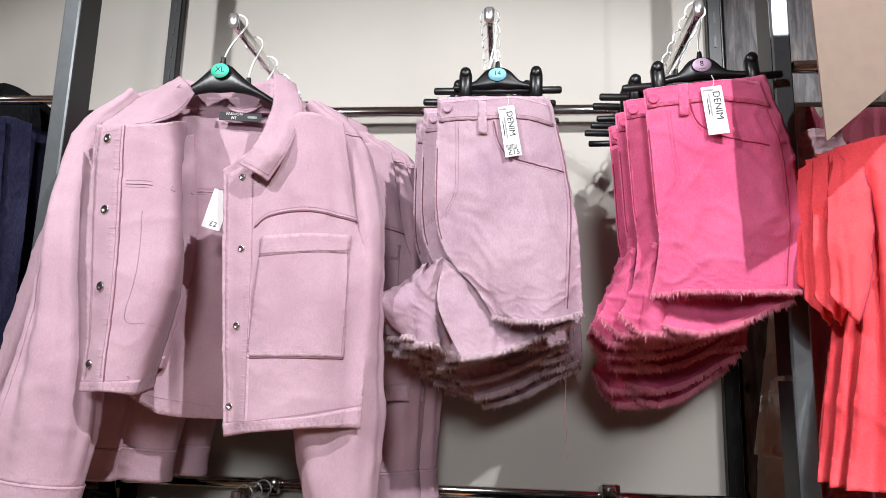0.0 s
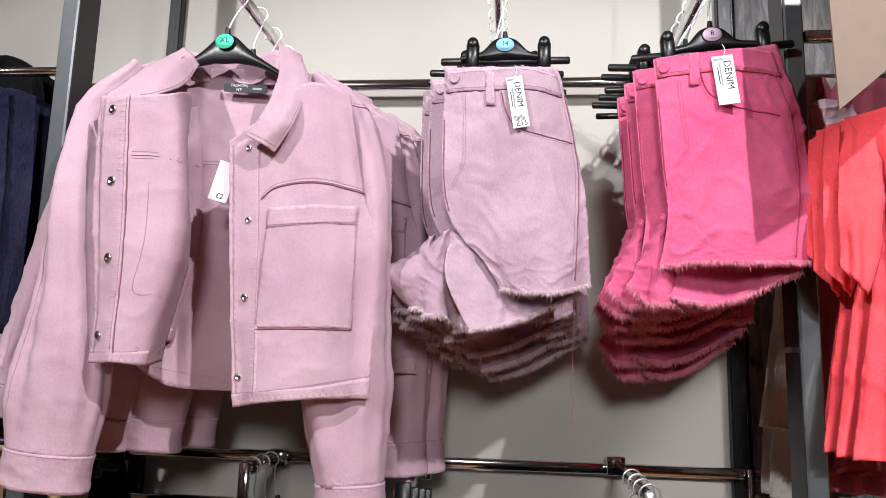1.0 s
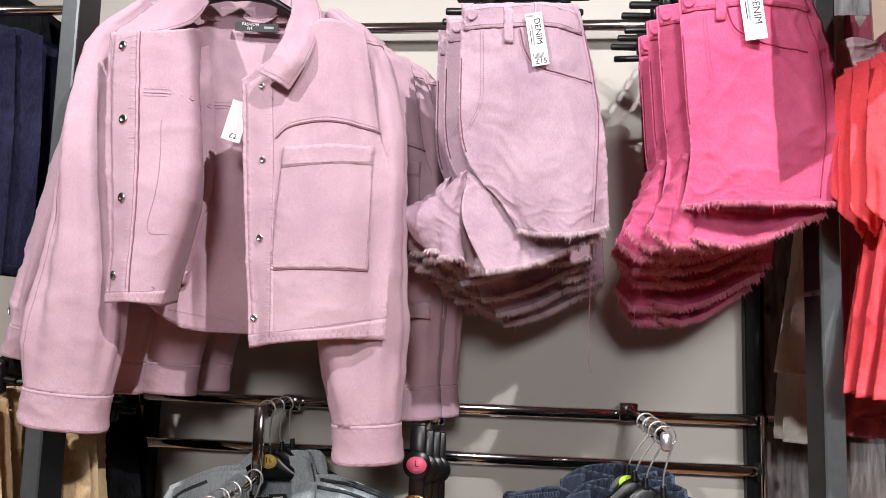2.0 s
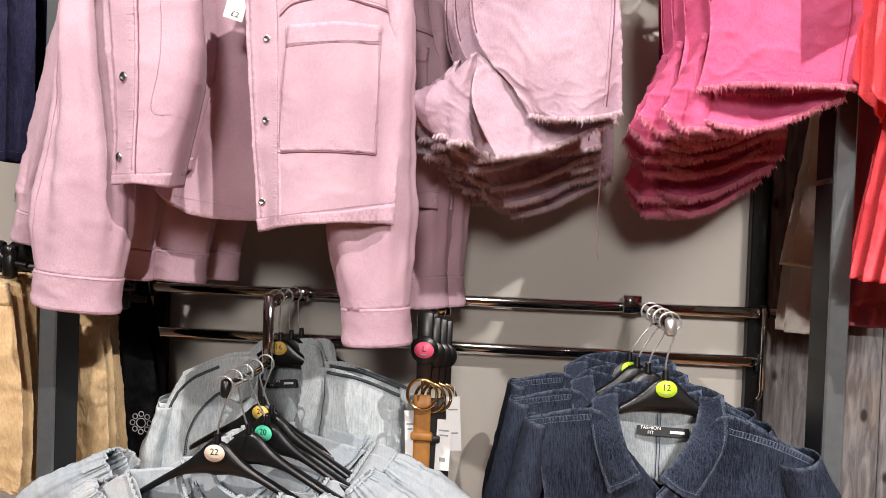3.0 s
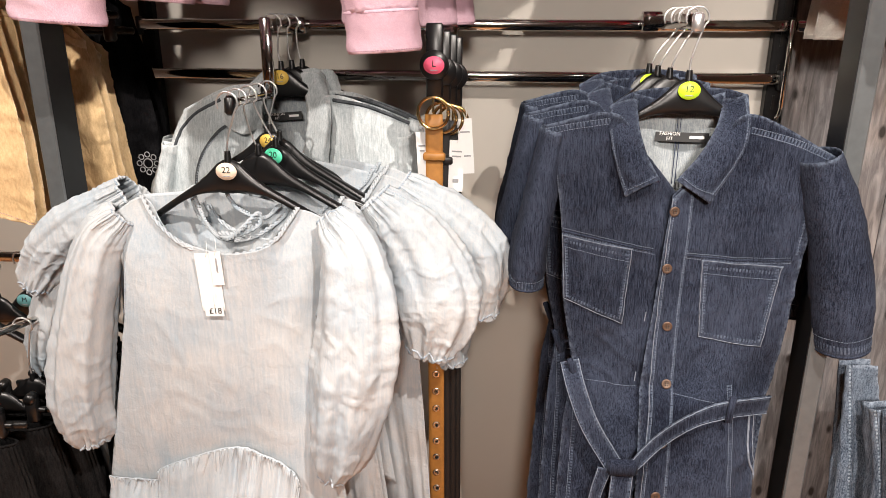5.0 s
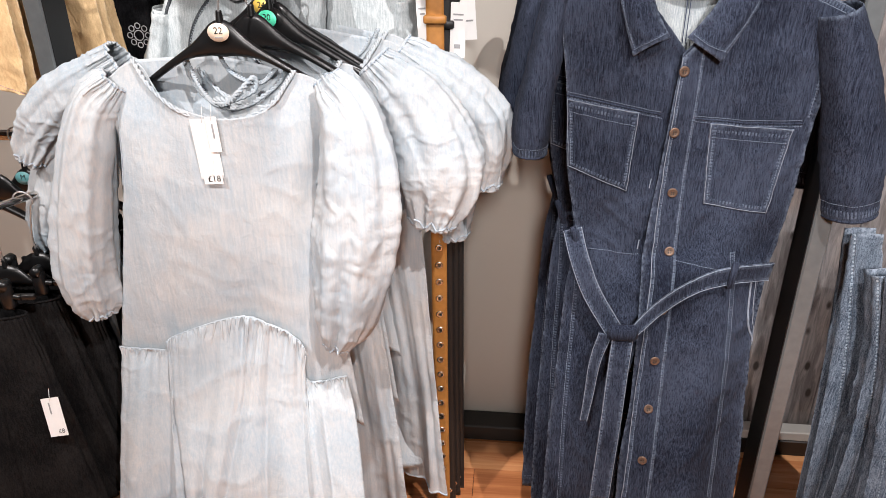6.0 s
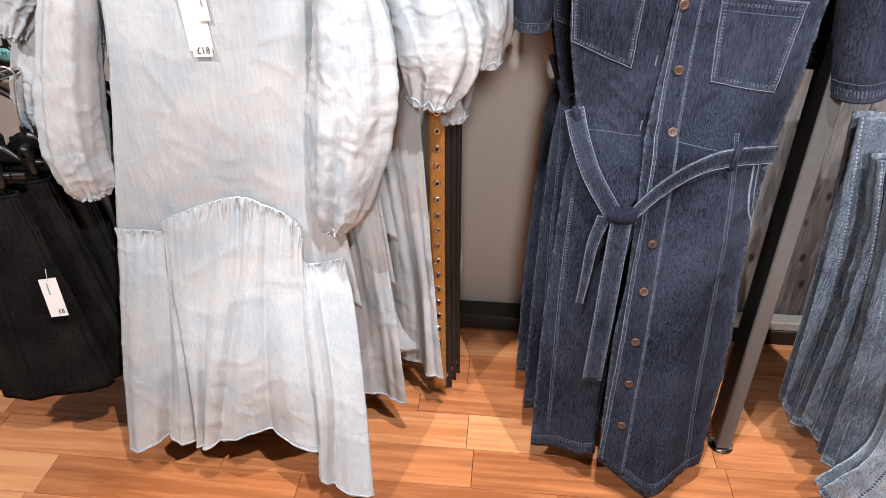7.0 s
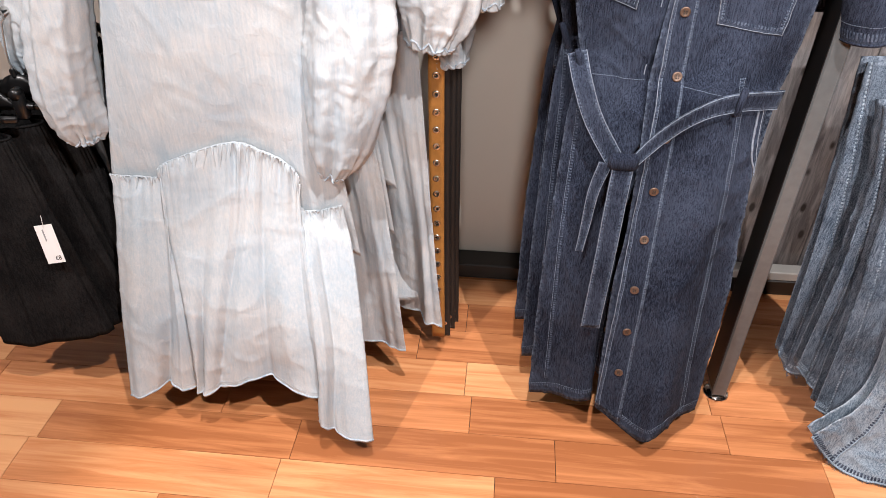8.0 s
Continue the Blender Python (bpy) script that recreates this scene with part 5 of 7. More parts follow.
    part("gathered_seam", joined(gathers(K, 0.004, 40 if side else 80, 0.075, 1)), SKY, t)
    part("hem", pipe([tuple(K.at(u, 0.994)[0]) for u in np.linspace(0, 1, 120)], 0.0022, 6, 0), SKYHEM, t, "thick turned hem")
    sewn("hem_stitching", t, THREADS, dashes(K, [(u, 0.972) for u in np.linspace(0, 1, 40)], uv=True, off=0.001))
    panel("skirt_back", t, SKY, [[(-0.780, 1.060, 0.544), (-0.830, 0.990, 0.140)], [(-0.502, 1.100, 0.538), (-0.550, 1.030, 0.150)], [(-0.288, 1.060, 0.503), (-0.250, 0.990, 0.140)]], 50, 20, lambda u, v: 0.012 * v * math.sin(30 * u))
    panel("bodice_back", t, SKY, [[(-0.679, 1.030, 1.127), (-0.707, 1.030, 0.859), (-0.761, 1.030, 0.596)], [(-0.484, 1.060, 1.113), (-0.516, 1.060, 0.852), (-0.550, 1.060, 0.618)], [(-0.257, 1.030, 1.135), (-0.328, 1.030, 0.873), (-0.311, 1.030, 0.579)]], 24, 24)
    # sleeves, gathered at the shoulder and hem
    def puff(pts, rx, ry, seed):
        ob, S = sleeve("puff_sleeve", t, SKY, pts, rx, ry, 76, 70, (0.0075, 5.5, seed), (0.0036, 20, seed), "full gathered puff sleeve", ruck=0.0036)
        rnd = random.Random(seed)
        lines = []
        for i in range(22):
            u = 0.16 + 0.68 * (i + rnd.uniform(-0.3, 0.3)) / 21
            lines.append(seam(S, [(u, 0.005), (u + rnd.uniform(-0.012, 0.012), rnd.uniform(0.05, 0.15))], rnd.uniform(0.0012, 0.0026), -0.0004, True))
        rim = [(u, 0.97 + 0.02 * math.sin(60 * u)) for u in np.linspace(0.1, 0.9, 40)]
        part("gathered_edge", joined(*lines), SKY, ob)
        part("sleeve_hem", seam(S, rim, 0.0022, 0.0, True), SKYHEM, ob)
        part("shoulder_seam", seam(S, [(u, 0.012) for u in np.linspace(0.1, 0.9, 24)], 0.0020, 0.0, True), SKYHEM, ob)
        return S
    for spec, seed in ((left, 4), (right, 8)):
        puff([tuple(np.array(p) - o) for p in spec[0]], spec[1], spec[2], seed + 10 * off[0])
    t.location = Vector(t.location) + Vector(off)
    return t


sky_dress((0, 0, 0), ([(-0.635, 0.985, 1.190), (-0.681, 0.970, 1.137), (-0.737, 0.970, 0.979), (-0.763, 0.970, 0.847), (-0.760, 0.970, 0.757), (-0.759, 0.970, 0.710)], [0.022, 0.040, 0.050, 0.052, 0.042, 0.022], [0.03, 0.05, 0.06, 0.06, 0.05, 0.03]),
          ([(-0.251, 0.985, 1.196), (-0.208, 0.960, 1.139), (-0.198, 0.960, 1.000), (-0.216, 0.960, 0.875), (-0.244, 0.960, 0.738), (-0.265, 0.960, 0.668)], [0.024, 0.052, 0.072, 0.078, 0.058, 0.022], [0.03, 0.055, 0.07, 0.07, 0.055, 0.03]))
sky_dress((0.06, 0.09, 0.0), ([(-0.654, 1.050, 1.218), (-0.763, 1.050, 1.153), (-0.844, 1.050, 1.080), (-0.887, 1.050, 1.010)], [0.028, 0.045, 0.042, 0.022], [0.03, 0.04, 0.04, 0.025]),
          ([(-0.184, 1.050, 1.218), (-0.110, 1.050, 1.133), (-0.064, 1.050, 1.015), (-0.082, 1.050, 0.898)], [0.030, 0.070, 0.080, 0.040], [0.03, 0.04, 0.05, 0.03]), [[(-0.330, 1.03, 0.86), (-0.301, 1.051, 0.478), (-0.278, 1.072, 0.12)], [(-0.265, 1.02, 0.87), (-0.229, 1.040, 0.486), (-0.215, 1.050, 0.12)], [(-0.215, 1.03, 0.88), (-0.170, 1.034, 0.499), (-0.142, 1.039, 0.12)]])
sky_dress((0.12, 0.17, 0.03), ([(-0.701, 1.100, 1.197), (-0.833, 1.100, 1.037), (-0.912, 1.100, 0.872), (-0.920, 1.100, 0.791)], [0.028, 0.045, 0.045, 0.022], [0.03, 0.04, 0.04, 0.025]),
          ([(-0.150, 1.130, 1.221), (-0.060, 1.130, 1.157), (0.006, 1.130, 1.076), (0.002, 1.130, 0.954)], [0.030, 0.055, 0.060, 0.045], [0.03, 0.04, 0.05, 0.035]), [[(-0.240, 1.12, 0.90), (-0.206, 1.162, 0.44), (-0.199, 1.200, 0.12)], [(-0.175, 1.10, 0.90), (-0.133, 1.132, 0.466), (-0.122, 1.164, 0.12)], [(-0.115, 1.11, 0.92), (-0.085, 1.116, 0.48), (-0.059, 1.131, 0.12)]])
sky_dress((0.12, 0.24, 0.03), ([(-0.723, 1.200, 1.178), (-0.849, 1.200, 1.006), (-0.931, 1.200, 0.830), (-0.967, 1.200, 0.742)], [0.028, 0.045, 0.045, 0.022], [0.03, 0.04, 0.04, 0.025]),
          ([(-0.168, 1.200, 1.185), (-0.103, 1.200, 1.048), (-0.068, 1.200, 0.900), (-0.056, 1.200, 0.807)], [0.026, 0.055, 0.055, 0.035], [0.03, 0.04, 0.05, 0.03]), [[(-0.260, 1.20, 0.90), (-0.226, 1.24, 0.44), (-0.210, 1.26, 0.14)], [(-0.195, 1.19, 0.90), (-0.150, 1.21, 0.466), (-0.140, 1.23, 0.14)], [(-0.150, 1.20, 0.92), (-0.115, 1.20, 0.48), (-0.095, 1.21, 0.14)]])
bow_hanger((-0.432, 0.990, 1.273), 1.386, "22", PEACH, 0.33, 0.10, arm_x=-0.425)
for i, (dx, dy, yw, tx, col) in enumerate(((0.035, 0.06, 8, "", MINT), (0.05, 0.115, 12, "20", MINT), (0.04, 0.17, 12, "", MINT), (0.0, 0.232, 8, "24", AMBER))):
    bow_hanger((-0.432 + dx, 0.990 + dy, 1.276 + 0.004 * i), 1.386, tx, col, 0.36, 0.10, yaw=radians(-yw), arm_x=-0.43)
pm = [(-0.459, 0.925, 1.084)][0]
swing_tag(pm, 0.042, 0.108, radians(3), [(0.003, 0.03, 0.010, 0.020)], "white swing tag of the light blue dress")
pm = [(-0.442, 0.921, 1.112)][0]
swing_tag(pm, 0.020, 0.062, radians(3), [(0.003, 0.026, 0.001, 0.006)], "narrow white brand tag of the light blue dress")
pm = [(-0.453, 0.919, 1.033)][0]
swing_tag(pm, 0.034, 0.022, radians(3), [("£18", 0.016, 0.002, -0.001, 0)], "white price label of the light blue dress")


# ---- dark denim shirt dresses ----
def blue_dress(belted=True):
    t = thing("shirt_dress", (0.37, 1.06, 0.6), "dark blue denim shirt dress with a tied belt" if belted else "dark blue denim shirt dress hanging unbelted behind another", "dress", "dark denim dresses")
    fw = lambda u, v: 0.016 * max(0, v - 0.35) * math.sin(10 * u + 2 * v) + 0.004 * math.sin(9 * u + 21 * v) * math.exp(-((v - 0.42) / 0.08) ** 2)
    ob, A = panel("front_panel", t, DENIM, [
        [(0.121, 1.070, 1.350), (0.158, 1.070, 1.208), (0.172, 1.070, 1.028), (0.199, 1.070, 0.887), (0.186, 1.040, 0.786), (0.179, 1.020, 0.632), (0.170, 0.990, 0.405), (0.169, 0.975, 0.077)],
        [(0.238, 1.050, 1.376), (0.233, 1.050, 1.216), (0.244, 1.050, 1.040), (0.252, 1.050, 0.901), (0.231, 1.025, 0.795), (0.226, 0.995, 0.651), (0.221, 0.960, 0.434), (0.231, 0.945, 0.093)],
        [(0.291, 1.050, 1.317), (0.305, 1.050, 1.197), (0.306, 1.050, 1.043), (0.300, 1.040, 0.885), (0.314, 1.010, 0.795), (0.284, 0.985, 0.661), (0.284, 0.955, 0.443), (0.302, 0.935, 0.109)],
        [(0.366, 1.060, 1.229), (0.377, 1.060, 1.132), (0.371, 1.060, 1.020), (0.354, 1.045, 0.874), (0.348, 1.010, 0.774), (0.316, 0.985, 0.597), (0.315, 0.965, 0.438), (0.313, 0.945, 0.099)]], 44, 120, fw, (0.0046, 11, 3))
    ob, Z = panel("front_panel", t, DENIM, [
        [(0.350, 1.042, 1.235), (0.343, 1.042, 1.137), (0.337, 1.042, 1.026), (0.323, 1.030, 0.881), (0.320, 1.000, 0.812), (0.323, 0.970, 0.580), (0.312, 0.945, 0.423), (0.320, 0.915, 0.118)],
        [(0.416, 1.045, 1.311), (0.424, 1.045, 1.182), (0.429, 1.045, 1.029), (0.423, 1.030, 0.887), (0.395, 1.000, 0.816), (0.406, 0.955, 0.597), (0.406, 0.920, 0.422), (0.408, 0.865, 0.053)],
        [(0.468, 1.050, 1.377), (0.489, 1.050, 1.225), (0.498, 1.050, 1.053), (0.491, 1.035, 0.888), (0.473, 1.010, 0.815), (0.473, 0.965, 0.595), (0.460, 0.930, 0.387), (0.461, 0.870, 0.084)],
        [(0.627, 1.070, 1.303), (0.602, 1.070, 1.160), (0.592, 1.070, 1.038), (0.579, 1.070, 0.862), (0.550, 1.040, 0.816), (0.556, 1.020, 0.657), (0.566, 0.980, 0.400), (0.562, 0.950, 0.075)]], 52, 120, fw, (0.0046, 11, 9))
    panel("back_panel", t, DENIM, [[(0.145, 1.120, 1.326), (0.187, 1.120, 1.008), (0.213, 1.120, 0.835), (0.207, 1.100, 0.556), (0.196, 1.060, 0.049)], [(0.374, 1.160, 1.357), (0.404, 1.160, 1.002), (0.419, 1.160, 0.826), (0.408, 1.140, 0.544), (0.403, 1.100, 0.072)], [(0.633, 1.120, 1.296), (0.606, 1.120, 1.029), (0.594, 1.120, 0.859), (0.583, 1.100, 0.582), (0.574, 1.050, 0.061)]], 24, 50, fw)
    panel("back_lining", t, DENIMIN, [[(0.282, 1.110, 1.363), (0.308, 1.110, 1.289)], [(0.366, 1.125, 1.368), (0.378, 1.125, 1.222)], [(0.443, 1.110, 1.367), (0.426, 1.110, 1.282)]], 20, 14, None, (0.002, 14, 0), 0.0016, "paler inside of the back")
    part("lining_seam", joined(box(0.361, 0.3625, 1.1115, 1.1125, 1.24, 1.36, 0), box(0.3665, 0.368, 1.1115, 1.1125, 1.24, 1.36, 0)), THREADK, t, "", False)
    for c, s in (([[(0.285, 1.110, 1.396), (0.285, 1.050, 1.352), (0.299, 1.035, 1.305), (0.324, 1.030, 1.264)], [(0.257, 1.090, 1.391), (0.254, 1.035, 1.344), (0.269, 1.020, 1.287), (0.294, 1.020, 1.252)], [(0.237, 1.090, 1.383), (0.236, 1.040, 1.333), (0.248, 1.030, 1.284), (0.266, 1.025, 1.233)]], 1),
                 ([[(0.436, 1.110, 1.397), (0.413, 1.050, 1.356), (0.386, 1.035, 1.308), (0.351, 1.030, 1.264)], [(0.453, 1.090, 1.400), (0.440, 1.035, 1.339), (0.418, 1.020, 1.282), (0.378, 1.020, 1.247)], [(0.468, 1.090, 1.406), (0.466, 1.040, 1.359), (0.455, 1.030, 1.311), (0.411, 1.025, 1.225)]], 2)):
        if s == 1:
            c = c[::-1]
        ob, C = panel("collar", t, DENIM, c, 14, 30, None, (0.002, 22, s), 0.004, "pointed denim collar")
        e = 0.08 if s == 1 else 0.92
        part("worn_edge", joined(dashes(C, [(e, 0.05), (e, 0.5), (e, 0.95)], 0.006, 0.0034, 0.0036, 0.0006, True), dashes(C, [(0.05, 0.93), (0.5, 0.93), (0.95, 0.93)], 0.006, 0.0034, 0.0036, 0.0006, True)), WORN, ob)
        sewn("collar_stitching", ob, THREADB, dashes(C, [(e, 0.05), (e, 0.5), (e, 0.95)], uv=True), dashes(C, [(0.05, 0.94), (0.5, 0.94), (0.95, 0.94)], uv=True))
    panel("collar_back", t, DENIM, [[(0.236, 1.085, 1.384), (0.240, 1.060, 1.350)], [(0.288, 1.128, 1.406), (0.286, 1.118, 1.360)], [(0.366, 1.146, 1.412), (0.366, 1.142, 1.362)], [(0.438, 1.128, 1.412), (0.440, 1.118, 1.366)], [(0.469, 1.085, 1.406), (0.467, 1.060, 1.370)]], 26, 8, None, (0.0015, 20, 0), 0.003)
    panel("collar_stand", t, DENIM, [[(0.281, 1.120, 1.403), (0.286, 1.120, 1.356)], [(0.366, 1.135, 1.387), (0.370, 1.135, 1.345)], [(0.441, 1.120, 1.406), (0.444, 1.120, 1.360)]], 14, 6, None, (0.001, 20, 0), 0.004)
    # sleeves
    for pts, rx, ry, k in (([(0.595, 1.070, 1.306), (0.640, 1.070, 1.183), (0.672, 1.070, 1.064), (0.692, 1.070, 0.946)], [0.034, 0.046, 0.050, 0.046], [0.05, 0.06, 0.06, 0.055], 1), ([(0.143, 1.100, 1.340), (0.121, 1.100, 1.209), (0.105, 1.100, 1.106), (0.102, 1.100, 1.038)], [0.026, 0.030, 0.032, 0.032], [0.04, 0.05, 0.055, 0.05], 2)):
        ob, S = sleeve("sleeve", t, DENIM, pts, rx, ry, 32, 40, (0.004, 4, k), (0.0026, 12, k), "short sleeve with a turned hem")
        sewn("sleeve_stitching", ob, THREADB, dashes(S, [(u, 0.90) for u in np.linspace(0.26, 0.74, 8)], uv=True))
        rim = [tuple(S.at(u, 0.99)[0]) for u in np.linspace(0.2, 0.8, 20)]
        tagged(part("worn_seam", dashes(S, [(u, 0.95) for u in np.linspace(0.22, 0.78, 14)], 0.0062, 0.0034, 0.014, 0.0008, True), WORN, ob), kind="stuff")
        part("hem_cord", pipe(rim, 0.0022, 6, 0), DENIM, ob)
    # pockets, placket, yoke
    for S, c in ((A, [(0.164, 1.040, 1.150), (0.290, 1.040, 1.133), (0.282, 1.040, 0.985), (0.174, 1.040, 1.024)]), (Z, [(0.413, 1.030, 1.117), (0.561, 1.030, 1.105), (0.540, 1.030, 0.947), (0.422, 1.030, 0.966)])):
        ob, Q = patch("pocket", t, DENIM, S, c, 0.0030, (30, 30), "patch pocket with faded edges")
        part("pocket_edge", joined(*[seam(Q, l, 0.0007, 0.0008, True) for l in ([(0.01, 0), (0.01, 1)], [(0.99, 0), (0.99, 1)], [(0, 0.99), (1, 0.99)], [(0, 0.01), (1, 0.01)])]), PALEEDGE, ob, "worn pale edge")
        part("worn_edge", joined(*[dashes(Q, l, 0.006, 0.0034, 0.006, 0.0006, True) for l in ([(0.06, 0.04), (0.06, 0.96)], [(0.94, 0.04), (0.94, 0.96)], [(0.04, 0.94), (0.96, 0.94)], [(0.02, 0.09), (0.98, 0.09)])]), WORN, ob)
        sewn("pocket_stitching", ob, THREADB, dashes(Q, [(0.03, 0.17), (0.97, 0.17)], uv=True, off=0.0015), dashes(Q, [(0.05, 0.2), (0.05, 0.95), ], uv=True, off=0.0015), dashes(Q, [(0.95, 0.2), (0.95, 0.95)], uv=True, off=0.0015))
    part("yoke_seam", joined(seam(A, [(0.163, 1.050, 1.156), (0.237, 1.050, 1.146), (0.330, 1.050, 1.127)], 0.0018), seam(Z, [(0.373, 1.040, 1.126), (0.469, 1.040, 1.117), (0.577, 1.040, 1.113)], 0.0018)), DENIM, t)
    Pp = patch("placket", t, DENIM, Z, [Z.at(0.0, 0.01)[0], Z.at(0.18, 0.01)[0], Z.at(0.19, 0.995)[0], Z.at(0.0, 0.995)[0]], 0.003, (7, 90))[1]
    part("placket_edge", joined(seam(Pp, [(0.02, v) for v in np.linspace(0, 1, 24)], 0.0008, 0.001, True)), PALEEDGE, t, "worn pale placket edge")
    rope = lambda S, l, w=0.006, uv=True, off=0.0006: dashes(S, l, 0.0062, 0.0034, w, off, uv)
    vs = np.linspace(0.01, 0.99, 26)
    tagged(part("worn_seam", joined(rope(Pp, [(0.93, v) for v in vs]), rope(Pp, [(0.12, v) for v in vs], 0.004), rope(A, [(u, 0.988) for u in np.linspace(0, 1, 10)], 0.009), rope(Z, [(u, 0.988) for u in np.linspace(0.2, 1, 10)], 0.009),
         rope(A, [(0.164, 1.050, 1.153), (0.237, 1.050, 1.143), (0.330, 1.050, 1.124)], 0.008, False), rope(Z, [(0.374, 1.040, 1.125), (0.469, 1.040, 1.115), (0.579, 1.040, 1.110)], 0.008, False),
         rope(A, [(0.124, 1.060, 1.341), (0.176, 1.060, 1.352), (0.235, 1.060, 1.363)], 0.009, False), rope(Z, [(0.471, 1.060, 1.349), (0.548, 1.060, 1.328), (0.618, 1.060, 1.300)], 0.010, False),
         rope(Z, [(0.487, 1.000, 0.875), (0.495, 1.000, 0.752), (0.501, 1.000, 0.544), (0.505, 1.000, 0.311), (0.519, 1.000, 0.069)], 0.006, False), rope(A, [(0.206, 1.020, 0.864), (0.202, 1.020, 0.699), (0.198, 1.020, 0.492), (0.203, 1.020, 0.132)], 0.005, False), rope(Z, [(0.611, 1.050, 1.291), (0.593, 1.050, 1.208), (0.584, 1.050, 1.123)], 0.007, False)), WORN, t, "faded roping along the seams"), kind="stuff")
    sewn("stitching", t, THREADB, dashes(Pp, [(0.9, v) for v in np.linspace(0, 1, 24)], uv=True, off=0.001), dashes(Pp, [(0.15, v) for v in np.linspace(0, 1, 24)], uv=True, off=0.001),
         dashes(A, [(0.164, 1.050, 1.162), (0.237, 1.050, 1.151), (0.330, 1.050, 1.132)]), dashes(A, [(0.163, 1.050, 1.151), (0.238, 1.050, 1.141), (0.331, 1.050, 1.121)]), dashes(Z, [(0.373, 1.040, 1.131), (0.468, 1.040, 1.122), (0.578, 1.040, 1.119)]), dashes(Z, [(0.374, 1.040, 1.120), (0.469, 1.040, 1.112), (0.578, 1.040, 1.108)]),
         dashes(A, [(0.202, 1.020, 0.864), (0.198, 1.020, 0.699), (0.193, 1.020, 0.492), (0.198, 1.020, 0.132)]), dashes(Z, [(0.483, 1.000, 0.875), (0.491, 1.000, 0.752), (0.497, 1.000, 0.544), (0.500, 1.000, 0.310), (0.513, 1.000, 0.068)], 0.0042, 0.003, 0.0012), dashes(Z, [(0.491, 1.000, 0.876), (0.499, 1.000, 0.753), (0.505, 1.000, 0.545), (0.509, 1.000, 0.311), (0.524, 1.000, 0.070)], 0.0042, 0.003, 0.0012),
         dashes(A, [(0.127, 1.060, 1.334), (0.176, 1.060, 1.346), (0.235, 1.060, 1.357)]), dashes(A, [(0.124, 1.060, 1.344), (0.176, 1.060, 1.356), (0.235, 1.060, 1.367)]), dashes(Z, [(0.471, 1.060, 1.355), (0.547, 1.060, 1.335), (0.619, 1.060, 1.307)], 0.0042, 0.003, 0.0014), dashes(Z, [(0.472, 1.060, 1.345), (0.549, 1.060, 1.324), (0.619, 1.060, 1.295)], 0.0042, 0.003, 0.0014),
         dashes(Z, [(0.611, 1.050, 1.291), (0.593, 1.050, 1.208), (0.584, 1.050, 1.123)]), dashes(A, [(u, 0.985) for u in np.linspace(0, 1, 12)], uv=True), dashes(Z, [(u, 0.985) for u in np.linspace(0.2, 1, 12)], uv=True),
         dashes(A, [(0.219, 1.040, 0.861), (0.265, 1.040, 0.864), (0.316, 1.040, 0.861)]), dashes(Z, [(0.366, 1.030, 0.862), (0.439, 1.030, 0.849), (0.492, 1.030, 0.838)]), dashes(A, [(0.131, 1.050, 1.333), (0.150, 1.050, 1.256), (0.159, 1.050, 1.159)]))
    for p in [(0.354, 1.030, 1.207), (0.352, 1.030, 1.100), (0.364, 1.030, 0.987), (0.370, 1.030, 0.874), (0.364, 1.030, 0.768), (0.359, 1.030, 0.665), (0.356, 1.030, 0.561), (0.355, 1.030, 0.448), (0.354, 1.030, 0.343), (0.353, 1.030, 0.232)]:
        b = knob("button", t, Z, p, [(r, z + 0.003) for r, z in BUTTON], COPPER, 0.9, "brown horn-like button")
        u, v = Z.near(p)
        q, n = Z.at(u, v, 0.0075)
        m = facing(q, n)
        part("button_holes", joined(*[turned([(0.0001, -0.0005), (0.0012, -0.0005), (0.0012, 0.0004), (0.0001, 0.0004)], m @ Matrix.Translation((a, c, 0)), 8) for a in (-0.002, 0.002) for c in (-0.002, 0.002)]), INK, b)
    # belt tied in front
    if belted:
        for pts, w in (([(0.188, 1.030, 0.911), (0.203, 1.000, 0.862), (0.230, 0.985, 0.798), (0.279, 0.965, 0.723)], 0.036), ([(0.306, 0.955, 0.728), (0.354, 0.975, 0.775), (0.409, 0.975, 0.823), (0.470, 0.985, 0.844), (0.569, 1.040, 0.831)], [0.020, 0.026, 0.028, 0.036, 0.038]),
                       ([(0.291, 0.950, 0.738), (0.286, 0.935, 0.667), (0.281, 0.920, 0.544), (0.273, 0.905, 0.359)], 0.040), ([(0.258, 0.955, 0.727), (0.243, 0.950, 0.667), (0.237, 0.945, 0.591), (0.231, 0.940, 0.532)], [0.026, 0.022, 0.018, 0.014])):
            ob, S = ribbon("belt", t, DENIM, pts, w, 0.004, 50, "tied denim belt")
            part("worn_edge", joined(dashes(S, [(0.1, v) for v in np.linspace(0, 1, 20)], 0.007, 0.0034, 0.005, 0.0006, True), dashes(S, [(0.9, v) for v in np.linspace(0, 1, 20)], 0.007, 0.0034, 0.005, 0.0006, True)), WORN, ob)
            part("belt_edge", joined(seam(S, [(0.03, v) for v in np.linspace(0, 1, 20)], 0.0007, 0.0006, True), seam(S, [(0.97, v) for v in np.linspace(0, 1, 20)], 0.0007, 0.0006, True)), PALEEDGE, ob, "worn pale edge")
        a, b = [(0.265, 0.945, 0.736), (0.313, 0.945, 0.739)]
        part("belt_knot", moved(box(-0.028, 0.028, -0.008, 0.010, -0.017, 0.017, 0.007), Matrix.Translation(((a[0] + b[0]) / 2, 0.948, a[2]))), DENIM, t)
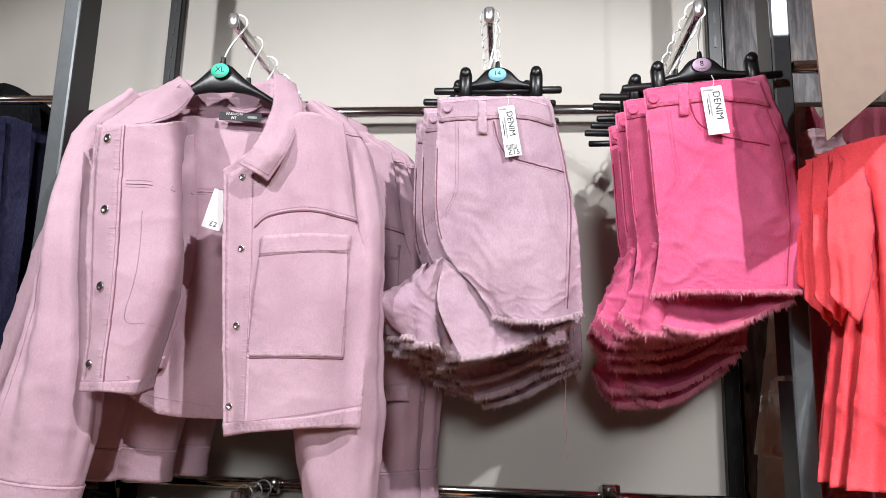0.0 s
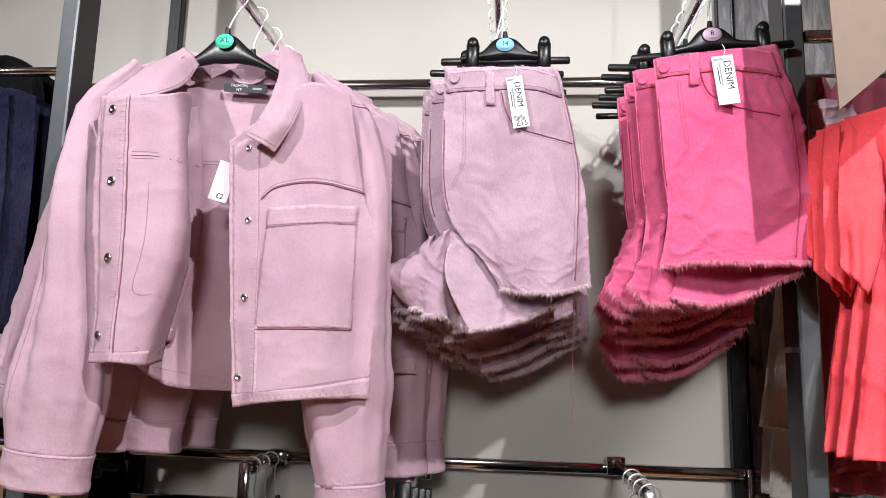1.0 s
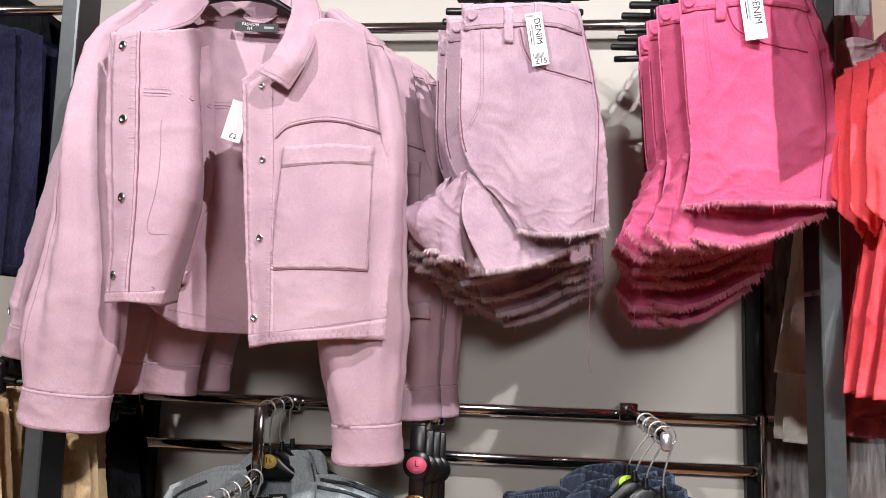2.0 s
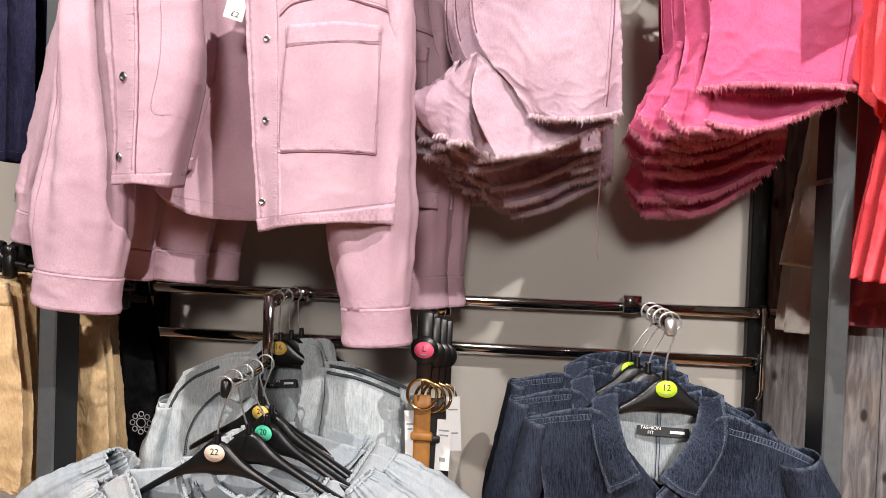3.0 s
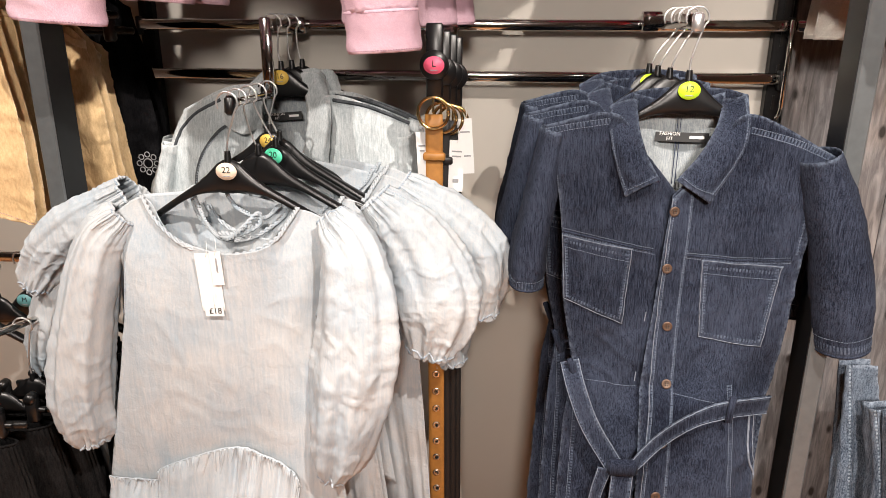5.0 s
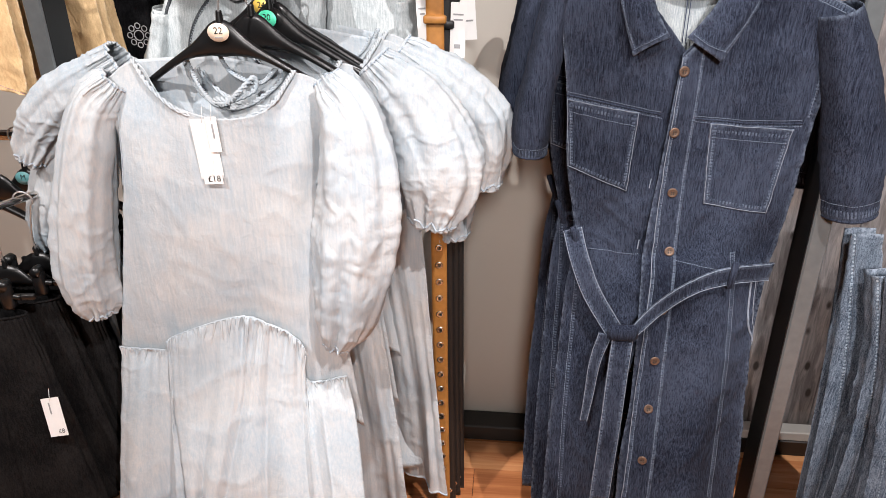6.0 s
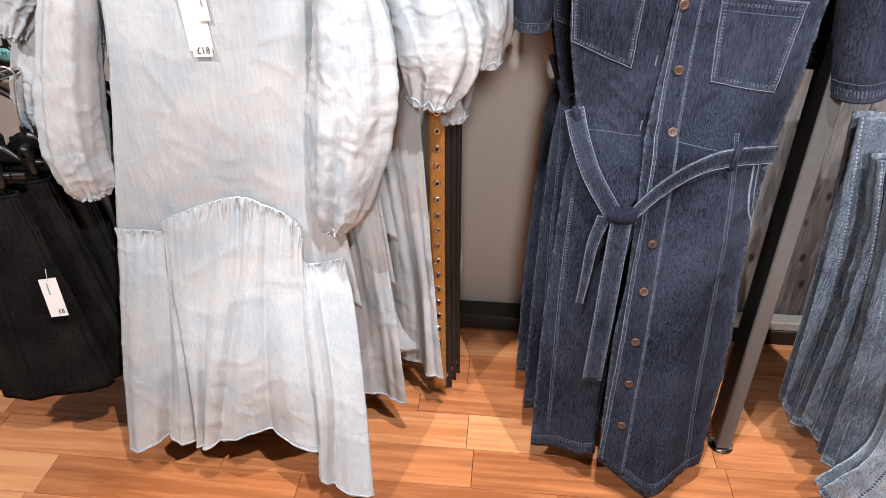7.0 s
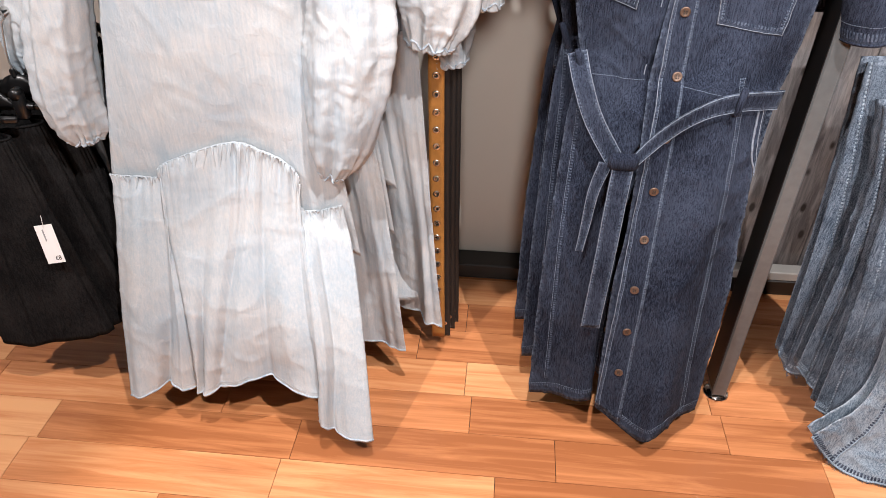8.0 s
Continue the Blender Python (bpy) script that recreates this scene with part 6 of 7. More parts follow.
    for p, s in (([(0.481, 0.985, 0.848)][0], 4), ([(0.196, 1.020, 0.894)][0], -20)):
        part("belt_loop", moved(box(-0.006, 0.006, -0.004, 0.004, -0.027, 0.027, 0.002), Matrix.Translation(p) @ Matrix.Rotation(radians(s), 4, "Y")), DENIM, t)
    hip = [(0.531, 0.985, 0.812), (0.534, 0.978, 0.757), (0.540, 0.972, 0.720), (0.556, 0.968, 0.685)]
    part("hip_pocket", joined(seam(Z, hip, 0.0022, 0.0012), seam(Z, [(p[0] + 0.010, p[1], p[2]) for p in hip], 0.0009, 0.0016)), PALEEDGE, t, "slanted hip pocket with a rubbed pale edge")
    tagged(part("button_holes", joined(*[seam(A, [(x, 1.0, z + 0.009), (x - 0.002, 1.0, z - 0.009)], 0.0011, 0.0012) for x, z in ((0.325, 1.00), (0.315, 0.88), (0.300, 0.63))]), PALEEDGE, t, "stitched button holes"), kind="stuff")
    # neck label
    a, b = [(0.324, 1.115, 1.327), (0.418, 1.115, 1.327)]
    m = facing(((a[0] + b[0]) / 2, 1.108, (a[2] + b[2]) / 2), (0, -1, 0.1), radians(-1))
    lab = part("neck_label", slab(m, b[0] - a[0], 0.017, 0.0012), INK, t, "black woven neck label", False)
    words("label_words", "FASHION\nFIT", 0.0088, m @ Matrix.Translation((-0.022, 0.001, 0.0012)), WHITEINK, lab)
    part("brand_bar", slab(m @ Matrix.Translation((0.026, 0, 0.0012)), 0.026, 0.005), WHITEINK, lab, "", False)
    return t


blue = blue_dress()
blue_back = blue_dress(False)
blue_back.matrix_world = Matrix.Translation(blue.location + Vector((-0.035, 0.235, 0.016))) @ Matrix.Rotation(radians(-2), 4, "Z")
copies(blue_back, [(0.007, -0.105, -0.008, 5)])
bow_hanger((0.368, 1.090, 1.412), 1.527, "12", LIME, 0.33, 0.10, arm_x=0.372)
for i, (dx, tx) in enumerate(((-0.02, ""), (-0.03, ""), (-0.035, "12"))):
    bow_hanger((0.368 + dx, 1.090 + 0.062 * (i + 1), 1.412), 1.527, tx, LIME, 0.33, 0.10, yaw=radians(4), arm_x=0.372)


# ---- pale grey denim jackets behind the light dresses ----
def grey_jacket():
    t = thing("denim_jacket", (-0.43, 1.35, 1.0), "pale grey washed denim jacket with dark seams", "jacket", "grey denim jackets")
    ob, A = panel("front_panel", t, GREYD, [
        [(-0.669, 1.340, 1.329), (-0.715, 1.340, 1.236), (-0.740, 1.340, 1.112), (-0.765, 1.340, 0.867)], [(-0.556, 1.300, 1.381), (-0.585, 1.300, 1.248), (-0.601, 1.300, 1.115), (-0.617, 1.300, 0.891)], [(-0.480, 1.310, 1.388), (-0.477, 1.310, 1.249), (-0.491, 1.310, 1.116), (-0.511, 1.310, 0.892)]], 24, 40)
    ob, Z = panel("front_panel", t, GREYD, [
        [(-0.376, 1.310, 1.353), (-0.381, 1.310, 1.225), (-0.393, 1.310, 1.093), (-0.400, 1.310, 0.898)], [(-0.301, 1.290, 1.375), (-0.285, 1.290, 1.258), (-0.282, 1.290, 1.129), (-0.287, 1.290, 0.912)], [(-0.157, 1.330, 1.317), (-0.150, 1.330, 1.228), (-0.147, 1.330, 1.123), (-0.148, 1.330, 0.902)]], 24, 40)
    panel("back_panel", t, GREYD, [[(-0.684, 1.370, 1.322), (-0.767, 1.370, 0.854)], [(-0.462, 1.400, 1.365), (-0.486, 1.400, 0.855)], [(-0.163, 1.370, 1.308), (-0.156, 1.370, 0.884)]], 20, 20)
    ob, C = panel("collar", t, GREYD, [[(-0.395, 1.340, 1.417), (-0.374, 1.300, 1.317), (-0.395, 1.300, 1.227)], [(-0.360, 1.330, 1.419), (-0.328, 1.270, 1.335), (-0.348, 1.270, 1.229)], [(-0.344, 1.340, 1.406), (-0.317, 1.280, 1.346), (-0.328, 1.280, 1.214)]], 12, 24, None, (0.003, 24, 1), 0.004)
    ob, C2 = panel("collar", t, GREYD, [[(-0.532, 1.300, 1.363), (-0.559, 1.300, 1.338), (-0.567, 1.300, 1.312)], [(-0.486, 1.340, 1.410), (-0.499, 1.280, 1.354), (-0.516, 1.280, 1.291)], [(-0.470, 1.350, 1.409), (-0.475, 1.320, 1.362), (-0.485, 1.320, 1.298)]], 12, 20, None, (0.003, 24, 2), 0.004)
    part("shoulder_seam", joined(seam(Z, [(-0.314, 1.300, 1.366), (-0.242, 1.300, 1.351), (-0.153, 1.300, 1.312)], 0.004), seam(A, [(-0.502, 1.300, 1.329), (-0.575, 1.300, 1.293), (-0.631, 1.300, 1.220), (-0.647, 1.300, 1.127)], 0.004), seam(A, [(-0.565, 1.320, 1.362), (-0.641, 1.320, 1.323), (-0.689, 1.320, 1.267), (-0.714, 1.320, 1.173)], 0.004)), GREYSEAM, t, "thick dark felled seam")
    sewn("stitching", t, THREADS, dashes(Z, [(-0.314, 1.300, 1.360), (-0.242, 1.300, 1.345), (-0.153, 1.300, 1.306)], 0.006, 0.0035, 0.002, 0.005), dashes(A, [(-0.499, 1.300, 1.325), (-0.573, 1.300, 1.289), (-0.627, 1.300, 1.218), (-0.643, 1.300, 1.127)], 0.006, 0.0035, 0.002, 0.005), dashes(Z, [(-0.316, 1.290, 1.357), (-0.330, 1.290, 1.231), (-0.340, 1.290, 1.127)]))
    sleeve("sleeve", t, GREYD, [(-0.705, 1.360, 1.259), (-0.738, 1.360, 1.121), (-0.763, 1.360, 0.918)], [0.02, 0.03, 0.03], [0.05, 0.06, 0.06])
    sleeve("sleeve", t, GREYD, [(-0.171, 1.360, 1.286), (-0.162, 1.360, 1.141), (-0.159, 1.360, 0.946)], [0.02, 0.03, 0.03], [0.05, 0.06, 0.06])
    panel("lining", t, DENIMIN, [[(-0.489, 1.360, 1.363), (-0.491, 1.360, 1.184)], [(-0.386, 1.370, 1.370), (-0.400, 1.370, 1.185)]], 8, 8)
    a, b = [(-0.484, 1.345, 1.317), (-0.399, 1.345, 1.327)]
    m = facing(((a[0] + b[0]) / 2, 1.345, (a[2] + b[2]) / 2), (0, -1, 0), radians(5))
    lab = part("neck_label", slab(m, b[0] - a[0], 0.017, 0.0012), INK, t, "black woven neck label", False)
    words("label_words", "FASHION\nFIT", 0.0085, m @ Matrix.Translation((-0.014, 0.001, 0.0012)), WHITEINK, lab)
    part("brand_bar", slab(m @ Matrix.Translation((0.024, 0, 0.0012)), 0.022, 0.005), WHITEINK, lab, "", False)
    return t


gj = grey_jacket()
copies(gj, [(-0.012, 0.045, 0.004, 4), (0.012, 0.085, 0.0, -3)])
for i in range(3):
    bow_hanger((-0.432 + 0.01 * i, 1.322 + 0.045 * i, 1.409), 1.516, "16" if i == 0 else "", AMBER, 0.33, 0.08, arm_x=-0.446 + 0.006 * i)


# ---- belts ----
def belt(at, length, mat, metal, label, holes):
    x, y, z = at
    t = thing("belt", at, label, "belt", "hanging belts")
    ob, S = ribbon("strap", t, mat, [(x, y, z), (x + 0.004, y - 0.004, z - length * 0.35), (x + 0.006, y, z - length * 0.7), (x + 0.010, y + 0.004, z - length)], 0.034, 0.004, 60)
    ring = [(x + 0.030 * math.cos(a), y - 0.008, z + 0.004 + 0.030 * math.sin(a)) for a in np.linspace(0, 2 * math.pi, 33)]
    part("buckle", pipe(ring, 0.0034, 8, 0), metal, t, "round ring buckle")
    part("prong", pipe([(x, y - 0.012, z + 0.034), (x, y - 0.014, z + 0.004)], 0.0025, 8), metal, t)
    part("keeper", box(x - 0.021, x + 0.023, y - 0.009, y + 0.005, z - 0.090, z - 0.074, 0.003), mat, t, "leather keeper loop")
    for k in range(holes):
        zz = z - 0.16 if k == 0 else z - length + 0.045 + 0.042 * (k - 1)
        u, v = S.near((x + 0.006, y, zz))
        p, n = S.at(0.5, v, 0.0006)
        part("eyelet", turned([(0.0042, -0.002), (0.0082, -0.002), (0.0088, 0.0006), (0.0068, 0.0020), (0.0044, 0.0008)], facing(p, n), 16), SILVER, t, "metal eyelet")
        part("eyelet_hole", turned([(0.0001, 0), (0.0046, 0), (0.0046, 0.0008), (0.0001, 0.0008)], facing(p, n), 12), INK, t)
    hd = facing((x + 0.002, y - 0.012, z + 0.094), (0, -1, 0))
    part("hanger_strip", box(x - 0.014, x + 0.018, y - 0.008, y + 0.002, z + 0.03, z + 0.17, 0.003), PLASTIC, t, "black plastic belt hanger")
    part("hanger_disc", turned([(0.0001, -0.003), (0.027, -0.003), (0.028, 0), (0.027, 0.003), (0.0001, 0.003)], hd, 28), PLASTIC, t)
    return t, hd


t, hd = belt((-0.087, 1.178, 1.352), 1.32, TAN, GOLD, "long tan leather belt with gold ring buckle and eyelets", 22)
sticker(t, hd @ Matrix.Translation((0, 0, 0.004)), "L", ROSEC, (0.020, 0.0165))
for dx, dy in ((0.012, 0.035), (0.022, 0.07), (0.030, 0.10)):
    belt((-0.087 + dx, 1.178 + dy, 1.345 - dy * 0.2), 1.33, BLACKL, GOLD, "long black leather belt with gold ring buckle", 2)
swing_tag([(-0.112, 1.200, 1.257)][0], 0.022, 0.115, radians(3), [(0.014, 0.003, 0, 0.03), (0.010, 0.003, 0, 0.02)], "white card tag of a belt")
swing_tag([(-0.045, 1.210, 1.245)][0], 0.030, 0.105, radians(-2), [(0.020, 0.003, 0, 0.03), (0.018, 0.003, 0, 0.02), (0.012, 0.008, 0, -0.03)], "white card price tag of a belt")
swing_tag([(-0.029, 1.260, 1.277)][0], 0.030, 0.115, radians(4), [(0.020, 0.003, 0, 0.03), (0.018, 0.003, 0, -0.02)], "white card price tag of a belt")


# ---- neighbouring bays ----
def hanging(name, at, mat, curves, label, category, group, folds=(0.008, 18), wr=(0.006, 12, 1), deep=0.05, hem=None):
    """A simple hanging garment: front and back of cloth with folds."""
    t = thing(name, at, label, category, group)
    f = lambda u, v: folds[0] * (0.3 + v) * math.sin(folds[1] * u + 2 * v)
    ob, S = panel("front", t, mat, curves, 36, 50, f, wr)
    back = [[(p[0], p[1] + deep, p[2]) for p in c] for c in curves]
    panel("back", t, mat, back, 24, 30, f, wr)
    if hem:
        sewn("hem_stitching", t, hem, dashes(S, [(u, 0.97) for u in np.linspace(0, 1, 16)], uv=True))
    return t, S


# coral t-shirts
def coral_tee():
    t = thing("t_shirt", (0.85, 0.95, 1.7), "plain coral red cotton t-shirt on a hanger", "t-shirt", "coral t-shirts")
    panel("body", t, CORAL, [[(0.681, 0.950, 2.182), (0.705, 0.930, 1.966), (0.674, 0.930, 1.768), (0.651, 0.930, 1.624)], [(0.735, 0.900, 2.186), (0.733, 0.900, 1.962), (0.725, 0.900, 1.770), (0.712, 0.900, 1.627)], [(0.848, 0.910, 2.213), (0.831, 0.910, 1.965), (0.812, 0.910, 1.772), (0.796, 0.910, 1.623)], [(0.954, 0.930, 2.196), (0.928, 0.930, 1.969), (0.905, 0.930, 1.774), (0.888, 0.930, 1.623)]], 40, 50, lambda u, v: 0.026 * (0.25 + v) * noise.noise(Vector((7 * u, 1.3 * v, 0.4))) + 0.010 * noise.noise(Vector((4 * u + 3 * v, 5 * v, 2.2))), (0.006, 7, 2))
    panel("body_back", t, CORAL, [[(0.704, 0.990, 2.196), (0.734, 0.990, 1.976), (0.678, 0.990, 1.624)], [(0.894, 0.990, 2.218), (0.879, 0.990, 1.978), (0.842, 0.990, 1.621)]], 16, 20)
    ob, S = panel("sleeve", t, CORAL, [[(0.675, 0.950, 2.179), (0.641, 0.900, 2.034), (0.637, 0.900, 1.923)], [(0.693, 0.930, 2.153), (0.663, 0.885, 2.013), (0.653, 0.885, 1.895)], [(0.716, 0.920, 2.135), (0.707, 0.900, 1.989), (0.677, 0.900, 1.877)]], 16, 26, lambda u, v: 0.014 * noise.noise(Vector((3 * u, 2.2 * v, 6.1))), (0.006, 9, 3), 0.004, "short sleeve")
    part("shoulder_seam", seam(S, [(0.95, 0.02), (0.97, 0.5), (0.97, 0.98)], 0.0012, 0.0004, True), SEAMH, t)
    panel("sleeve_underside", t, CORAL, [[(0.647, 0.950, 2.154), (0.636, 0.950, 2.046), (0.633, 0.950, 1.950)], [(0.663, 0.930, 2.163), (0.654, 0.930, 2.041), (0.648, 0.930, 1.929)]], 10, 20, None, (0.004, 9, 5), 0.004)
    return t


tee = coral_tee()
copies(tee, [(-0.012, 0.045, 0.0, 3), (-0.016, 0.09, 0.003, 5)])
hanging("t_shirt", (0.78, 1.25, 1.8), ROSE, [[(0.711, 1.120, 2.325), (0.731, 1.220, 1.921), (0.729, 1.220, 1.766), (0.723, 1.220, 1.595), (0.723, 1.220, 1.565)], [(0.769, 1.120, 2.324), (0.774, 1.200, 1.920), (0.768, 1.200, 1.767), (0.760, 1.200, 1.599), (0.755, 1.200, 1.567)], [(0.854, 1.120, 2.323), (0.869, 1.220, 1.924), (0.861, 1.220, 1.769), (0.851, 1.220, 1.600), (0.877, 1.220, 1.564)]], "dusky rose cotton top hanging behind coral ones", "top", "tops of the next bay")
hanging("t_shirt", (0.78, 1.30, 1.8), ROSE, [[(0.791, 1.120, 2.324), (0.752, 1.280, 1.832), (0.755, 1.280, 1.672), (0.751, 1.280, 1.520)], [(0.937, 1.120, 2.322), (0.908, 1.280, 1.837), (0.909, 1.280, 1.678), (0.909, 1.280, 1.516)]], "dusky rose cotton top hanging behind coral ones", "top", "tops of the next bay")
hanging("blouse", (0.68, 1.35, 1.8), CREAM, [[(0.684, 1.120, 2.325), (0.708, 1.330, 1.931), (0.683, 1.330, 1.763), (0.662, 1.330, 1.637)], [(0.711, 1.120, 2.325), (0.730, 1.310, 1.930), (0.710, 1.310, 1.764), (0.698, 1.310, 1.634)], [(0.754, 1.120, 2.324), (0.784, 1.330, 1.933), (0.773, 1.330, 1.765), (0.763, 1.330, 1.627)]], "cream cotton blouse sleeve hanging behind the post", "blouse", "tops of the next bay", (0.004, 9))
hanging("blouse", (0.70, 1.38, 1.7), CREAM, [[(0.684, 1.120, 2.325), (0.709, 1.380, 1.764), (0.687, 1.380, 1.617), (0.679, 1.380, 1.490)], [(0.706, 1.120, 2.325), (0.725, 1.360, 1.764), (0.714, 1.360, 1.619), (0.704, 1.360, 1.491)], [(0.743, 1.120, 2.324), (0.773, 1.380, 1.766), (0.774, 1.380, 1.620), (0.775, 1.380, 1.486)]], "cream cotton blouse hanging behind the post", "blouse", "tops of the next bay", (0.004, 9))
hanging("blouse", (0.80, 1.20, 2.2), BLUSH, [[(0.685, 1.120, 2.260), (0.702, 1.120, 2.197), (0.701, 1.120, 2.062)], [(0.715, 1.100, 2.273), (0.730, 1.100, 2.191), (0.731, 1.100, 2.058)], [(0.776, 1.120, 2.266), (0.781, 1.120, 2.197), (0.771, 1.120, 2.063)]], "pale blush cotton top under the sign", "blouse", "tops of the next bay", (0.004, 7))
rail("hanging_rail", 0.68, 1.9, 1.10, 2.40, 0.022, 0.022, "chrome rail holding the coral t-shirts", False)

# large tan card sign
sign = thing("hanging_sign", (0.72, 0.80, 2.25), "large tan cardboard sign hanging from above", "sign")
ca, cb, cl = [(0.583, 0.750, 2.125), (0.670, 0.750, 2.201), (0.577, 0.750, 2.346)]
sl = (cb[2] - ca[2]) / (cb[0] - ca[0])
tl = (cl[0] - ca[0]) / (cl[2] - ca[2])
outline = [(ca[0], ca[2]), (ca[0] + 0.45, ca[2] + 0.45 * sl), (ca[0] + 0.45, 2.62), (ca[0] + tl * (2.62 - ca[2]), 2.62)]
sv = [(x, y, z) for y in (0.75, 0.754) for x, z in outline]
part("board", (sv, [[0, 1, 2, 3], [7, 6, 5, 4]] + [[k, (k + 1) % 4, (k + 1) % 4 + 4, k + 4] for k in range(4)]), CARDB, sign, "", False)
for k in (0.05, 0.40):
    part("cord", pipe([(ca[0] + k, 0.752, 2.61), (ca[0] + k, 0.752, 3.6)], 0.001, 5), WHITEINK, sign)

# navy trousers, sand trousers and a black blouse beside the left post
for i in range(4):
    o = 0.035 * i
    hanging("trousers", (-1.0 + o, 1.05 + 0.03 * i, 2.1), NAVY, [
        [(-1.12 + o, 1.00 + o, 2.31), (-1.11 + o, 1.0 + o, 2.1), (-1.09 + o, 1.0 + o, 1.80)],
        [(-1.06 + o, 0.98 + o, 2.31), (-1.05 + o, 0.98 + o, 2.1), (-1.04 + o, 0.98 + o, 1.795)],
        [(-1.005 + o, 1.0 + o, 2.30), (-0.99 + o, 1.0 + o, 2.1), (-0.985 + o, 1.0 + o, 1.79)]], "dark navy cotton trousers on a clip hanger", "trousers", "navy trousers", (0.006, 11), hem=THREADK)
# added black sheets that stand for the dark gap behind the navy trousers
for i in range(3):
    hanging("trousers", (-1.0, 1.25 + 0.06 * i, 2.1), BLACKC, [[(-1.140, 1.220, 2.444), (-1.071, 1.220, 2.098), (-1.038, 1.220, 1.891)], [(-1.037, 1.200, 2.433), (-0.973, 1.200, 2.094), (-0.956, 1.200, 1.888)], [(-0.975, 1.220, 2.399), (-0.917, 1.220, 2.098), (-0.894, 1.220, 1.888)]] if i == 0 else
            [[(q[0] - 0.01 * i, q[1] + 0.06 * i, q[2] - 0.02 * i) for q in c] for c in ([(-1.140, 1.220, 2.444), (-1.071, 1.220, 2.098), (-1.038, 1.220, 1.891)], [(-0.975, 1.220, 2.399), (-0.917, 1.220, 2.098), (-0.894, 1.220, 1.888)])], "black cloth added to fill the dark gap behind navy trousers", "trousers", "black trousers", (0.005, 9))
part("bar", box(-1.9, -0.83, 1.07, 1.09, 2.335, 2.350, 0.003), CHROME, thing("hanging_rail", (-1.3, 1.08, 2.34), "chrome rail holding navy trousers", "rail", "chrome rails"))
for i, c in enumerate((
    [[(-1.036, 1.060, 1.561), (-1.048, 1.060, 1.372), (-1.078, 1.060, 1.168)], [(-0.927, 1.030, 1.563), (-0.919, 1.030, 1.379), (-0.939, 1.030, 1.166)], [(-0.884, 1.050, 1.552), (-0.853, 1.050, 1.345), (-0.851, 1.050, 1.184), (-0.857, 1.050, 1.141)]],
    [[(-0.976, 1.120, 1.565), (-0.969, 1.120, 1.422), (-0.938, 1.120, 1.146)], [(-0.905, 1.100, 1.569), (-0.895, 1.100, 1.425), (-0.864, 1.100, 1.151)], [(-0.886, 1.120, 1.562), (-0.868, 1.120, 1.334), (-0.847, 1.120, 1.136)]],
    [[(-0.947, 1.200, 1.553), (-0.968, 1.200, 1.414), (-0.934, 1.200, 1.128)], [(-0.907, 1.180, 1.556), (-0.912, 1.180, 1.359), (-0.870, 1.180, 1.134)], [(-0.902, 1.200, 1.550), (-0.882, 1.200, 1.320), (-0.861, 1.200, 1.117)]],
    [[(-0.895, 1.260, 1.533), (-0.907, 1.260, 1.410), (-0.897, 1.260, 1.115)], [(-0.847, 1.240, 1.512), (-0.850, 1.240, 1.352), (-0.833, 1.240, 1.121)], [(-0.838, 1.270, 1.484), (-0.816, 1.270, 1.349), (-0.799, 1.270, 1.115)]],
    [[(-0.899, 1.310, 1.502), (-0.900, 1.310, 1.405), (-0.903, 1.310, 1.104)], [(-0.850, 1.300, 1.480), (-0.848, 1.300, 1.344), (-0.843, 1.300, 1.108)], [(-0.846, 1.330, 1.451), (-0.828, 1.330, 1.288), (-0.804, 1.330, 1.101)]])):
    t, S = hanging("trousers", c[1][0], SAND, c, "sand-coloured cotton trousers on a clip hanger", "trousers", "sand trousers", (0.004, 8), (0.007, 14, i), 0.03, THREADP)
    patch("waistband", t, SAND, S, [S.at(0.02, 0.0)[0], S.at(0.98, 0.0)[0], S.at(0.98, 0.07)[0], S.at(0.02, 0.07)[0]], 0.004, (16, 5))
    clip_hanger((c[1][0][0], c[1][0][1] + 0.01, c[1][0][2] + 0.05), c[1][0][2] + 0.15, "", MINT, 0.2, (-0.05, 0.05))
t, S = hanging("blouse", (-0.82, 1.40, 1.4), BLACKC, [[(-0.946, 1.400, 1.545), (-0.918, 1.400, 1.330), (-0.942, 1.400, 1.161), (-0.951, 1.400, 0.955)], [(-0.857, 1.370, 1.578), (-0.822, 1.370, 1.341), (-0.837, 1.370, 1.171), (-0.844, 1.370, 0.970)], [(-0.827, 1.400, 1.551), (-0.772, 1.400, 1.338), (-0.766, 1.400, 1.181), (-0.772, 1.400, 0.963)]], "black cotton blouse with pale embroidery at the hem", "blouse", "", (0.008, 14))
eye0 = [(-0.779, 1.360, 1.206)][0]
for k in range(9):
    a = 2 * math.pi * k / 8
    rr, off = (0.011, 0.0) if k == 8 else (0.006, 0.021)
    c = (eye0[0] + off * math.cos(a), eye0[1], eye0[2] + off * math.sin(a))
    part("embroidery", pipe([(c[0] + rr * math.cos(b), c[1], c[2] + rr * math.sin(b)) for b in np.linspace(0, 2 * math.pi, 17)], 0.0012, 5, 0), GREYINK, t, "pale embroidered ring")

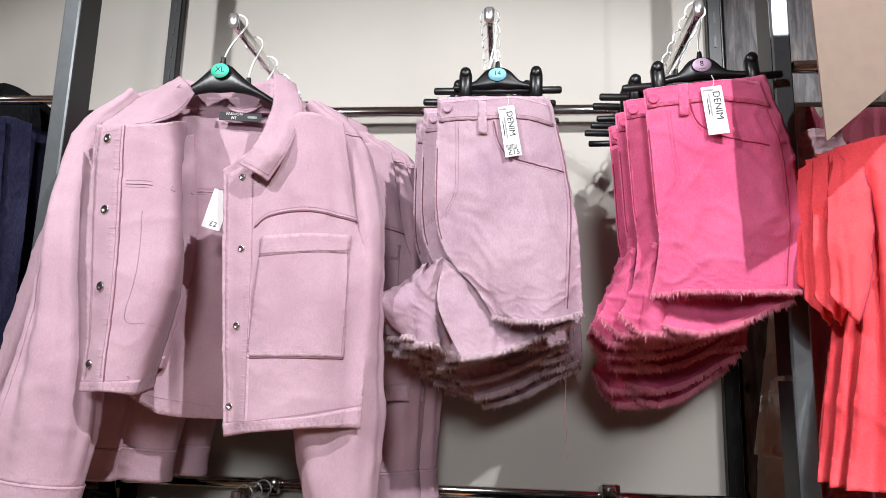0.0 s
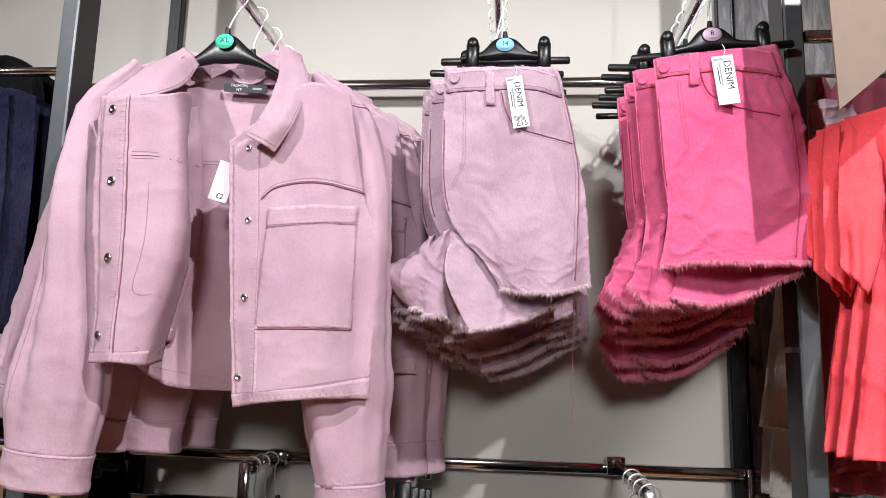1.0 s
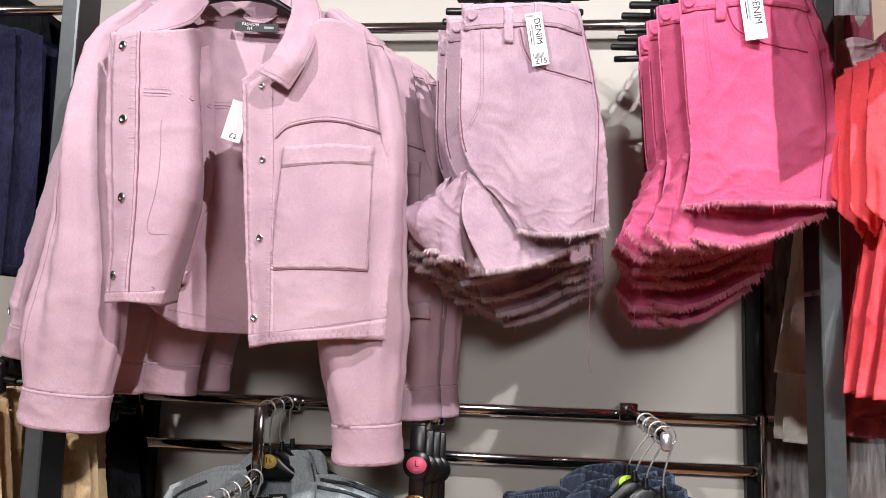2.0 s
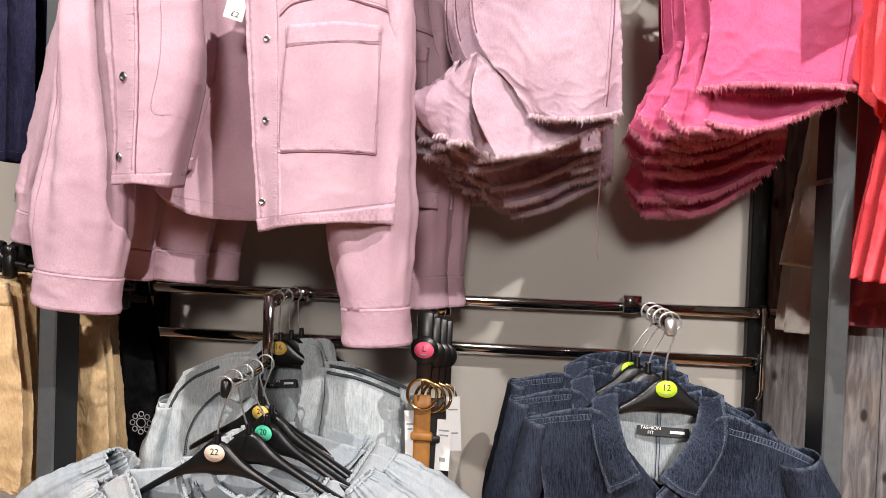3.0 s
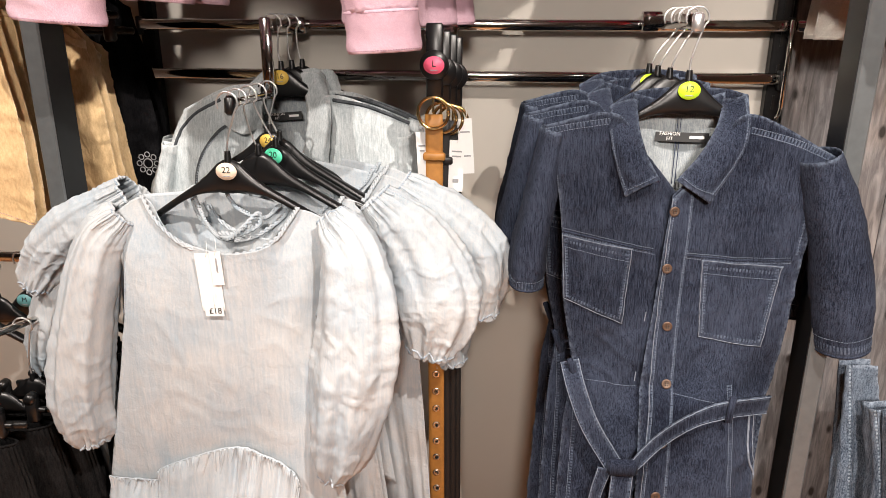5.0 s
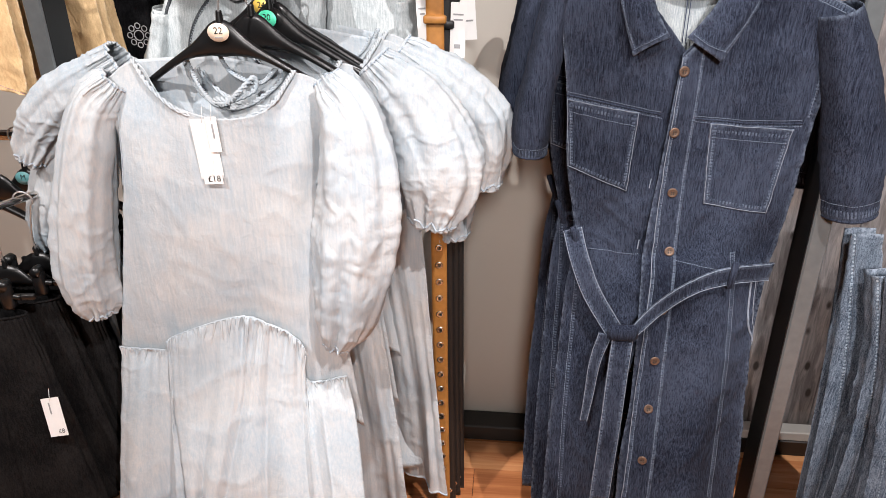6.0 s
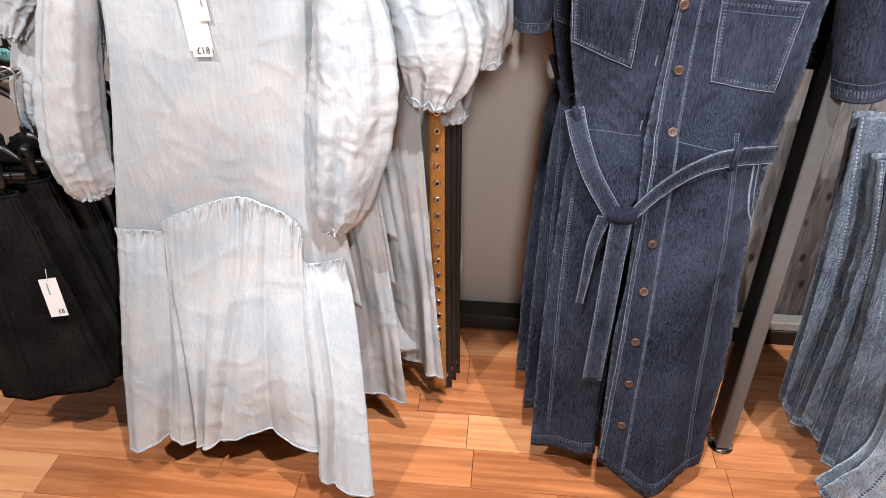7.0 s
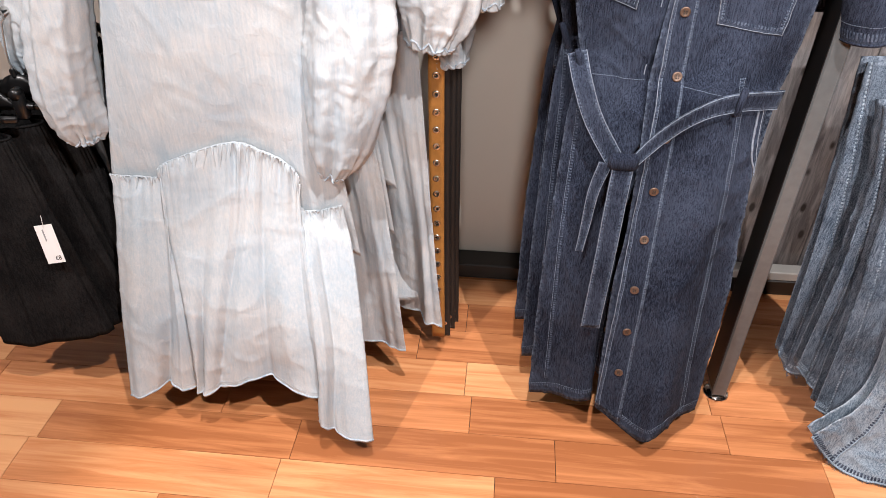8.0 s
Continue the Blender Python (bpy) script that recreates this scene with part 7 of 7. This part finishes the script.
# black skirts on the low rail
def skirt(at, yaw):
    x, y, z = at
    t = thing("skirt", at, "black cotton skirt with an elastic waist", "skirt", "black skirts")
    m = Matrix.Translation(at) @ Matrix.Rotation(yaw, 4, "Z")
    n, k = 40, 132
    G = np.zeros((n, k + 1, 3))
    for i in range(n):
        v = i / (n - 1)
        for j in range(k + 1):
            a = 2 * math.pi * j / k + math.pi / 2
            deep = noise.noise(Vector((2.6 * math.cos(a) + 9 * x, 2.6 * math.sin(a), 0.6 * v + 3 * y)))
            fold = 0.0022 * math.sin(33 * a) if v < 0.15 else (0.004 + 0.050 * v) * deep + 0.003 * math.sin(33 * a) * max(0, 1 - 6 * (v - 0.15))
            rx, ry = 0.085 + 0.075 * v + fold, 0.020 + 0.024 * v + 0.7 * fold
            p = m @ Vector((rx * math.cos(a), ry * -math.sin(a), -0.50 * v))
            G[i, j] = p[:]
    S = Skin(G)
    part("cloth", solid(G, S.N, 0.0015), CHAR, t)
    for q in (0.0, 0.074):
        part("elastic", pipe([tuple(m @ Vector((0.087 * math.cos(a), -0.0225 * math.sin(a), -0.002 - q))) for a in np.linspace(0, 2 * math.pi, 61)], 0.0024, 6, 0), CHAR, t, "ribbed elastic waist")
    return t


for i in range(6):
    skirt((-0.965 + 0.028 * i, 0.90 + 0.062 * i, 0.74), radians((8, 14, 5, 12, 6, 10)[i]))
    clip_hanger((-0.965 + 0.028 * i, 0.90 + 0.062 * i, 0.80), 0.93, "", MINT, 0.22, (-0.06, 0.06), yaw=radians(8))
low = thing("faceout_rail", (-0.9, 1.2, 0.94), "chrome arm holding the black skirts", "faceout rail", "faceout rails")
part("bar", pipe([(-0.99, 0.86, 0.935), (-0.80, 1.30, 0.935)], 0.008, 8), CHROME, low)
for i, (hx, hy) in enumerate(((-1.10, 1.12), (-1.06, 1.16), (-1.02, 1.20), (-0.98, 1.24))):
    bow_hanger((hx, hy, 0.92), 1.01, "M" if i == 2 else "", ("teal", (0.16, 0.42, 0.44)), 0.30, 0.10)
swing_tag([(-0.855, 0.875, 0.513)][0], 0.040, 0.085, radians(11), [("£8", 0.014, 0.008, -0.032, 0), (0.003, 0.026, -0.004, 0.02)], "white swing tag of a black skirt", (0, -1, 0.25))

# blue jeans beyond the right post
for i, (mat, c) in enumerate((
    (JEANL, [[(0.841, 1.000, 0.796), (0.909, 0.930, 0.265), (0.806, 0.900, 0.085)], [(0.859, 0.970, 0.812), (0.945, 0.900, 0.231), (0.883, 0.860, 0.008)], [(0.921, 0.980, 0.811), (1.061, 0.920, 0.222), (1.031, 0.845, 0.006)]]),
    (JEANB, [[(0.785, 1.030, 0.822), (0.827, 0.990, 0.461), (0.830, 0.970, 0.110)], [(0.803, 1.020, 0.828), (0.846, 0.970, 0.479), (0.876, 0.950, 0.065)], [(0.861, 1.030, 0.826), (0.953, 1.000, 0.464), (0.979, 0.960, 0.049)]]),
    (JEANB, [[(0.779, 1.090, 0.808), (0.805, 1.050, 0.560), (0.788, 1.030, 0.173)], [(0.787, 1.070, 0.818), (0.822, 1.030, 0.547), (0.832, 1.010, 0.114)], [(0.833, 1.090, 0.811), (0.922, 1.050, 0.451), (0.926, 1.020, 0.094)]]),
    (JEANB, [[(0.753, 1.160, 0.865), (0.768, 1.120, 0.509), (0.775, 1.100, 0.154)], [(0.764, 1.150, 0.869), (0.798, 1.100, 0.525), (0.805, 1.080, 0.091)], [(0.810, 1.160, 0.867), (0.883, 1.120, 0.487), (0.877, 1.100, 0.122)]]))):
    t, S = hanging("jeans", c[1][0], mat, c, "wide blue denim jeans hanging with frayed hem" if i in (0, 3) else "wide blue denim jeans hanging on the next rail", "jeans", "blue jeans", (0.011, 7), (0.006, 11, i), 0.03, THREADB)
    at = 0.42
    part("leg_seam", joined(seam(S, [(at, v) for v in np.linspace(0, 1, 12)], 0.0022, 0.0006, True)), mat, t)
    tagged(part("worn_seam", joined(dashes(S, [(at - 0.03, v) for v in np.linspace(0, 1, 20)], 0.008, 0.0045, 0.007, 0.0008, True), dashes(S, [(u, 0.975) for u in np.linspace(0, 1, 12)], 0.007, 0.004, 0.011, 0.0008, True)), JEANL if mat is JEANB else WORN, t, "faded roping along seam and hem"), kind="stuff")
    part("hem", pipe([tuple(S.at(u, 0.995)[0]) for u in np.linspace(0, 1, 50)], 0.0026, 6, 0), JEANL, t, "thick turned hem")
    if i in (0, 3):
        part("frayed_hem", fringe([tuple(S.at(u, 1.0)[0]) for u in np.linspace(0, 1, 30)], 0.012, 500, i), THREADB, t)
# loose thread hanging from a hem
lt = thing("loose_thread", [(0.239, 1.100, 1.859)][0], "long loose pink thread hanging from frayed hem", "thread")
part("yarn", pipe([(0.236, 1.060, 1.897), (0.238, 1.100, 1.775), (0.235, 1.100, 1.713), (0.239, 1.100, 1.688), (0.236, 1.100, 1.662), (0.241, 1.100, 1.640)], 0.0006, 5, 60), DARKPINK, lt)


# ---- pieces of floor and wooden wall ----
def floor_planks():
    """Strips along x with staggered joints; alike strips share a mesh."""
    rnd = random.Random(7)
    w, made, ends = 0.118, {}, []
    for r in range(-11, 9):
        y0 = 0.890 + r * w
        if y0 > 1.48:
            continue
        x = -3.9 + rnd.uniform(0, 0.6)
        shift = {0: 0.007 - 0.60, -1: -0.386, 1: 0.007}.get(r)
        if shift is not None:
            x = shift - 5 * 0.62
        while x < 3.2:
            ln = rnd.choice((0.50, 0.62, 0.62, 0.74))
            if shift is not None:
                ln = 0.62
            if x < -3.3 or x + ln > 3.3:
                if x + ln > -3.25:
                    ends.append(box(max(x, -3.3) + 0.0006, min(x + ln, 3.3) - 0.0006, y0 + 0.0006, y0 + w - 0.0006, -0.0035, 0, 0))
                x += ln
                continue
            if ln not in made:
                made[ln] = part("plank", box(0.0006, ln - 0.0006, 0.0006, w - 0.0006, -0.0035, 0, 0.0005), FLOORM, floor, "", False)
                made[ln].location = (x, y0, 0)
            else:
                o = new("plank", made[ln].data)
                o.parent = floor
                o.location = (x, y0, 0)
            x += ln
    tagged(part("planks", joined(*ends), FLOORM, floor, "", False), kind="stuff")


def far_planks():
    """The strips behind the viewer, in one mesh."""
    rnd = random.Random(8)
    w, out = 0.118, []
    for r in range(-37, -11):
        x = -3.3 + rnd.uniform(-0.5, 0)
        while x < 3.2:
            ln = rnd.choice((0.50, 0.62, 0.62, 0.74))
            y0 = 0.890 + r * w
            out.append(box(max(x, -3.3) + 0.0006, min(x + ln, 3.3) - 0.0006, y0 + 0.0006, y0 + w - 0.0006, -0.0035, 0, 0))
            x += ln
    tagged(part("planks", joined(*out), FLOORM, floor, "", False), kind="stuff")


def wall_boards():
    x = 0.70
    rnd = random.Random(3)
    for w in (0.155, 0.115, 0.155, 0.115, 0.155, 0.115):
        d = rnd.uniform(0, 0.006)
        part("board", box(x + 0.001, x + w - 0.001, 1.560 - d, 1.5725, 0.053, 3.19, 0.002), OLDWOOD, woodwall, "", False)
        x += w


floor_planks()
far_planks()
wall_boards()
